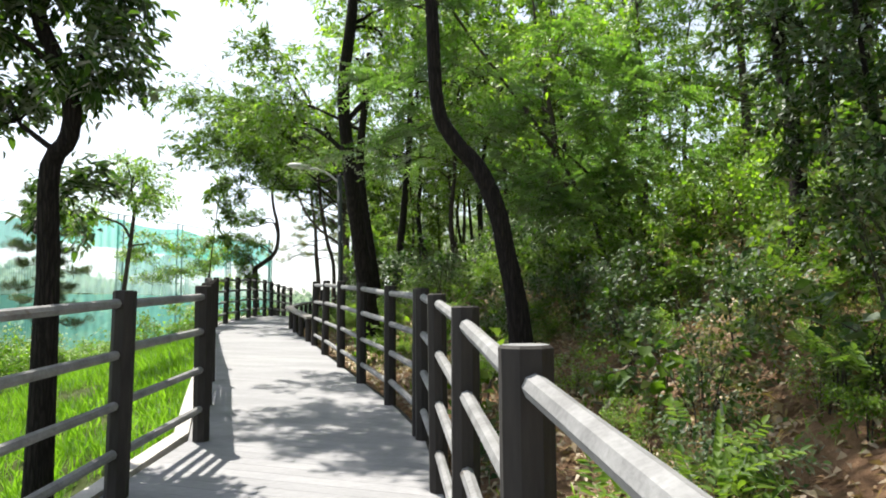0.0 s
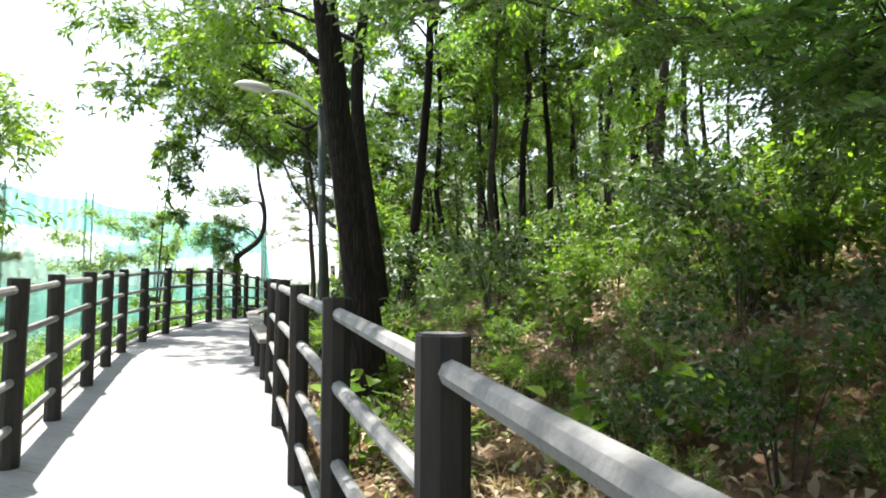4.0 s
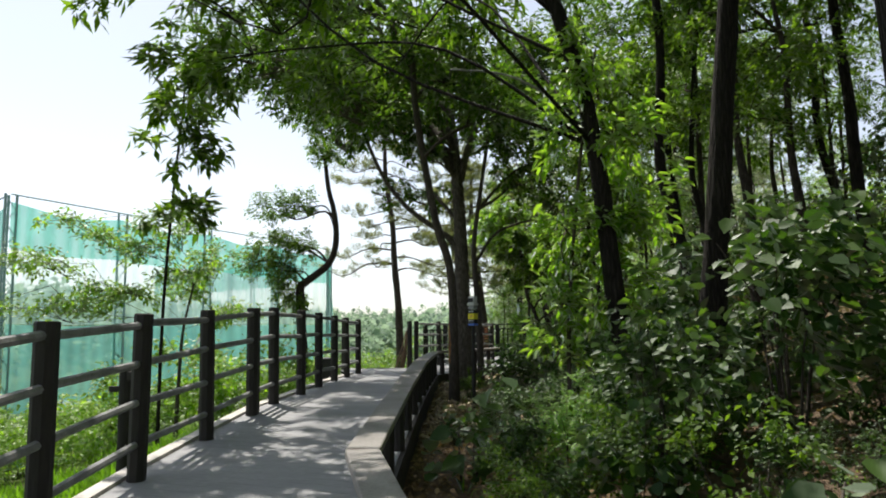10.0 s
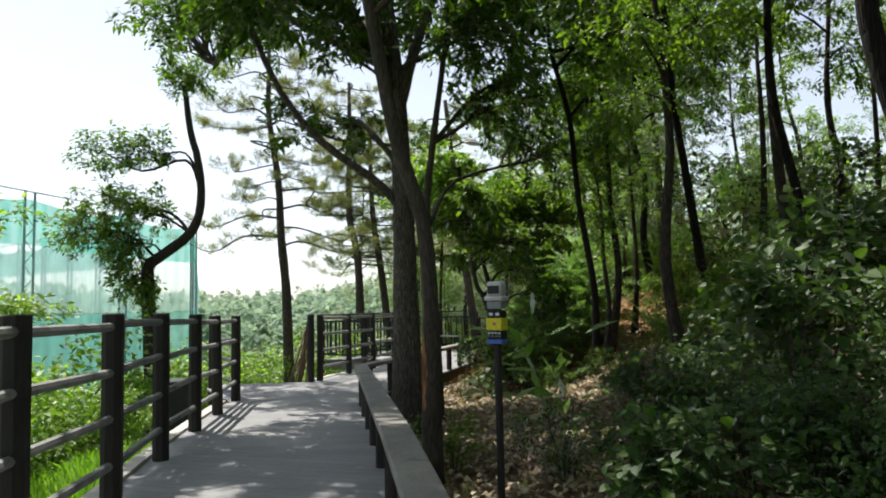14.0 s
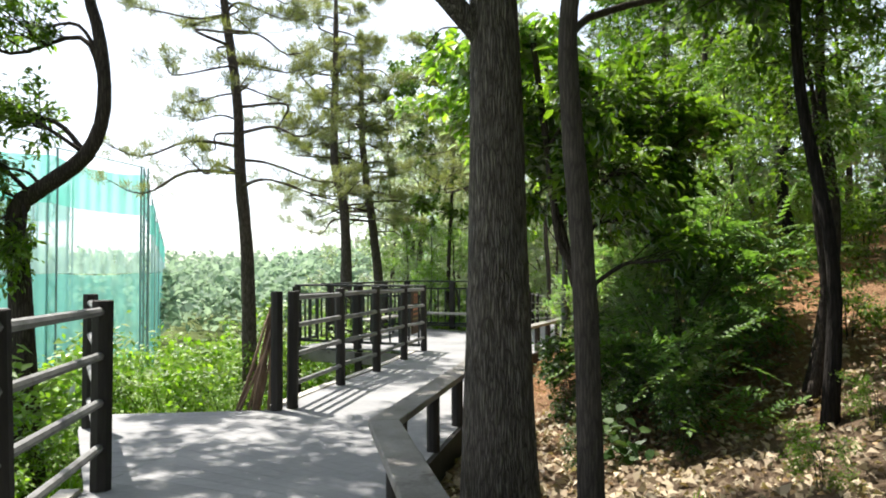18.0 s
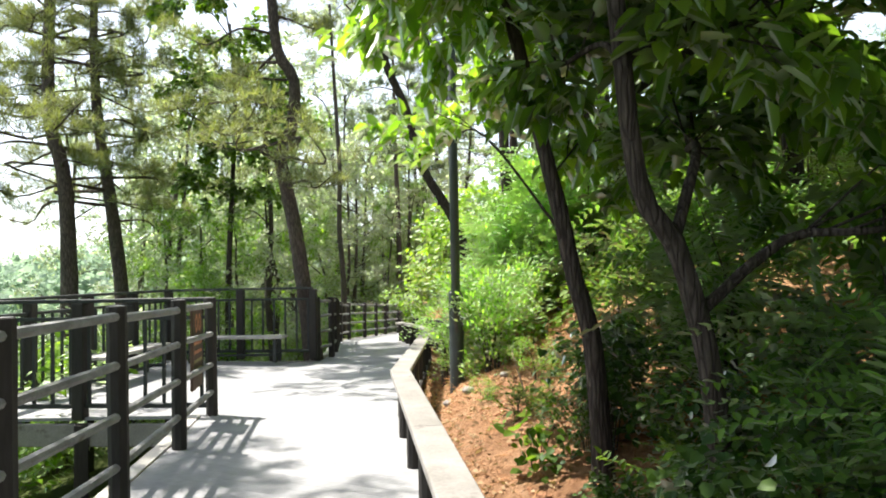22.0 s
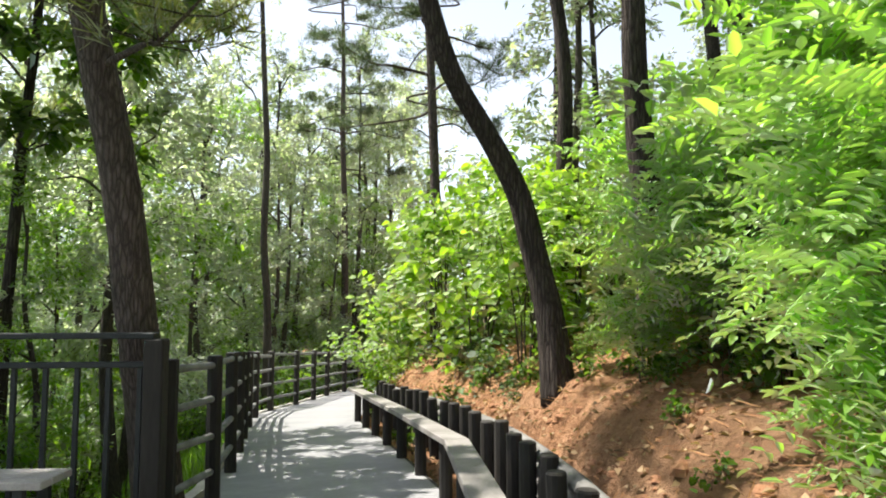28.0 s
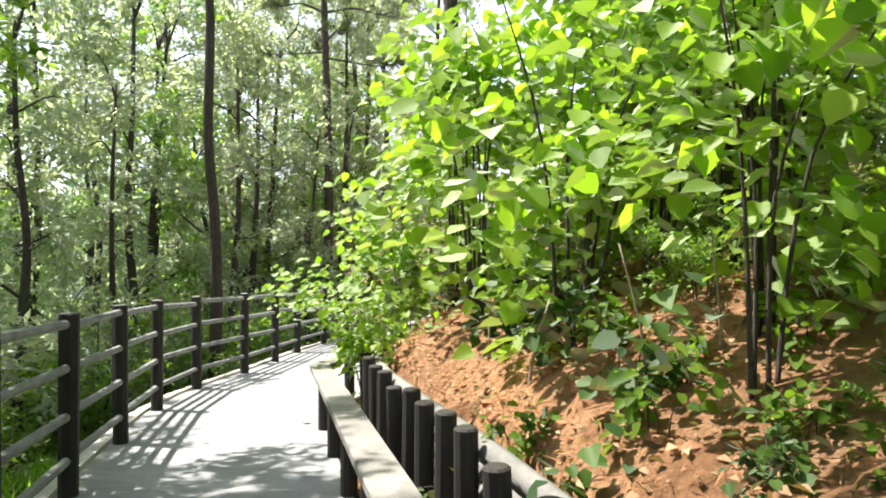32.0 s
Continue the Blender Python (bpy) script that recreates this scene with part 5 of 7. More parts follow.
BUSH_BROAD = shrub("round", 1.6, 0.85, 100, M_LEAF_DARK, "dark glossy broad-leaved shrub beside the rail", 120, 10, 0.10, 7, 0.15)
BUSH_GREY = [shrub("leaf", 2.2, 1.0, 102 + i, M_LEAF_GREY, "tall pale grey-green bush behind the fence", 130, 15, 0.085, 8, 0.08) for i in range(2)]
FERN = shrub("frond", 0.55, 0.4, 98, M_LEAF_OAK, "low fern-like plant on the ground", 16, 3, 0.11, 5, 0.3, name="fern", category="fern")

# hillside undergrowth, by stretch
spots = []
for x, y in scatter(38, -2, 21, 2.2, 8, rg, 1, 0.85, spots):
    plant(rg.choice(BUSH_OAK + BUSH_DARK + BUSH_BRIGHT) if y < 14 else rg.choice(BUSH_BRIGHT if y < 18 else THICKET), x, y, rg.uniform(0.7, 1.25) * (1.0 if y < 14 else 0.7), rg.uniform(0, 360), group="hillside undergrowth")
for x, y in scatter(28, 10, 25, 1.3, 3.6, rg, 1, 0.75, spots):
    plant(rg.choice(THICKET) if y > 17 else rg.choice(BUSH_FINE + BUSH_BRIGHT), x, y, rg.uniform(0.4, 0.7), rg.uniform(0, 360), group="hillside undergrowth")
for x, y in scatter(52, 15.2, 23.5, 0.7, 4.4, np.random.default_rng(66), 1, 0.42, []):
    plant(rg.choice(THICKET), x, y, rg.uniform(0.22, 0.42), rg.uniform(0, 360), group="low dark undergrowth beside the rail")
for x, y in scatter(24, 24, 35, 4.0, 9, rg, 1, 0.9, spots):
    plant(rg.choice(BUSH_OAK + BUSH_DARK), x, y, rg.uniform(0.8, 1.4), rg.uniform(0, 360), group="hillside undergrowth")
for x, y in scatter(34, 36.5, 52, 2.9, 9, rg, 1, 0.9, spots):
    plant(rg.choice(BUSH_BRIGHT + BUSH_FROND + BUSH_OAK), x, y, rg.uniform(0.8, 1.4), rg.uniform(0, 360), group="hillside undergrowth")
far = scatter(110, -3, 60, 8, 24, rg, 1, 1.1, spots)
heap("hillside_undergrowth", "dense green undergrowth high on the wooded hillside", BUSH_OAK + BUSH_DARK, far[:60], rg, 1.2, 2.2)
heap("hillside_undergrowth", "sunlit green undergrowth high on the wooded hillside", BUSH_BRIGHT, far[60:], rg, 1.2, 2.2)
for x, y in scatter(60, 0.5, 14, 0.6, 6.0, np.random.default_rng(64), 1, 0.42, []):
    plant(rg.choice(HERB_GREEN + [FERN]), x, y, rg.uniform(0.6, 1.3), rg.uniform(0, 360), group="low plants on the sunlit hillside")
for x, y in scatter(34, 0, 36, 0.45, 3.5, rg, 1, 0.45, []):
    plant(rg.choice(HERB + [FERN]), x, y, rg.uniform(0.6, 1.3), rg.uniform(0, 360), group="low plants beside the boardwalk")
for x, y in scatter(40, 0.5, 14, 1.0, 6.5, np.random.default_rng(65), 1, 0.6, []):
    plant(rg.choice(BUSH_FINE), x, y, rg.uniform(0.35, 0.75), rg.uniform(0, 360), group="hillside undergrowth")
for x, y in scatter(24, 1.0, 12, 1.0, 4.0, rg, 1, 0.85, spots):
    plant(rg.choice(BUSH_FINE), x, y, rg.uniform(0.5, 0.9), rg.uniform(0, 360), group="hillside undergrowth")
for x, y in scatter(34, 42.5, 50, 0.8, 4.5, rg, 1, 0.45, []):
    plant(rg.choice(HERB), x, y, rg.uniform(0.45, 1.0), rg.uniform(0, 360), group="low plants on the red bank")
for x, y in scatter(20, 1.0, 15, 2.6, 8.5, rg, 1, 1.0, spots):
    plant(rg.choice(BUSH_BRIGHT + BUSH_OAK[:1]), x, y, rg.uniform(1.2, 1.9), rg.uniform(0, 360), group="tall sunlit bushes on the hillside")
for x, y in scatter(14, 43.3, 50, 1.7, 4.2, rg, 1, 0.7, []):
    plant(BUSH_BRIGHT[0], x, y, rg.uniform(0.45, 0.8), rg.uniform(0, 360), group="low bushes on the red bank")
for x, y, s in ((-2.5, 16.4, 0.5), (-2.75, 17.3, 0.5), (-2.95, 18.3, 0.45), (-2.3, 17.9, 0.6), (-2.2, 15.4, 0.5), (-2.8, 19.2, 0.45), (-2.0, 16.8, 0.7)):
    plant(BUSH_OAK[0], x, y, s, rg.uniform(0, 360), group="low bushes close to the rail")
for x, y, s in ((3.0, 10.8, 1.5), (2.3, 11.6, 1.5), (3.4, 12.6, 1.8), (4.4, 9.6, 1.6), (5.2, 8.0, 1.6)):
    plant(rg.choice(BUSH_BRIGHT), x, y, s * 0.9, rg.uniform(0, 360), group="tall sunlit bushes on the hillside")
for x, y in scatter(8, 7.4, 11, 1.1, 2.6, rg, 1, 0.6, []):
    plant(BUSH_FINE[0], x, y, rg.uniform(0.45, 0.75), rg.uniform(0, 360), group="hillside undergrowth")
for x, y in scatter(12, 25, 30.5, 2.4, 6, rg, 1, 0.8, []):
    plant(rg.choice([FERN, HERB[0], BUSH_FINE[0]]), x, y, rg.uniform(0.7, 1.2), rg.uniform(0, 360), group="low plants under the oaks")
for x, y in scatter(34, 34.3, 38.6, 0.9, 5.0, np.random.default_rng(67), 1, 0.42, []):
    plant((HERB_GREEN + [FERN, BUSH_FINE[1]])[int(10 * abs(x)) % 4], x, y, 0.5 + 0.5 * abs(math.sin(9 * y)), 90 * x, group="low plants on the red bank")
# bushes placed singly
for x, y, s in ((-2.6, 18.75, 0.36), (-2.25, 18.95, 0.42), (-2.45, 19.35, 0.4)):
    plant(BUSH_FROND[0], x, y, s, rg.uniform(0, 360), group="locust saplings")
plant(shrub("reed", 0.75, 0.3, 107, M_LEAF_LOCUST, "young chestnut seedling with long broad leaves", 5, 7, 0.3, 3, 0.5, name="seedling", category="seedling"), -2.5, 26.1, 1.0, 20)
for x, y, s in ((3.5, 45.6, 0.95), (3.9, 47.2, 1.0), (4.6, 48.7, 1.0), (4.7, 46.0, 1.0), (5.6, 50.2, 1.05), (3.4, 44.2, 0.75), (5.8, 47.6, 1.15), (4.4, 44.6, 0.95), (3.6, 48.6, 0.6), (5.0, 50.6, 0.8)):
    plant(rg.choice(BUSH_ROUND), x, y, s, rg.uniform(0, 360), group="broad-leaved shrubs on the bank")
for k, (x, y, s) in enumerate(((1.95, 40.4, 0.6), (2.15, 40.1, 0.85), (1.7, 39.5, 0.9), (2.7, 39.8, 1.1), (0.95, 38.7, 0.75), (1.6, 39.95, 0.65), (0.6, 38.75, 0.6), (1.3, 39.0, 0.8), (0.35, 38.2, 0.55), (2.3, 40.7, 0.55), (3.5, 41.2, 0.8), (3.3, 42.2, 0.7), (1.9, 38.8, 1.1))):
    plant(BUSH_FROND[k % 2], x, y, s, 137 * k, group="locust saplings")
for x, y, s in ((-2.5, 32.1, 0.5), (-1.9, 32.4, 0.95), (-1.6, 33.2, 0.95), (-2.0, 31.7, 0.95), (-0.9, 34.2, 0.9), (-1.9, 30.8, 0.7), (-1.4, 31.5, 0.85), (-2.5, 31.1, 0.6), (-2.9, 30.4, 0.45), (-1.0, 32.7, 1.15), (-0.75, 34.0, 0.85)):
    plant(BUSH_BROAD, x, y, s, rg.uniform(0, 360), group="broad-leaved shrubs beside the rail")
for x, y, s in ((-0.7, 37.0, 0.9), (-0.45, 37.5, 1.0), (-0.1, 37.9, 1.0), (-0.75, 37.7, 0.8), (0.2, 38.4, 0.8)):
    plant(REED, x, y, s, rg.uniform(0, 360), group="reedy clumps round the lamp post")
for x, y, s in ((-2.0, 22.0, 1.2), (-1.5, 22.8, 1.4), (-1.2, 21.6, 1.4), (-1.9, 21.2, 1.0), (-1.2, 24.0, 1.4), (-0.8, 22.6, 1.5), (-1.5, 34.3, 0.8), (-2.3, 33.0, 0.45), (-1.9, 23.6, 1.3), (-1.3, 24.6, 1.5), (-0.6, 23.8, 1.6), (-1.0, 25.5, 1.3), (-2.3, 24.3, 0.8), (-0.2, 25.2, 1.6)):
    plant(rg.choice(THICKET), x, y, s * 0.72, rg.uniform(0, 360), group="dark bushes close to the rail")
for k, (x, y, s) in enumerate(((-0.9, 33.6, 1.0), (0.2, 34.6, 1.1), (-1.3, 32.1, 0.9), (-1.75, 31.2, 0.85), (-0.3, 33.0, 1.1))):
    plant(FROND_SHADE, x, y, s, 137 * k, group="locust saplings")
plant(THICKET[1], -1.45, 34.15, 0.6, 30, group="dark bushes close to the rail")
plant(THICKET[1], -1.0, 34.55, 0.45, 200, group="dark bushes close to the rail")
# shrubs on the first slope, in the shade of the bent oak
for k, (x, y, s) in enumerate(((1.3, 3.3, 0.36), (1.6, 4.4, 0.45), (2.0, 3.4, 0.42), (2.7, 4.3, 0.55), (2.3, 5.5, 0.6), (3.3, 5.1, 0.7), (1.3, 5.6, 0.5), (3.0, 6.3, 0.8), (3.8, 6.5, 0.9), (1.7, 6.4, 0.55), (2.6, 3.2, 0.5), (3.6, 4.2, 0.8), (0.5, 9.4, 0.4), (0.9, 8.7, 0.45), (1.2, 9.6, 0.55), (0.2, 10.6, 0.4), (1.7, 8.9, 0.6), (1.5, 10.6, 0.6), (0.8, 7.6, 0.4), (1.9, 7.8, 0.6))):
    plant((BUSH_DARK + BUSH_OAK)[k % 4], x, y, s, 101 * k, group="low shaded bushes on the first slope")
for k, (x, y, s) in enumerate(((0.3, 13.2, 0.7), (0.9, 14.2, 0.9), (1.3, 12.3, 0.8), (0.0, 15.1, 0.75), (1.9, 13.4, 1.0), (-0.4, 14.2, 0.55))):
    plant(BUSH_BRIGHT[k % 2], x, y, s, 67 * k, group="tall sunlit bushes on the hillside")
plant(BUSH_FROND[1], 1.7, 40.98, 0.3, 60, group="locust saplings")
for k in range(26):
    y = 39.6 + 0.16 * k
    x = at_y(RIGHT, y) + 0.95 + 0.9 * abs(math.sin(5.3 * k))
    plant((HERB_GREEN + [FERN])[k % 3], x, y, 0.28 + 0.2 * abs(math.cos(3.1 * k)), 71 * k, group="low plants on the red bank")
# slim shrubs leaning out from the bank, bare below
BUSH_HIGH = shrub("round", 2.9, 1.1, 84, M_LEAF_BROAD, "lanky broad-leaved shrub bare at the foot, leaning over red soil", 60, 7, 0.15, 4, 0.5)
plant(BUSH_HIGH, 3.0, 43.95, 0.72, 40, group="broad-leaved shrubs on the bank")
for k, (x, y) in enumerate(((2.45, 43.5), (2.6, 44.1), (2.75, 43.6), (2.35, 44.4), (2.55, 44.9), (3.0, 44.3), (2.9, 43.2), (2.3, 45.2), (3.2, 44.9), (2.65, 45.6), (2.5, 46.2), (3.3, 43.9))):
    plant(HERB_GREEN[k % 2] if k % 3 else HERB[0], x, y, 0.45 + 0.09 * (k % 5), 77 * k, group="low plants on the red bank")
# valley side
rg = np.random.default_rng(31)
vs = []
heap("valley_undergrowth", "sea of sunlit bushes on the valley side", BUSH_BRIGHT, scatter(120, 31, 70, 5, 24, rg, -1, 1.1, []), rg, 1.2, 2.2)
heap("valley_undergrowth", "close bright scrub below the platform approach", BUSH_BRIGHT, scatter(110, 32, 62, 3.6, 20, np.random.default_rng(68), -1, 1.0, []), np.random.default_rng(69), 1.2, 2.0)
heap("valley_undergrowth", "darker bushes among the valley scrub", BUSH_OAK, scatter(60, 31, 70, 6, 26, rg, -1, 1.2, []), rg, 1.2, 2.2)
for x, y in scatter(34, 31, 60, 2.6, 7.0, rg, -1, 1.0, vs):
    if not (-6.5 < x < -1 and 37 < y < 44.5):
        plant(rg.choice(BUSH_BRIGHT + BUSH_OAK), x, y, rg.uniform(0.9, 1.5) * (1 + 0.03 * max(0, at_y(LEFT, y) - x)), rg.uniform(0, 360), group="valley-side bushes")
for x, y in scatter(34, -2, 31, 2.2, 12, rg, -1, 1.0, vs):
    plant(rg.choice(BUSH_BRIGHT + BUSH_OAK), x, y, rg.uniform(0.6, 1.1), rg.uniform(0, 360), group="valley-side bushes")

# ---- woods: a few trees, stood many times ----
def wood_tree(seed, leaf_m, bark_m, h, label, leaf=0.16, crown0=0.5, n_sub=380, per=12, n_blob=7):
    r = np.random.default_rng(seed)
    path = [(0, 0, -0.3)]
    for k in range(1, 5):
        path.append((path[-1][0] + r.normal(0, 0.14), path[-1][1] + r.normal(0, 0.14), h * k / 4.6))
    blobs = []
    for k in range(n_blob):
        z = h * (crown0 + (1 - crown0) * (k + 0.3) / (n_blob - 0.4))
        a = 2.4 * k + r.uniform(0, 1)
        rad = r.uniform(0.5, 1.5) * (1 - 0.4 * abs(k / n_blob * 7 - 2.5) / 4)
        blobs.append(((path[-1][0] * 0.6 + rad * math.cos(a), path[-1][1] * 0.6 + rad * math.sin(a), z), r.uniform(0.9, 1.4)))
    return tree("forest_tree", path, 0.055 + 0.006 * h, 0.03, blobs, n_sub, per, leaf, leaf_m, bark_m, label, seed=seed, spread=0.2, sides=9, joined=True)


WOOD_OAK = [wood_tree(101 + i, M_LEAF_OAK, M_BARK_BROWN, 8.5 + i, "tall slim woodland oak with a dark trunk") for i in range(2)]
WOOD_BRIGHT = [wood_tree(111 + i, M_LEAF_BRIGHT, M_BARK2, 7.0 + i, "slim woodland tree, sunlight toned into its leaves", crown0=0.16, n_sub=420) for i in range(2)]
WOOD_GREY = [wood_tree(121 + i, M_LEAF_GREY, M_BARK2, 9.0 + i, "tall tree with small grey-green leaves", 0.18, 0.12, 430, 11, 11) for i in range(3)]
rg = np.random.default_rng(33)
ts = [(0.7, 6.7), (-1.4, 12.1), (-1.5, 16.2), (-3.9, 28.4), (-3.87, 25), (1.8, 42), (2.5, 41.7), (5.4, 42.3), (-1.8, 33.9), (1.8, 7.6), (2.8, 6.6), (1.4, 8.8), (3.4, 7.6)]
for x, y in scatter(14, -3, 17, 3.4, 11, rg, 1, 1.9, ts):
    plant(rg.choice(WOOD_BRIGHT + WOOD_OAK[:1]), x + (2.6 if x < 2 and 12.5 < y < 13.6 else 0), y, rg.uniform(0.75, 1.1), rg.uniform(0, 360), group="hillside trees")
for x, y in scatter(16, 18, 33, 3.2, 11, rg, 1, 1.7, ts):
    plant(rg.choice(WOOD_OAK), x, y, rg.uniform(0.75, 1.1), rg.uniform(0, 360), group="hillside trees")
for x, y in scatter(12, 37, 54, 3.4, 11, rg, 1, 2.0, ts):
    plant(rg.choice(WOOD_BRIGHT + WOOD_GREY), x, y, rg.uniform(0.75, 1.1), rg.uniform(0, 360), group="hillside trees")
for x, y in scatter(22, -4, 62, 11, 26, rg, 1, 2.6, ts):
    plant(rg.choice(WOOD_OAK), x, y, rg.uniform(0.8, 1.2), rg.uniform(0, 360), group="hillside trees")
for x, y, s in ((2.2, 37.4, 0.6), (1.5, 36.0, 0.55), (3.4, 38.4, 0.65)):
    plant(WOOD_BRIGHT[0], x, y, s, rg.uniform(0, 360), group="hillside trees")
for x, y, s in ((-0.5, 31.0, 0.62), (0.6, 32.4, 0.7)):
    plant(WOOD_OAK[0], x, y, s, rg.uniform(0, 360), group="hillside trees")
for x, y in scatter(6, 12, 22, 2.8, 12, rg, 1, 1.5, ts):
    plant(rg.choice(WOOD_OAK), x, y, rg.uniform(0.7, 1.0), rg.uniform(0, 360), group="hillside trees")
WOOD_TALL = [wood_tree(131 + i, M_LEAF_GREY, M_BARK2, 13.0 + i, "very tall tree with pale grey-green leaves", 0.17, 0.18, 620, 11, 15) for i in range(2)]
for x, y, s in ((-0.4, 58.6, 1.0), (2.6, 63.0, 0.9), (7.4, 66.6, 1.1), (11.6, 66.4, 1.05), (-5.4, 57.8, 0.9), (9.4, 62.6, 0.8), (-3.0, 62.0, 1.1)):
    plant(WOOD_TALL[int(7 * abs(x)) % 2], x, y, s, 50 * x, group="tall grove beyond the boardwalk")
rg = np.random.default_rng(51)
grove = []
for _ in range(900):
    x, y = rg.uniform(-2.6, 20), 48.5 + 30 * rg.random() ** 1.5
    if x > at_y(LEFT, y) - 2.6 and x < at_y(RIGHT, y) + 1.4 and y < 62:
        continue
    if (y < 60 and x > at_y(RIGHT, y)) or (x - 3.9) ** 2 + (y - 56.2) ** 2 < 1.5:
        continue
    if all((x - a) ** 2 + (y - b) ** 2 > 1.9 ** 2 for a, b in grove):
        grove.append((x, y))
        plant(rg.choice(WOOD_GREY if rg.random() < 0.8 else WOOD_BRIGHT), x, y, min(1.6, 0.36 + 0.10 * max(0, at_y(LEFT, min(y, 62)) - x, y - 60) + 0.018 * max(0, y - 52)) * rg.uniform(0.85, 1.15), rg.uniform(0, 360), group="grove beyond the boardwalk")
    if len(grove) > 46:
        break
for x, y, s in ((-3.2, 47.6, 0.62), (-2.2, 48.4, 0.7), (-1.6, 46.4, 0.5), (-2.6, 45.9, 0.42), (-0.6, 48.0, 0.7)):
    plant(rg.choice(WOOD_BRIGHT), x, y, s * 1.1, rg.uniform(0, 360), group="young trees behind the platform")
for x, y, s in ((-0.8, 46.9, 0.85), (-0.2, 49.1, 0.9), (-0.9, 51.2, 0.9)):
    plant(WOOD_GREY[int(9 * abs(x)) % 3], x, y, s, 80 * x, group="tall trees close behind the curving fence")
near_grove = [(x, y) for x, y in zip(rg.uniform(-3.5, 12, 90), rg.uniform(45, 70, 90)) if x < at_y(LEFT, y) - 2.6 or y > 64]
for x, y in scatter(26, 43.5, 61, 2.7, 6.6, rg, -1, 0.95, []):
    plant(rg.choice(BUSH_GREY + BUSH_BRIGHT[:1]), x, y, rg.uniform(0.75, 1.3), rg.uniform(0, 360), group="pale bushes behind the fence")
for x, y in near_grove[:10]:
    plant(rg.choice(BUSH_BRIGHT), x, y, rg.uniform(0.9, 1.4), rg.uniform(0, 360), group="valley-side bushes")
heap("grove_undergrowth", "green bushes under the far grove", BUSH_BRIGHT, near_grove[10:], rg, 1.0, 2.0)

# ---- log retaining wall on the bank ----
WALL = [(-0.35, 38.9), (0.3, 40.05), (0.85, 41.1), (1.3, 42.1), (1.76, 43.3), (2.3, 45.0), (2.85, 46.8), (3.3, 48.1), (3.7, 48.95)]


def log_wall():
    P = smooth_path([(x, y, 0) for x, y in WALL], 40)
    x0, y0, z0 = P[0][0], P[0][1], deck_z(P[0][1])
    o = thing("log_wall", (x0, y0, z0), "retaining wall of dark upright logs before stacked grey logs", "retaining wall")
    seg = np.linalg.norm(np.diff(P[:, :2], axis=0), axis=1)
    cum = np.concatenate([[0], np.cumsum(seg)])
    rng = np.random.default_rng(7)

    def at(s):
        x, y = np.interp(s, cum, P[:, 0]), np.interp(s, cum, P[:, 1])
        a, b = np.interp(s + 0.05, cum, P[:, 0]) - np.interp(s - 0.05, cum, P[:, 0]), np.interp(s + 0.05, cum, P[:, 1]) - np.interp(s - 0.05, cum, P[:, 1])
        n = math.hypot(a, b) + 1e-9
        return x, y, b / n, -a / n

    bm = cyl_bm(0.058, 0.98, 11, 0.01, z0=-0.38)
    me = bpy.data.meshes.new("upright_log")
    bm.to_mesh(me)
    bm.free()
    me.materials.append(M_POST)
    s = 0.1
    while s < cum[-1]:
        x, y, nx, ny = at(s)
        part_mesh("upright_log", me, o, at=pose(x - x0, y - y0, deck_z(y) - z0 + rng.uniform(-0.04, 0.03), rng.normal(0, 1.2), rng.normal(0, 1.2), rng.uniform(0, 360)))
        s += rng.uniform(0.36, 0.52)
    runs = 6
    for k in range(6):
        for r in range(runs):
            pts = []
            for q in np.linspace(cum[-1] * r / runs, cum[-1] * (r + 1) / runs - 0.01, 5):
                x, y, nx, ny = at(q)
                pts.append((x + nx * 0.115 - x0, y + ny * 0.115 - y0, deck_z(y) - z0 + 0.1 * k))
            v, f = tube(pts, [0.052] * 5, 8, 0.03, 10 * k + r)
            part_mesh("stacked_log", mesh_from("stacked_log", v, f, M_LOG, True), o)
    return o


log_wall()

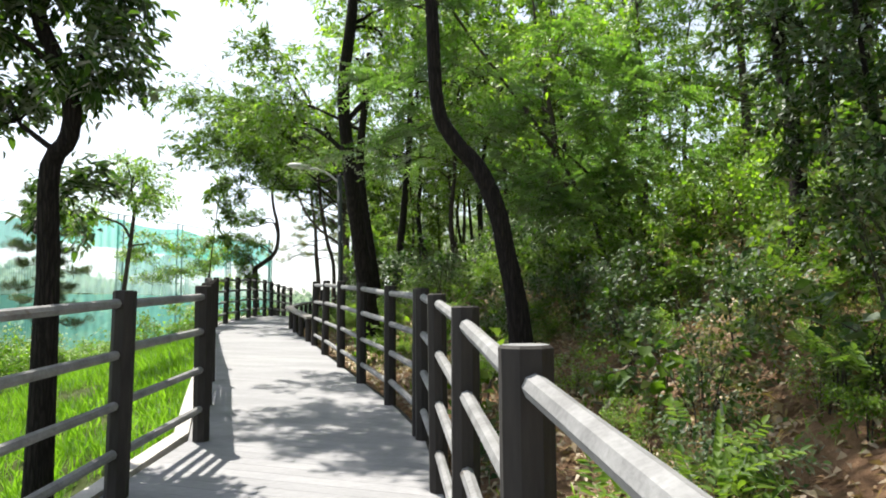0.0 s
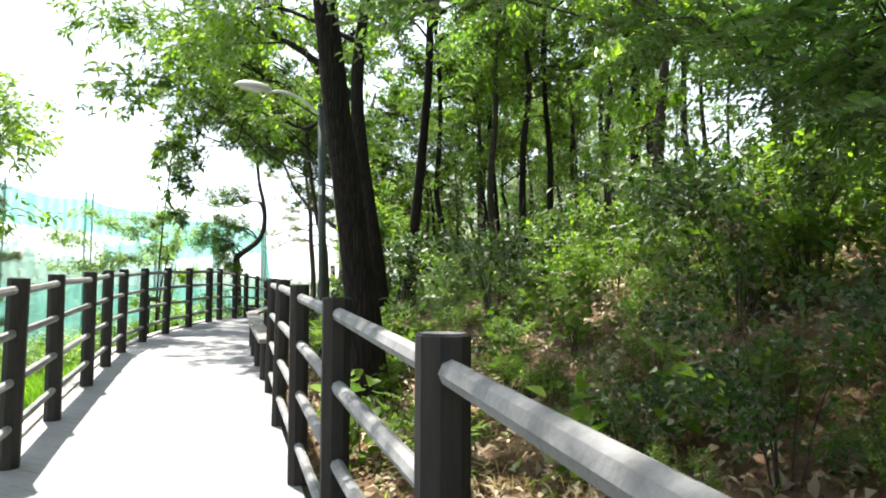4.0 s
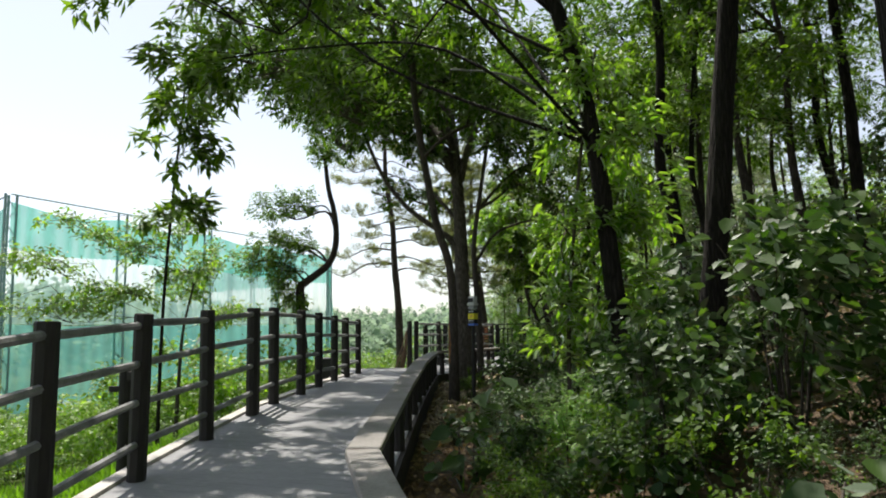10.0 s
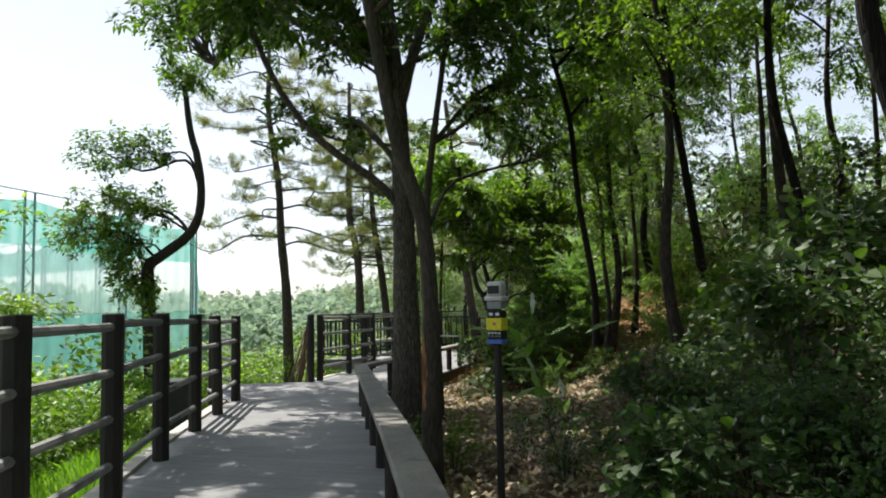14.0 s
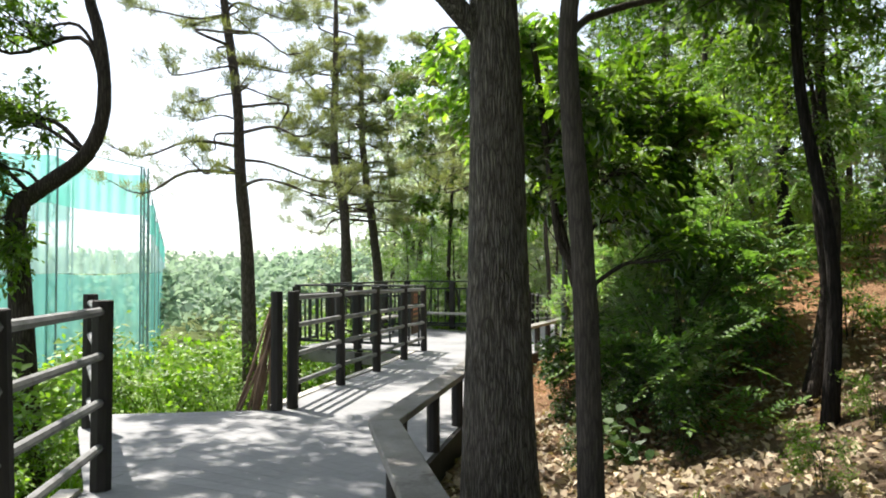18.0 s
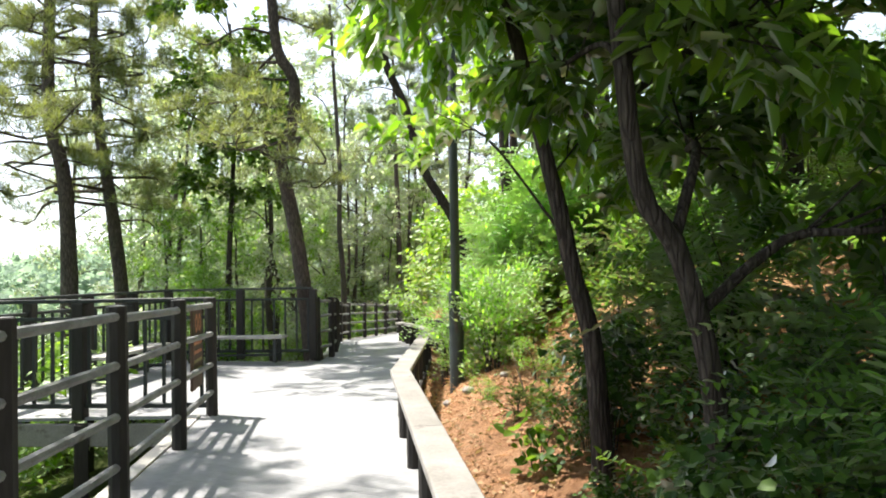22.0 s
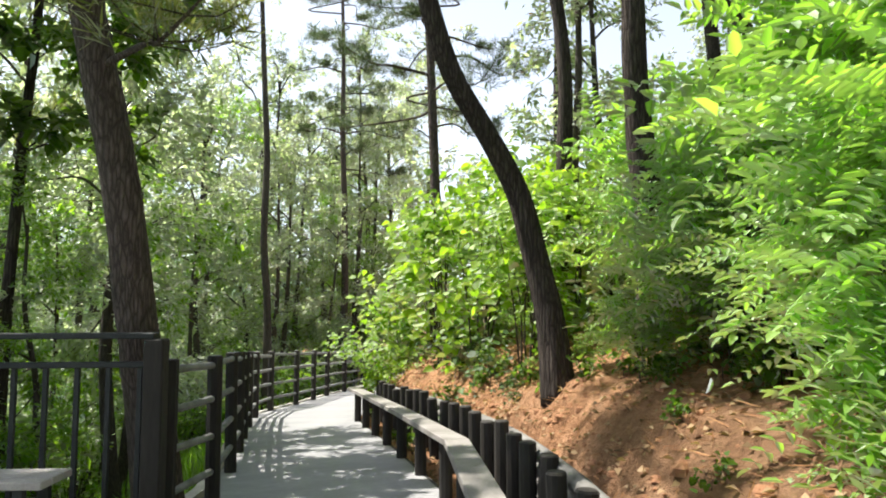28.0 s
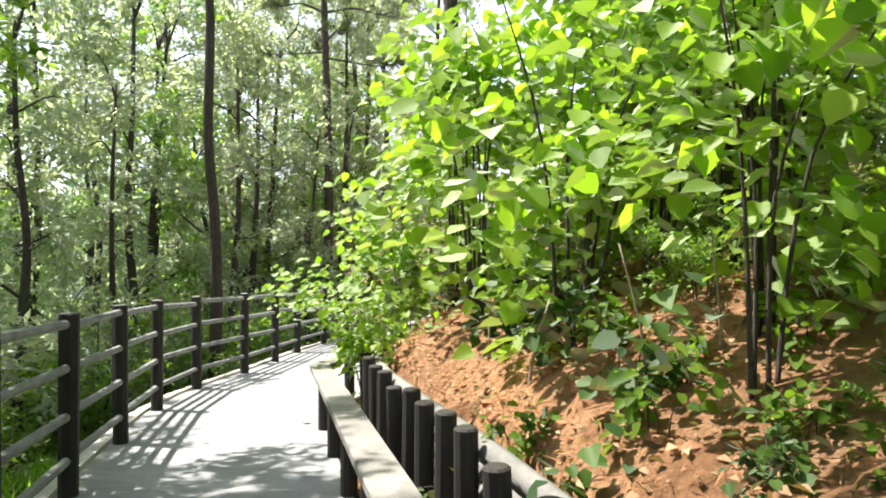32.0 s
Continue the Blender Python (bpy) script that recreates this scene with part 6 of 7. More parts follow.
# ---- lamp posts ----
def lamp_post(x, y, top, head=None, lean=(0, 0), label="", sleeve=1.15, girth=0.082):
    z0 = gz(x, y) - 0.1
    o = thing("lamp_post", (x, y, z0), label, "lamp post")
    h = top - z0
    v, f = tube([(0, 0, 0), (lean[0] * 0.5, lean[1] * 0.5, h * 0.5), (lean[0], lean[1], h)], [0.055, 0.05, 0.045], 14)
    part_mesh("pole", mesh_from("pole", v, f, M_LAMP, True), o)
    bm = cyl_bm(girth, sleeve, 20, 0.02, z0=0.0)
    part("base_sleeve", bm, M_LAMP, o)
    bm = bmesh.new()
    bmesh.ops.create_uvsphere(bm, u_segments=14, v_segments=8, radius=0.05, matrix=pose(lean[0], lean[1], h))
    part("cap", bm, M_LAMP, o, smooth=True)
    if head:
        a = Vector((lean[0], lean[1], h - 0.12))
        e = Vector(head) - Vector((x, y, z0))
        d = e - a
        m1, m2 = a + d * 0.35 + Vector((0, 0, 0.10)), a + d * 0.7 + Vector((0, 0, 0.10))
        pts = smooth_path([tuple(a), tuple(m1), tuple(m2), tuple(e)], 12)
        v, f = tube(pts, np.linspace(0.022, 0.018, len(pts)), 8)
        part_mesh("arm", mesh_from("arm", v, f, M_LAMPHEAD, True), o)
        bm = bmesh.new()
        bmesh.ops.create_uvsphere(bm, u_segments=16, v_segments=10, radius=1.0)
        for w in bm.verts:
            if w.co.z < 0:
                w.co.z *= 0.35
            w.co.x *= 1 + 0.25 * w.co.y
        ang = math.degrees(math.atan2(d.y, d.x)) - 90
        mt = Matrix.Translation(e + d.normalized() * 0.16) @ pose(0, 0, 0, 4, 0, ang) @ Matrix.Diagonal((0.105, 0.23, 0.075, 1))
        bmesh.ops.transform(bm, matrix=mt, verts=bm.verts)
        hd = part("lamp_head", bm, M_LAMPHEAD, o, "pale grey rounded lamp head", smooth=True)
        bm = bmesh.new()
        bmesh.ops.create_uvsphere(bm, u_segments=14, v_segments=8, radius=1.0, matrix=mt @ Matrix.Translation((0, 0, -0.25)) @ Matrix.Diagonal((0.75, 0.7, 0.45, 1)))
        part("lamp_glass", bm, M_GLASS, hd, "frosted lamp glass", smooth=True)
    return o


M_GLASS = surface("frosted_cover", [(0.3, (0.6, 0.6, 0.58)), (0.7, (0.7, 0.7, 0.68))], 4, 60, 0.3, 0.05, 0.001)
M_WHITE = surface("white_paint", [(0.3, (0.68, 0.69, 0.7)), (0.7, (0.8, 0.8, 0.8))], 5, 60, 0.6, 0.1, 0.002)
M_YELLOW = surface("yellow_print", [(0.3, (0.70, 0.62, 0.03)), (0.7, (0.82, 0.72, 0.05))], 5, 60, 0.6, 0.1, 0.001)
M_BLUE = surface("blue_print", [(0.3, (0.08, 0.16, 0.55)), (0.7, (0.12, 0.22, 0.65))], 5, 60, 0.6, 0.1, 0.001)
M_BLACK = surface("black_panel", [(0.3, (0.012, 0.012, 0.013)), (0.7, (0.03, 0.03, 0.03))], 5, 60, 0.5, 0.1, 0.002)
M_GREY = surface("grey_plastic", [(0.3, (0.22, 0.23, 0.23)), (0.7, (0.32, 0.33, 0.33))], 5, 60, 0.6, 0.1, 0.002)
M_OLIVE = surface("faded_olive_print", [(0.3, (0.20, 0.17, 0.07)), (0.7, (0.30, 0.26, 0.12))], 6, 60, 0.7, 0.1, 0.001)
M_RED = surface("faded_red_print", [(0.3, (0.40, 0.15, 0.08)), (0.7, (0.55, 0.24, 0.14))], 6, 60, 0.7, 0.1, 0.001)
M_SIGNWOOD = surface("brown_sign_board", [(0.3, (0.06, 0.036, 0.025)), (0.7, (0.11, 0.066, 0.046))], 6, 60, 0.7, 0.2, 0.003)
M_STICK = surface("bare_stick", [(0.3, (0.17, 0.11, 0.075)), (0.7, (0.33, 0.23, 0.16))], 6, 50, 0.85, 0.3, 0.004)
M_STONE = surface("pale_stone", [(0.3, (0.20, 0.17, 0.15)), (0.7, (0.36, 0.33, 0.30))], 9, 40, 0.9, 0.7, 0.02)
M_EDGE = surface("pale_edge_board", [(0.3, (0.42, 0.39, 0.35)), (0.7, (0.58, 0.55, 0.5))], 3, 60, 0.8, 0.3, 0.004)

lamp1 = lamp_post(-2.10, 14.62, 4.05, (-2.78, 14.13, 4.18), (-0.02, -0.33), "dark green lamp post with a pale arm over the boardwalk", sleeve=1.2, girth=0.066)
zl = gz(-2.10, 14.62) - 0.1
part("label_plate", box_bm(0.035, 0.004, 0.11, 0.001, (-0.02, -0.255 - 0.052, 3.0 - zl)), M_WHITE, lamp1, "small white label plate")
lamp_post(-0.96, 37.34, 6.4, (-1.7, 37.0, 6.5), (-0.1, -0.2), "dark lamp post rising from a reedy clump")

# ---- bench ----
def bench(x, y, turn, label, L=1.75):
    o = thing("bench", pose(x, y, deck_z(40), 0, 0, turn), label, "bench")
    for k in range(3):
        part("slat", box_bm(L, 0.115, 0.045, 0.006, (0, -0.125 + 0.125 * k, 0.43)), M_SLAT, o)
    for sx in (-L / 2 + 0.14, L / 2 - 0.14):
        for sy in (-0.14, 0.14):
            part("leg", box_bm(0.06, 0.05, 0.40, 0.005, (sx, sy, 0.205)), M_STEEL, o)
        part("crossbar", box_bm(0.05, 0.24, 0.04, 0.004, (sx, 0, 0.12)), M_STEEL, o)
    part("stretcher", box_bm(L - 0.34, 0.04, 0.04, 0.004, (0, 0, 0.12)), M_STEEL, o)
    return o


turn_p = math.degrees(math.atan2(PB2[1] - PB[1], PB2[0] - PB[0]))
bench(-2.42, 42.86, turn_p, "plain slatted bench before the far platform railing")
bench(-4.15, 41.55, math.degrees(math.atan2(PB2[1] - PA2[1], PB2[0] - PA2[0])), "plain slatted bench along the valley-side railing", 1.9)

# ---- trail sign on the platform fence ----
d_f = Vector((-3.5 + 3.97, 38.0 - 36.52)).normalized()
ang_f = math.degrees(math.atan2(d_f.y, d_f.x))
sg = thing("trail_sign", pose(-3.66, 37.5, deck_z(37.5), 0, 0, ang_f), "brown wooden notice board with faded red print on the fence", "sign")
part("board", box_bm(0.46, 0.03, 0.80, 0.006, (0, 0.055, 0.76)), M_SIGNWOOD, sg)
for k in (-0.075, 0.075):
    bm = bmesh.new()
    n = 20
    ring = [[bm.verts.new((k + r * math.cos(6.2832 * i / n), 0.037, 0.99 + 1.45 * r * math.sin(6.2832 * i / n))) for i in range(n)] for r in (0.062, 0.034)]
    for i in range(n):
        j = (i + 1) % n
        bm.faces.new((ring[0][i], ring[0][j], ring[1][j], ring[1][i]))
    part("oval_mark", bm, M_RED, sg, "faded orange oval ring")
for k, (w, m) in enumerate(((0.38, M_RED), (0.34, M_RED), (0.38, M_OLIVE), (0.30, M_OLIVE))):
    part("text_bar", box_bm(w, 0.004, 0.03, 0, (0, 0.038, 0.80 - 0.085 * k)), m, sg)

# ---- slim post carrying a small box with a yellow label ----
zp = gz(-3.505, 23.85)
bx = thing("marker_post", pose(-3.505, 23.85, zp - 0.1, 0, 0, -38), "slim dark post with a small black box and yellow label", "marker post")
hz = deck_z(23.85) - zp + 0.13
part("post", cyl_bm(0.026, hz + 0.94, 10, 0.0), M_POST, bx)
part("box", box_bm(0.115, 0.085, 0.22, 0.01, (0, 0, hz + 1.06)), M_BLACK, bx, "black box with small pale print")
part("yellow_label", box_bm(0.121, 0.091, 0.088, 0.006, (0, 0, hz + 1.072)), M_YELLOW, bx, "yellow label")
part("emblem", box_bm(0.026, 0.004, 0.02, 0.001, (0.004, -0.047, hz + 1.075)), M_RED, bx, "small red emblem")
for k in range(4):
    part("text_bar", box_bm(0.018, 0.004, 0.009, 0, (-0.039 + 0.026 * k, -0.0435, hz + 1.012)), M_WHITE, bx)
    part("text_bar", box_bm(0.018, 0.004, 0.008, 0, (-0.039 + 0.026 * k, -0.0435, hz + 0.992)), M_GREY, bx)
for k in range(2):
    part("picture_square", box_bm(0.026, 0.004, 0.02, 0, (-0.022 + 0.05 * k, -0.0435, hz + 1.14)), M_WHITE, bx)
part("blue_strip", box_bm(0.121, 0.091, 0.03, 0.004, (0, 0, hz + 0.955)), M_BLUE, bx, "blue foot strip")
part("neck", box_bm(0.108, 0.08, 0.05, 0.004, (0, 0, hz + 1.20)), M_GREY, bx)
part("ledge", box_bm(0.14, 0.105, 0.032, 0.008, (0, 0, hz + 1.245)), M_LAMPHEAD, bx, "pale grey ledge")
part("cap", box_bm(0.112, 0.085, 0.10, 0.012, (0, 0, hz + 1.311)), M_LAMPHEAD, bx, "pale grey cap")
part("window", box_bm(0.09, 0.006, 0.055, 0.002, (0, -0.043, hz + 1.305)), M_BLACK, bx, "dark window")

# ---- bundle of sticks leaning at the gap, and a black crate outside the fence ----
rs = np.random.default_rng(3)
st = thing("stick_bundle", (-5.68, 32.42, deck_z(32.4)), "bundle of bare brown sticks leaning against the fence post", "stick bundle")
for k in range(11):
    a = (rs.uniform(-0.42, 0.0), rs.uniform(-0.05, 0.12), -0.25)
    b = (rs.uniform(-0.02, 0.08), rs.uniform(-0.08, 0.08), rs.uniform(0.75, 1.1))
    v, f = tube(smooth_path([a, ((a[0] + b[0]) / 2 + rs.normal(0, 0.015), (a[1] + b[1]) / 2, (a[2] + b[2]) / 2), b], 6), np.full(7, rs.uniform(0.012, 0.02)), 6)
    part_mesh("stick", mesh_from("stick", v, f, M_STICK, True), st)
zb = gz(-6.95, 29.0)
cr = thing("crate", pose(-6.95, 29.0, zb, 0, 0, 12), "black plastic crate outside the fence", "crate")
hb2 = deck_z(29) - zb
part("body", box_bm(0.42, 0.4, hb2 + 0.42, 0.02, (0, 0, (hb2 + 0.42) / 2 - 0.05)), M_BLACK, cr)
part("rim", box_bm(0.46, 0.44, 0.05, 0.012, (0, 0, hb2 + 0.36)), M_BLACK, cr)

# ---- old post with stub rails outside the valley fence ----
zs = gz(-6.95, 20.7)
stub = thing("old_post", pose(-6.95, 20.7, zs - 0.1, 0, 0, -8), "dark old timber post with two short rail stubs", "post")
hs2 = 1.72 - zs + 0.1
part("post", cyl_bm(0.058, hs2, 12, 0.008), M_POST, stub)
part("rail_stub", box_bm(0.22, 0.035, 0.095, 0.006, (0.16, -0.03, hs2 - 0.09)), M_POST, stub)
part("rail_stub", box_bm(0.12, 0.035, 0.06, 0.006, (-0.1, -0.03, hs2 - 0.22)), M_POST, stub)

# ---- white site hut beyond the net ----
zh = gz(-24.6, 50.5)
hut = thing("site_hut", pose(-24.6, 50.5, zh - 0.05, 0, 0, 24), "low white metal site hut seen through the net", "hut")
part("wall", box_bm(4.6, 2.3, 2.1, 0.02, (0, 0, 1.05)), M_WHITE, hut)
part("roof", box_bm(4.8, 2.5, 0.12, 0.02, (0, 0, 2.17)), M_GREY, hut)
for k in (-1.2, 0.75):
    w = part("window", box_bm(0.62, 0.05, 0.5, 0.01, (k, -1.16, 1.25)), M_LAMPHEAD, hut)
    part("pane", box_bm(0.5, 0.02, 0.38, 0.004, (k, -1.19, 1.25)), M_BLACK, w, "dark window pane")
part("door", box_bm(0.8, 0.05, 1.8, 0.01, (1.75, -1.16, 0.93)), M_GREY, hut)

# ---- stones by the second lamp ----
for k, (x, y, r) in enumerate(((-1.25, 37.0, 0.06), (-1.15, 36.72, 0.07), (-0.85, 36.5, 0.05))):
    bm = bmesh.new()
    bmesh.ops.create_icosphere(bm, subdivisions=2, radius=r)
    for w in bm.verts:
        w.co *= 1 + 0.18 * noise.noise(w.co * 9 + Vector((k, 0, 0)))
        w.co.z *= 0.6
    me = bpy.data.meshes.new("stone")
    bm.to_mesh(me)
    bm.free()
    me.materials.append(M_STONE)
    tagged(part_mesh("stone", me, at=pose(x, y, gz(x, y) + r * 0.25, 0, 0, 40 * k)), "pale rough stone lying on the red soil", "stone", "stones on the bank")

# ---- practice-ground net in the valley ----
def net_mat(name, col, alpha):
    m, nt, out = node_mat(name)
    d = nt.nodes.new("ShaderNodeBsdfDiffuse")
    t = nt.nodes.new("ShaderNodeBsdfTranslucent")
    n = noise_node(nt, 0.6, 4)
    c = ramp(nt, n, [(0.3, tuple(v * 0.85 for v in col)), (0.7, tuple(min(1, v * 1.12) for v in col))])
    nt.links.new(c, d.inputs["Color"])
    nt.links.new(c, t.inputs["Color"])
    s = nt.nodes.new("ShaderNodeMixShader")
    nt.links.new(d.outputs[0], s.inputs[1])
    nt.links.new(t.outputs[0], s.inputs[2])
    tr = nt.nodes.new("ShaderNodeBsdfTransparent")
    s2 = nt.nodes.new("ShaderNodeMixShader")
    fold = nt.nodes.new("ShaderNodeTexWave")
    fold.inputs["Scale"].default_value, fold.inputs["Distortion"].default_value = 1.2, 0.6
    tc = nt.nodes.new("ShaderNodeTexCoord")
    nt.links.new(tc.outputs["Object"], fold.inputs["Vector"])
    mr = nt.nodes.new("ShaderNodeMapRange")
    mr.inputs[3].default_value, mr.inputs[4].default_value = alpha - 0.09, alpha + 0.07
    nt.links.new(fold.outputs["Fac"], mr.inputs[0])
    nt.links.new(mr.outputs[0], s2.inputs[0])
    nt.links.new(tr.outputs[0], s2.inputs[1])
    nt.links.new(s.outputs[0], s2.inputs[2])
    nt.links.new(s2.outputs[0], out.inputs[0])
    return m


M_NETTOP = net_mat("teal_net_dense", (0.22, 0.70, 0.58), 0.84)
M_NETMID = net_mat("pale_net", (0.55, 0.82, 0.78), 0.42)
M_NETLOW = net_mat("teal_screen", (0.24, 0.62, 0.56), 0.6)
M_NETPOLE = surface("painted_mast", [(0.3, (0.22, 0.34, 0.33)), (0.7, (0.32, 0.44, 0.42))], 4, 40, 0.6, 0.1, 0.002)


def net_side(a, b, tops, label, n=5):
    """One side of the netted enclosure: lattice masts, cable, dense top strip, thin net, low screen."""
    zg = -3.6
    o = thing("net_screen", (a[0], a[1], zg), label, "net screen")
    A, B = Vector(a), Vector(b)
    d = (B - A).normalized()
    for i in range(n):
        f = i / (n - 1)
        c = A.lerp(B, f) - A
        zt = tops[0] + (tops[1] - tops[0]) * f - zg
        t_all = []
        for off in (-0.22, 0.22):
            t_all.append(tube([(c.x + d.x * off, c.y + d.y * off, 0), (c.x + d.x * off, c.y + d.y * off, zt)], [0.05, 0.05], 6))
        k = 0
        z = 0.4
        while z < zt - 0.5:
            p, q = (-0.22, 0.22) if k % 2 else (0.22, -0.22)
            t_all.append(tube([(c.x + d.x * p, c.y + d.y * p, z), (c.x + d.x * q, c.y + d.y * q, z + 0.5)], [0.02, 0.02], 4))
            z += 0.5
            k += 1
        v, f2 = join_tubes(t_all)
        part_mesh("mast", mesh_from("mast", v, f2, M_NETPOLE), o)

    def sheet(name, top, bottom, mat, sag):
        V, F = [], []
        m = 8 * (n - 1)
        for i in range(m + 1):
            f = i / m
            c = A.lerp(B, f) - A
            s = sag * math.sin(math.pi * ((f * (n - 1)) % 1.0))
            wv = 0.12 * math.sin(f * 37)
            zt = tops[0] + (tops[1] - tops[0]) * f
            V += [(c.x + d.y * wv, c.y - d.x * wv, top(zt) - s - zg), (c.x + d.y * wv, c.y - d.x * wv, bottom(zt) - s * 0.4 - zg)]
            if i:
                F.append((2 * i - 2, 2 * i - 1, 2 * i + 1, 2 * i))
        part_mesh(name, mesh_from(name, V, F, mat, True), o)

    sheet("top_net", lambda z: z - 0.3, lambda z: z - 2.1, M_NETTOP, 0.25)
    sheet("thin_net", lambda z: z - 2.1, lambda z: 2.4, M_NETMID, 0.1)
    v, f = tube([(0, 0, tops[0] - zg), (*(B - A), tops[1] - zg)], [0.03, 0.03], 5)
    part_mesh("cable", mesh_from("cable", v, f, M_NETPOLE), o)
    sheet("low_screen", lambda z: min(z, 2.4), lambda z: zg, M_NETLOW, 0.1)
    return o


net_side((-22, 39), (-14, 57), (7.4, 7.0), "teal golf-range net on lattice masts in the valley", 5)
net_side((-22.4, 39.3), (-46, 58), (7.4, 7.2), "side of the teal netted enclosure running back", 5)
net_side((-14.2, 57.6), (-27.5, 112), (7.0, 5.4), "long side of the teal netted enclosure running away", 11)
net_side((-19, 62), (-34, 74), (7.2, 7.2), "far side of the teal netted enclosure", 7)

# ---- distant woods and hills ----
def distant_woods():
    rng = np.random.default_rng(77)
    n = 2300
    az = np.radians(rng.uniform(-95, 30, n))
    R = 64 + 170 * rng.random(n) ** 1.2
    cx, cy = R * np.sin(az) - 5, R * np.cos(az) + 25
    h = 2.5 + 2.0 * np.sin(az * 7) + rng.uniform(0, 3.5, n) + (R - 90) * 0.04
    per = 60
    m = n * per
    P = np.repeat(np.stack([cx, cy, -3.5 + 0 * cx], -1), per, 0)
    up_f = rng.uniform(0.1, 1, m) ** 0.7
    P[:, 2] += up_f * np.repeat(h + 3.5, per)
    P[:, :2] += rng.standard_normal((m, 2)) * (2.4 * (1.15 - up_f))[:, None]
    D = rng.standard_normal((m, 3))
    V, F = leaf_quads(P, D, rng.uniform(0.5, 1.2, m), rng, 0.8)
    return tagged(part_mesh("distant_woods", mesh_from("distant_woods", V, F, M_LEAF_FAR)), "far green woods across the valley, haze tinted into their leaves", "woods", kind="stuff")


# Haze is put into this leaf colour: paler and bluer than near leaves.
M_LEAF_FAR = leaf_mat("haze_tinted_leaf", (0.22, 0.30, 0.23), (0.34, 0.42, 0.35), 0.4, 0.05, (1.3, 1.4, 1.15))
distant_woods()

# ---- grass and fallen leaves ----
def grass(name, label, n, y0, y1, near, far, side, seed, size=0.3):
    rng = np.random.default_rng(seed)
    y = rng.uniform(y0, y1, n)
    d = near + (far - near) * rng.uniform(0, 1, n) ** 1.4
    x = at_y(RIGHT, y) + d if side > 0 else at_y(LEFT, y) - d
    keep = (np.sin(x * 1.7 + 1.3 * np.sin(y)) * np.sin(y * 1.3 + x) > -0.55) & ~((x > -7.6) & (x < -1) & (y > 29.4) & (y < 44.5))
    x, y = x[keep], y[keep]
    m = 6
    P = np.repeat(np.stack([x, y, ground_z(x, y) - 0.02], -1), m, 0)
    P[:, :2] += rng.standard_normal((len(P), 2)) * 0.05
    D = rng.standard_normal((len(P), 3)) * 0.35 + np.array([0, 0, 1.0])
    V, F = leaf_quads(P, D, size * rng.uniform(0.5, 1.4, len(P)), rng, 0.07, 0.1, 0.15)
    return tagged(part_mesh(name, mesh_from(name, V, F, M_GRASS)), label, "grass", kind="stuff")


grass("valley_grass", "bright green grass below the valley-side fence", 9000, -3, 31, 0.12, 5.0, -1, 81)
grass("valley_grass", "bright green grass below the curving fence", 4500, 31, 60, 0.12, 4.0, -1, 82)
def straw():
    rng = np.random.default_rng(84)
    n = 2600
    y = rng.uniform(-1, 11, n)
    x = at_y(RIGHT, y) + rng.uniform(0.8, 6, n)
    keep = np.sin(x * 1.9 + 2 * np.sin(y * 0.9)) * np.sin(y * 1.5 + x) > 0.15
    x, y = x[keep], y[keep]
    P = np.repeat(np.stack([x, y, ground_z(x, y)], -1), 7, 0)
    P[:, :2] += rng.standard_normal((len(P), 2)) * 0.07
    D = rng.standard_normal((len(P), 3)) * np.array([0.8, 0.8, 0.3]) + np.array([0, 0, 0.45])
    V, F = leaf_quads(P, D, rng.uniform(0.1, 0.26, len(P)), rng, 0.06, 0.1, 0.3)
    return tagged(part_mesh("dry_grass", mesh_from("dry_grass", V, F, M_STRAW)), "straw-coloured dry grass on the hillside", "dry grass", kind="stuff")


straw()
grass("bank_grass", "sparse grass on the shaded bank", 900, 0, 36, 0.4, 6.0, 1, 83, 0.14)


def litter():
    rng = np.random.default_rng(91)
    n = 46000
    y = np.where(rng.random(n) < 0.6, rng.uniform(-3, 34, n), rng.uniform(34, 56, n))
    d = 0.12 + 10 * rng.uniform(0, 1, n) ** 1.6
    x = at_y(RIGHT, y) + d
    P = np.stack([x, y, ground_z(x, y) + 0.015], -1)
    D = rng.standard_normal((n, 3)) * np.array([1, 1, 0.25])
    V, F = leaf_quads(P, D, rng.uniform(0.03, 0.075, n), rng, 0.55, 0.8)
    return tagged(part_mesh("leaf_litter", mesh_from("leaf_litter", V, F, M_DEADLEAF)), "brown fallen leaves scattered over the bank", "leaf litter", kind="stuff")


litter()


def oak_litter():
    rng = np.random.default_rng(93)
    n = 15000
    y = rng.uniform(21, 32.5, n)
    x = at_y(RIGHT, y) + 0.15 + 6.5 * rng.uniform(0, 1, n) ** 1.3
    P = np.stack([x, y, ground_z(x, y) + rng.uniform(0.008, 0.03, n)], -1)
    D = rng.standard_normal((n, 3)) * np.array([1, 1, 0.28])
    V, F = leaf_quads(P, D, rng.uniform(0.05, 0.12, n), rng, 0.5, 1.0)
    return tagged(part_mesh("oak_leaf_litter", mesh_from("oak_leaf_litter", V, F, M_OAKLITTER)), "thick carpet of dry grey-brown oak leaves", "leaf litter", kind="stuff")


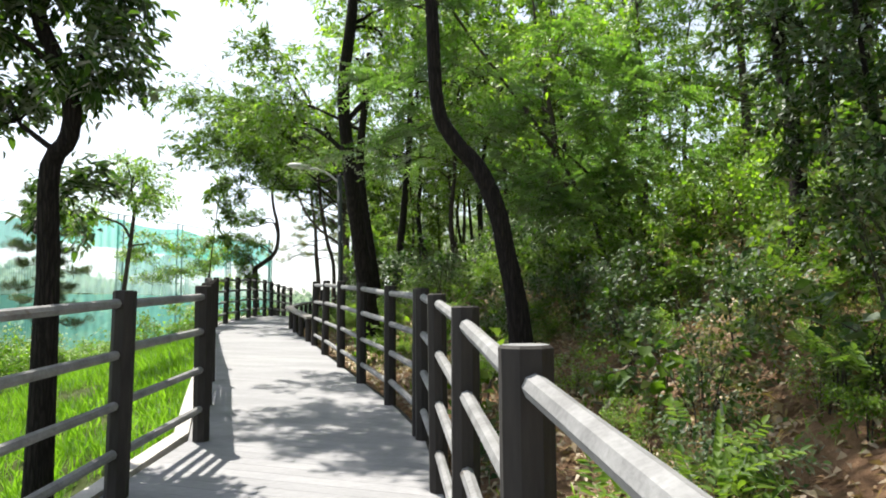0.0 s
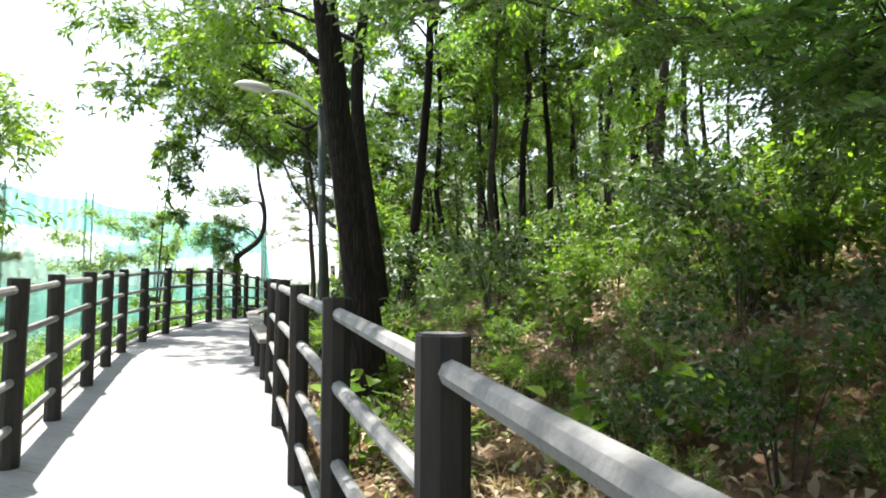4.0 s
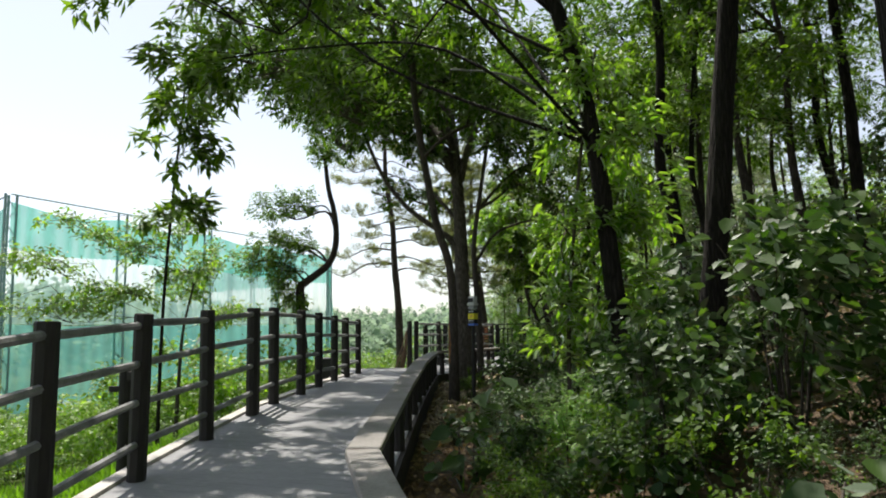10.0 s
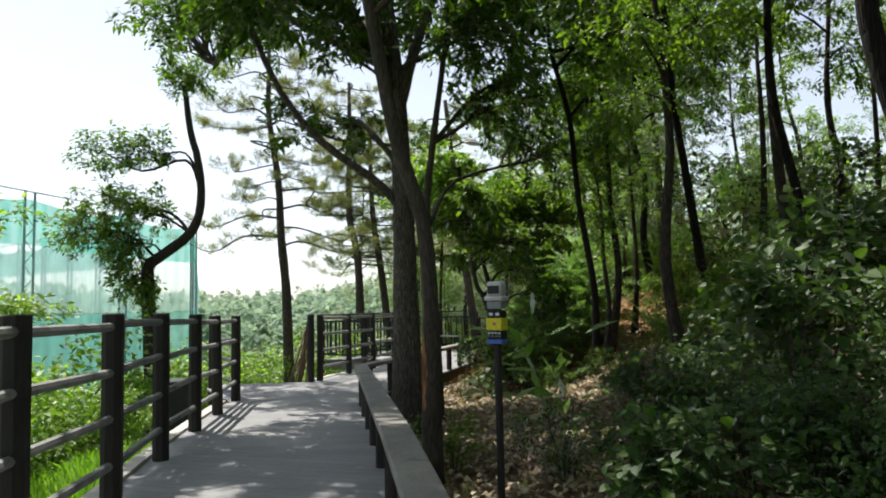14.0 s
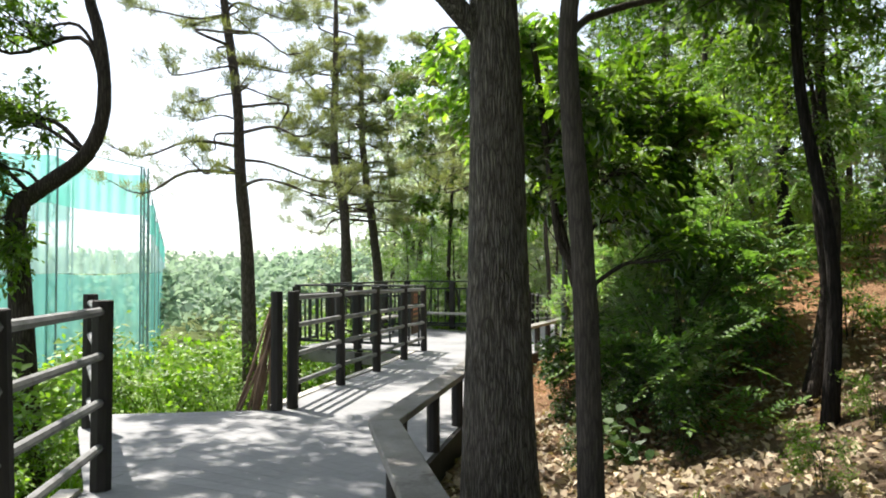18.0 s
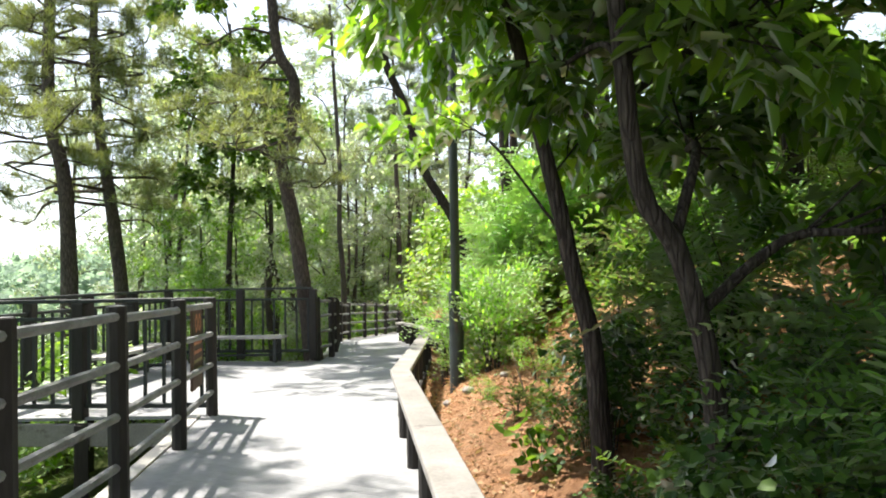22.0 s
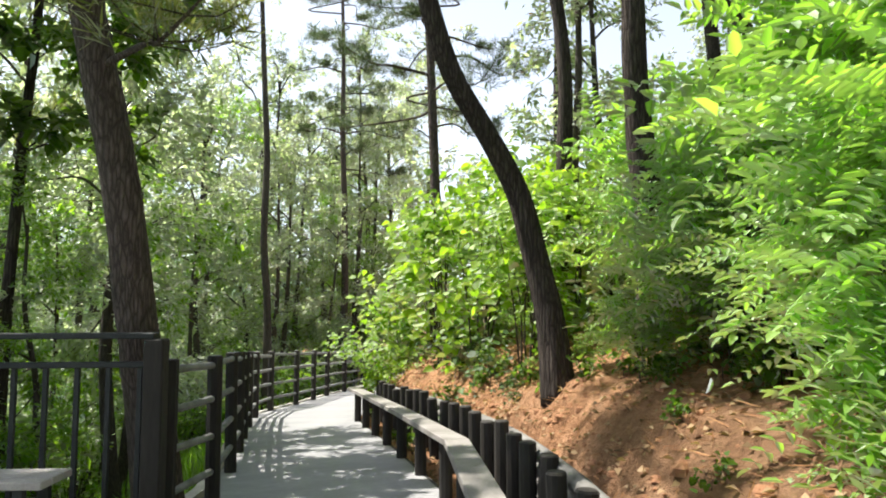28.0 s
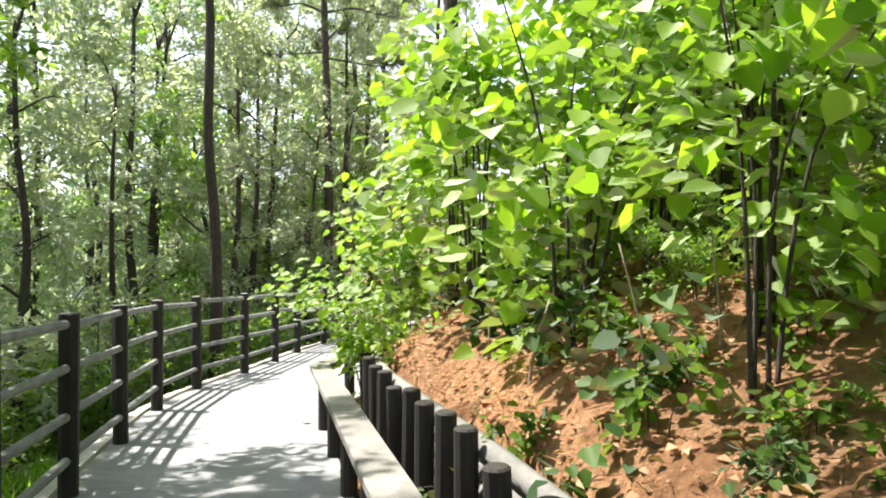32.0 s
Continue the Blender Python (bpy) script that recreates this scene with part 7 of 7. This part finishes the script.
def slope_litter():
    rng = np.random.default_rng(94)
    n = 16000
    y = rng.uniform(-1, 15, n)
    x = at_y(RIGHT, y) + 0.3 + 7 * rng.uniform(0, 1, n) ** 1.2
    P = np.stack([x, y, ground_z(x, y) + rng.uniform(0.008, 0.04, n)], -1)
    D = rng.standard_normal((n, 3)) * np.array([1, 1, 0.35])
    V, F = leaf_quads(P, D, rng.uniform(0.05, 0.12, n), rng, 0.4, 1.0)
    return tagged(part_mesh("slope_leaf_litter", mesh_from("slope_leaf_litter", V, F, M_OAKLITTER)), "dry tan leaves strewn over the first slope", "leaf litter", kind="stuff")


M_OAKLITTER = leaf_mat("dry_oak_leaf", (0.16, 0.115, 0.08), (0.50, 0.41, 0.31), 0.15, 0.2)
oak_litter()
slope_litter()


def clods():
    """Crumbled lumps of red soil on the open bank."""
    rng = np.random.default_rng(95)
    n = 2600
    y = rng.uniform(33.8, 50.5, n)
    x = at_y(RIGHT, y) + 0.75 + 3.6 * rng.uniform(0, 1, n) ** 1.5
    C = np.stack([x, y, ground_z(x, y)], -1)
    r = 0.012 + 0.045 * rng.random(n) ** 3
    ring = np.array([(math.cos(a), math.sin(a), 0.0) for a in np.arange(6) * math.pi / 3])
    unit = np.concatenate([ring * (1, 1, 0) + (0, 0, -0.3), ring * (0.8, 0.8, 0) + (0, 0, 0.35), [[0, 0, 0.62]]])
    V = C[:, None, :] + unit[None] * (r[:, None, None] * rng.uniform(0.65, 1.35, (n, 13, 3)))
    F = []
    for j in range(6):
        q = (j + 1) % 6
        F.append((j, q, q + 6, j + 6))
        F.append((j + 6, q + 6, 12, 12))
    F = np.array(F)[None] + 13 * np.arange(n)[:, None, None]
    faces = [tuple(dict.fromkeys(f)) for f in F.reshape(-1, 4).tolist()]
    return tagged(part_mesh("soil_clods", mesh_from("soil_clods", V.reshape(-1, 3), faces, M_CLAY)), "crumbled lumps of red soil on the bank", "soil", kind="stuff")


clods()


def dry_stick(x, y, lean, h, r):
    """A bare stick standing in the soil."""
    p = smooth_path([(0, 0, 0), (lean[0] * 0.35, lean[1] * 0.35, h * 0.5), (lean[0], lean[1], h)], 7)
    v, f = tube(p, np.linspace(r, r * 0.4, len(p)), 5, 0.1, 3)
    ob = part_mesh("stick", mesh_from("stick", v, f, M_DRYSTICK, True), at=pose(*root(x, y, -0.08)))
    tagged(ob, "thin bare dry stick standing in red soil", "stick", "dry sticks on the red bank")


M_DRYSTICK = surface("dry_stick", [(0.3, (0.22, 0.17, 0.12)), (0.7, (0.42, 0.34, 0.25))], 8, 60, 0.85, 0.4, 0.004, stretch=(1, 1, 0.2))
for x, y, lean, h, r in ((2.92, 45.3, (0.12, -0.05), 0.55, 0.012), (3.0, 44.5, (-0.1, 0.1), 0.7, 0.009), (3.25, 44.3, (-0.15, -0.05), 0.6, 0.01), (-1.4, 35.2, (-0.1, 0.1), 0.6, 0.009), (3.3, 46.2, (0.1, 0.1), 0.6, 0.01), (0.3, 36.2, (0.2, 0.0), 0.7, 0.01)):
    dry_stick(x, y, lean, h, r)


def needle_litter():
    rng = np.random.default_rng(92)
    n = 26000
    y = rng.uniform(33.5, 52, n)
    x = at_y(RIGHT, y) + 0.1 + 6 * rng.uniform(0, 1, n) ** 1.7
    P = np.stack([x, y, ground_z(x, y) + 0.012], -1)
    D = rng.standard_normal((n, 3)) * np.array([1, 1, 0.3])
    V, F = leaf_quads(P, D, rng.uniform(0.08, 0.17, n), rng, 0.05, 0.0)
    return tagged(part_mesh("needle_litter", mesh_from("needle_litter", V, F, M_DRYNEEDLE)), "reddish fallen pine needles on the bank", "pine needles", kind="stuff")


M_DRYNEEDLE = leaf_mat("dry_needle", (0.20, 0.085, 0.04), (0.45, 0.24, 0.13), 0.1, 0.1)
needle_litter()

# ---- boardwalk deck ----
NODES = [(-8, -8), (5.7, 5.0), (13.3, 11.8), (17.45, 17.0), (29.66, 28.6), (32.4, 30.2), (38.05, 36.2), (42.65, 40.6), (46.0, 44.6), (50.1, 48.6), (53.5, 51.0), (57.2, 54.0), (60.5, 57.0)]
deck = tagged(new("boardwalk"), "grey timber boardwalk of cross boards", "boardwalk", kind="structure")


def prism(a, b, c, d, top, th=0.03):
    """A board with plan corners a, b, c, d and its top heights."""
    V = [(p[0], p[1], z) for p, z in zip((a, b, c, d), top)] + [(p[0], p[1], z - th) for p, z in zip((a, b, c, d), top)]
    return V, [(0, 1, 2, 3), (7, 6, 5, 4), (0, 4, 5, 1), (1, 5, 6, 2), (2, 6, 7, 3), (3, 7, 4, 0)]


def station(s):
    """Left and right deck corners at s, counted in node steps."""
    i = min(int(s), len(NODES) - 2)
    f = s - i
    yl = NODES[i][0] + (NODES[i + 1][0] - NODES[i][0]) * f
    yr = NODES[i][1] + (NODES[i + 1][1] - NODES[i][1]) * f
    return (at_y(LEFT, yl) - 0.10, yl), (at_y(RIGHT, yr) + 0.02, yr)


rest = []
for i in range(len(NODES) - 1):
    span = (NODES[i + 1][0] - NODES[i][0] + NODES[i + 1][1] - NODES[i][1]) / 2
    k = max(1, round(span / 0.148))
    for j in range(k):
        (la, ra), (lb, rb) = station(i + j / k), station(i + (j + 1) / k - 0.00001)
        gap = 0.003
        lb, rb = (lb[0], lb[1] - gap), (rb[0], rb[1] - gap)
        z = [float(deck_z(q[1])) for q in (la, ra, rb, lb)]
        v, f = prism(la, ra, rb, lb, z)
        if la[1] > -2.5:
            part_mesh("board", mesh_from("board", v, f, M_DECK), deck)
        else:
            rest.append((np.array(v), f))
v, f = join_tubes(rest)
tagged(part_mesh("far_boards", mesh_from("far_boards", v, f, M_DECK), deck), kind="stuff")

# landing by the gap in the fence
for j in range(18):
    y1, y2 = 29.66 + j * 0.148, 29.66 + (j + 1) * 0.148 - 0.005
    o1, o2 = (np.interp(y, [29.66, 31.7, 32.35], [-6.5, -7.3, -7.2]) for y in (y1, y2))
    i1, i2 = (at_y(LEFT, y) - 0.104 for y in (y1, y2))
    z1, z2 = float(deck_z(y1)), float(deck_z(y2))
    v, f = prism((o1, y1), (i1, y1), (i2, y2), (o2, y2), [z1, z1, z2, z2])
    part_mesh("board", mesh_from("board", v, f, M_DECK), deck)

# platform floor
zpf = float(deck_z(40))
plat = tagged(new("platform"), "grey timber viewing platform beside the boardwalk", "platform", kind="structure")
for j in range(34):
    f1, f2 = j / 34, (j + 1) / 34 - 0.001
    q = []
    for f0 in (f1, f2):
        q.append((PA[0] + (PB[0] - PA[0]) * f0 - 0.10, PA[1] + (PB[1] - PA[1]) * f0))
        q.append((PA2[0] + (PB2[0] - PA2[0]) * f0, PA2[1] + (PB2[1] - PA2[1]) * f0))
    za, zb2 = float(deck_z(q[0][1])), float(deck_z(q[2][1]))
    v, f = prism(q[1], q[0], q[2], q[3], [zpf, za, zb2, zpf])
    part_mesh("board", mesh_from("board", v, f, M_DECK), plat)
for a, b in ((PA, PA2), (PA2, PB2), (PB2, PB)):
    L = math.dist(a, b)
    part("edge_beam", box_bm(L, 0.06, 0.24, 0.008, (L / 2, 0.03 if a == PA else -0.03, -0.16)), M_PLANK, plat, at=pose(a[0], a[1], zpf, 0, 0, math.degrees(math.atan2(b[1] - a[1], b[0] - a[0]))))
for x, y in (PA2, PB2, ((PA[0] + PA2[0]) / 2, (PA[1] + PA2[1]) / 2), ((PA2[0] + PB2[0]) / 2, (PA2[1] + PB2[1]) / 2)):
    h = zpf - gz(x, y) + 0.4
    part("support_post", box_bm(0.14, 0.14, h, 0.01, (0, 0, -h / 2 - 0.04)), M_POST, plat, at=pose(x * 0.985 - 0.06, y * 0.998, zpf))


def edge_run(table, y0, y1, off, mat, w, z_lo, z_hi, name, step=1.5):
    """Boards along an edge of the deck."""
    n = max(1, round((y1 - y0) / step))
    for i in range(n):
        a, b = y0 + (y1 - y0) * i / n, y0 + (y1 - y0) * (i + 1) / n - 0.004
        xa, xb = at_y(table, a) + off, at_y(table, b) + off
        za, zb = float(deck_z(a)), float(deck_z(b))
        v, f = prism((xa, a), (xa + w, a), (xb + w, b), (xb, b), [za + z_hi, za + z_hi, zb + z_hi, zb + z_hi], z_hi - z_lo)
        part_mesh(name, mesh_from(name, v, f, mat), deck)


edge_run(LEFT, -6, 29.6, -0.225, M_EDGE, 0.12, -0.16, 0.03, "edge_board")
edge_run(LEFT, 43.0, 60, -0.225, M_EDGE, 0.12, -0.16, 0.03, "edge_board", 1.0)
edge_run(LEFT, 32.5, 38.0, -0.225, M_EDGE, 0.12, -0.16, 0.015, "edge_board")
edge_run(RIGHT, -6, 57, 0.022, M_POST, 0.04, -0.30, -0.005, "fascia_board", 1.0)
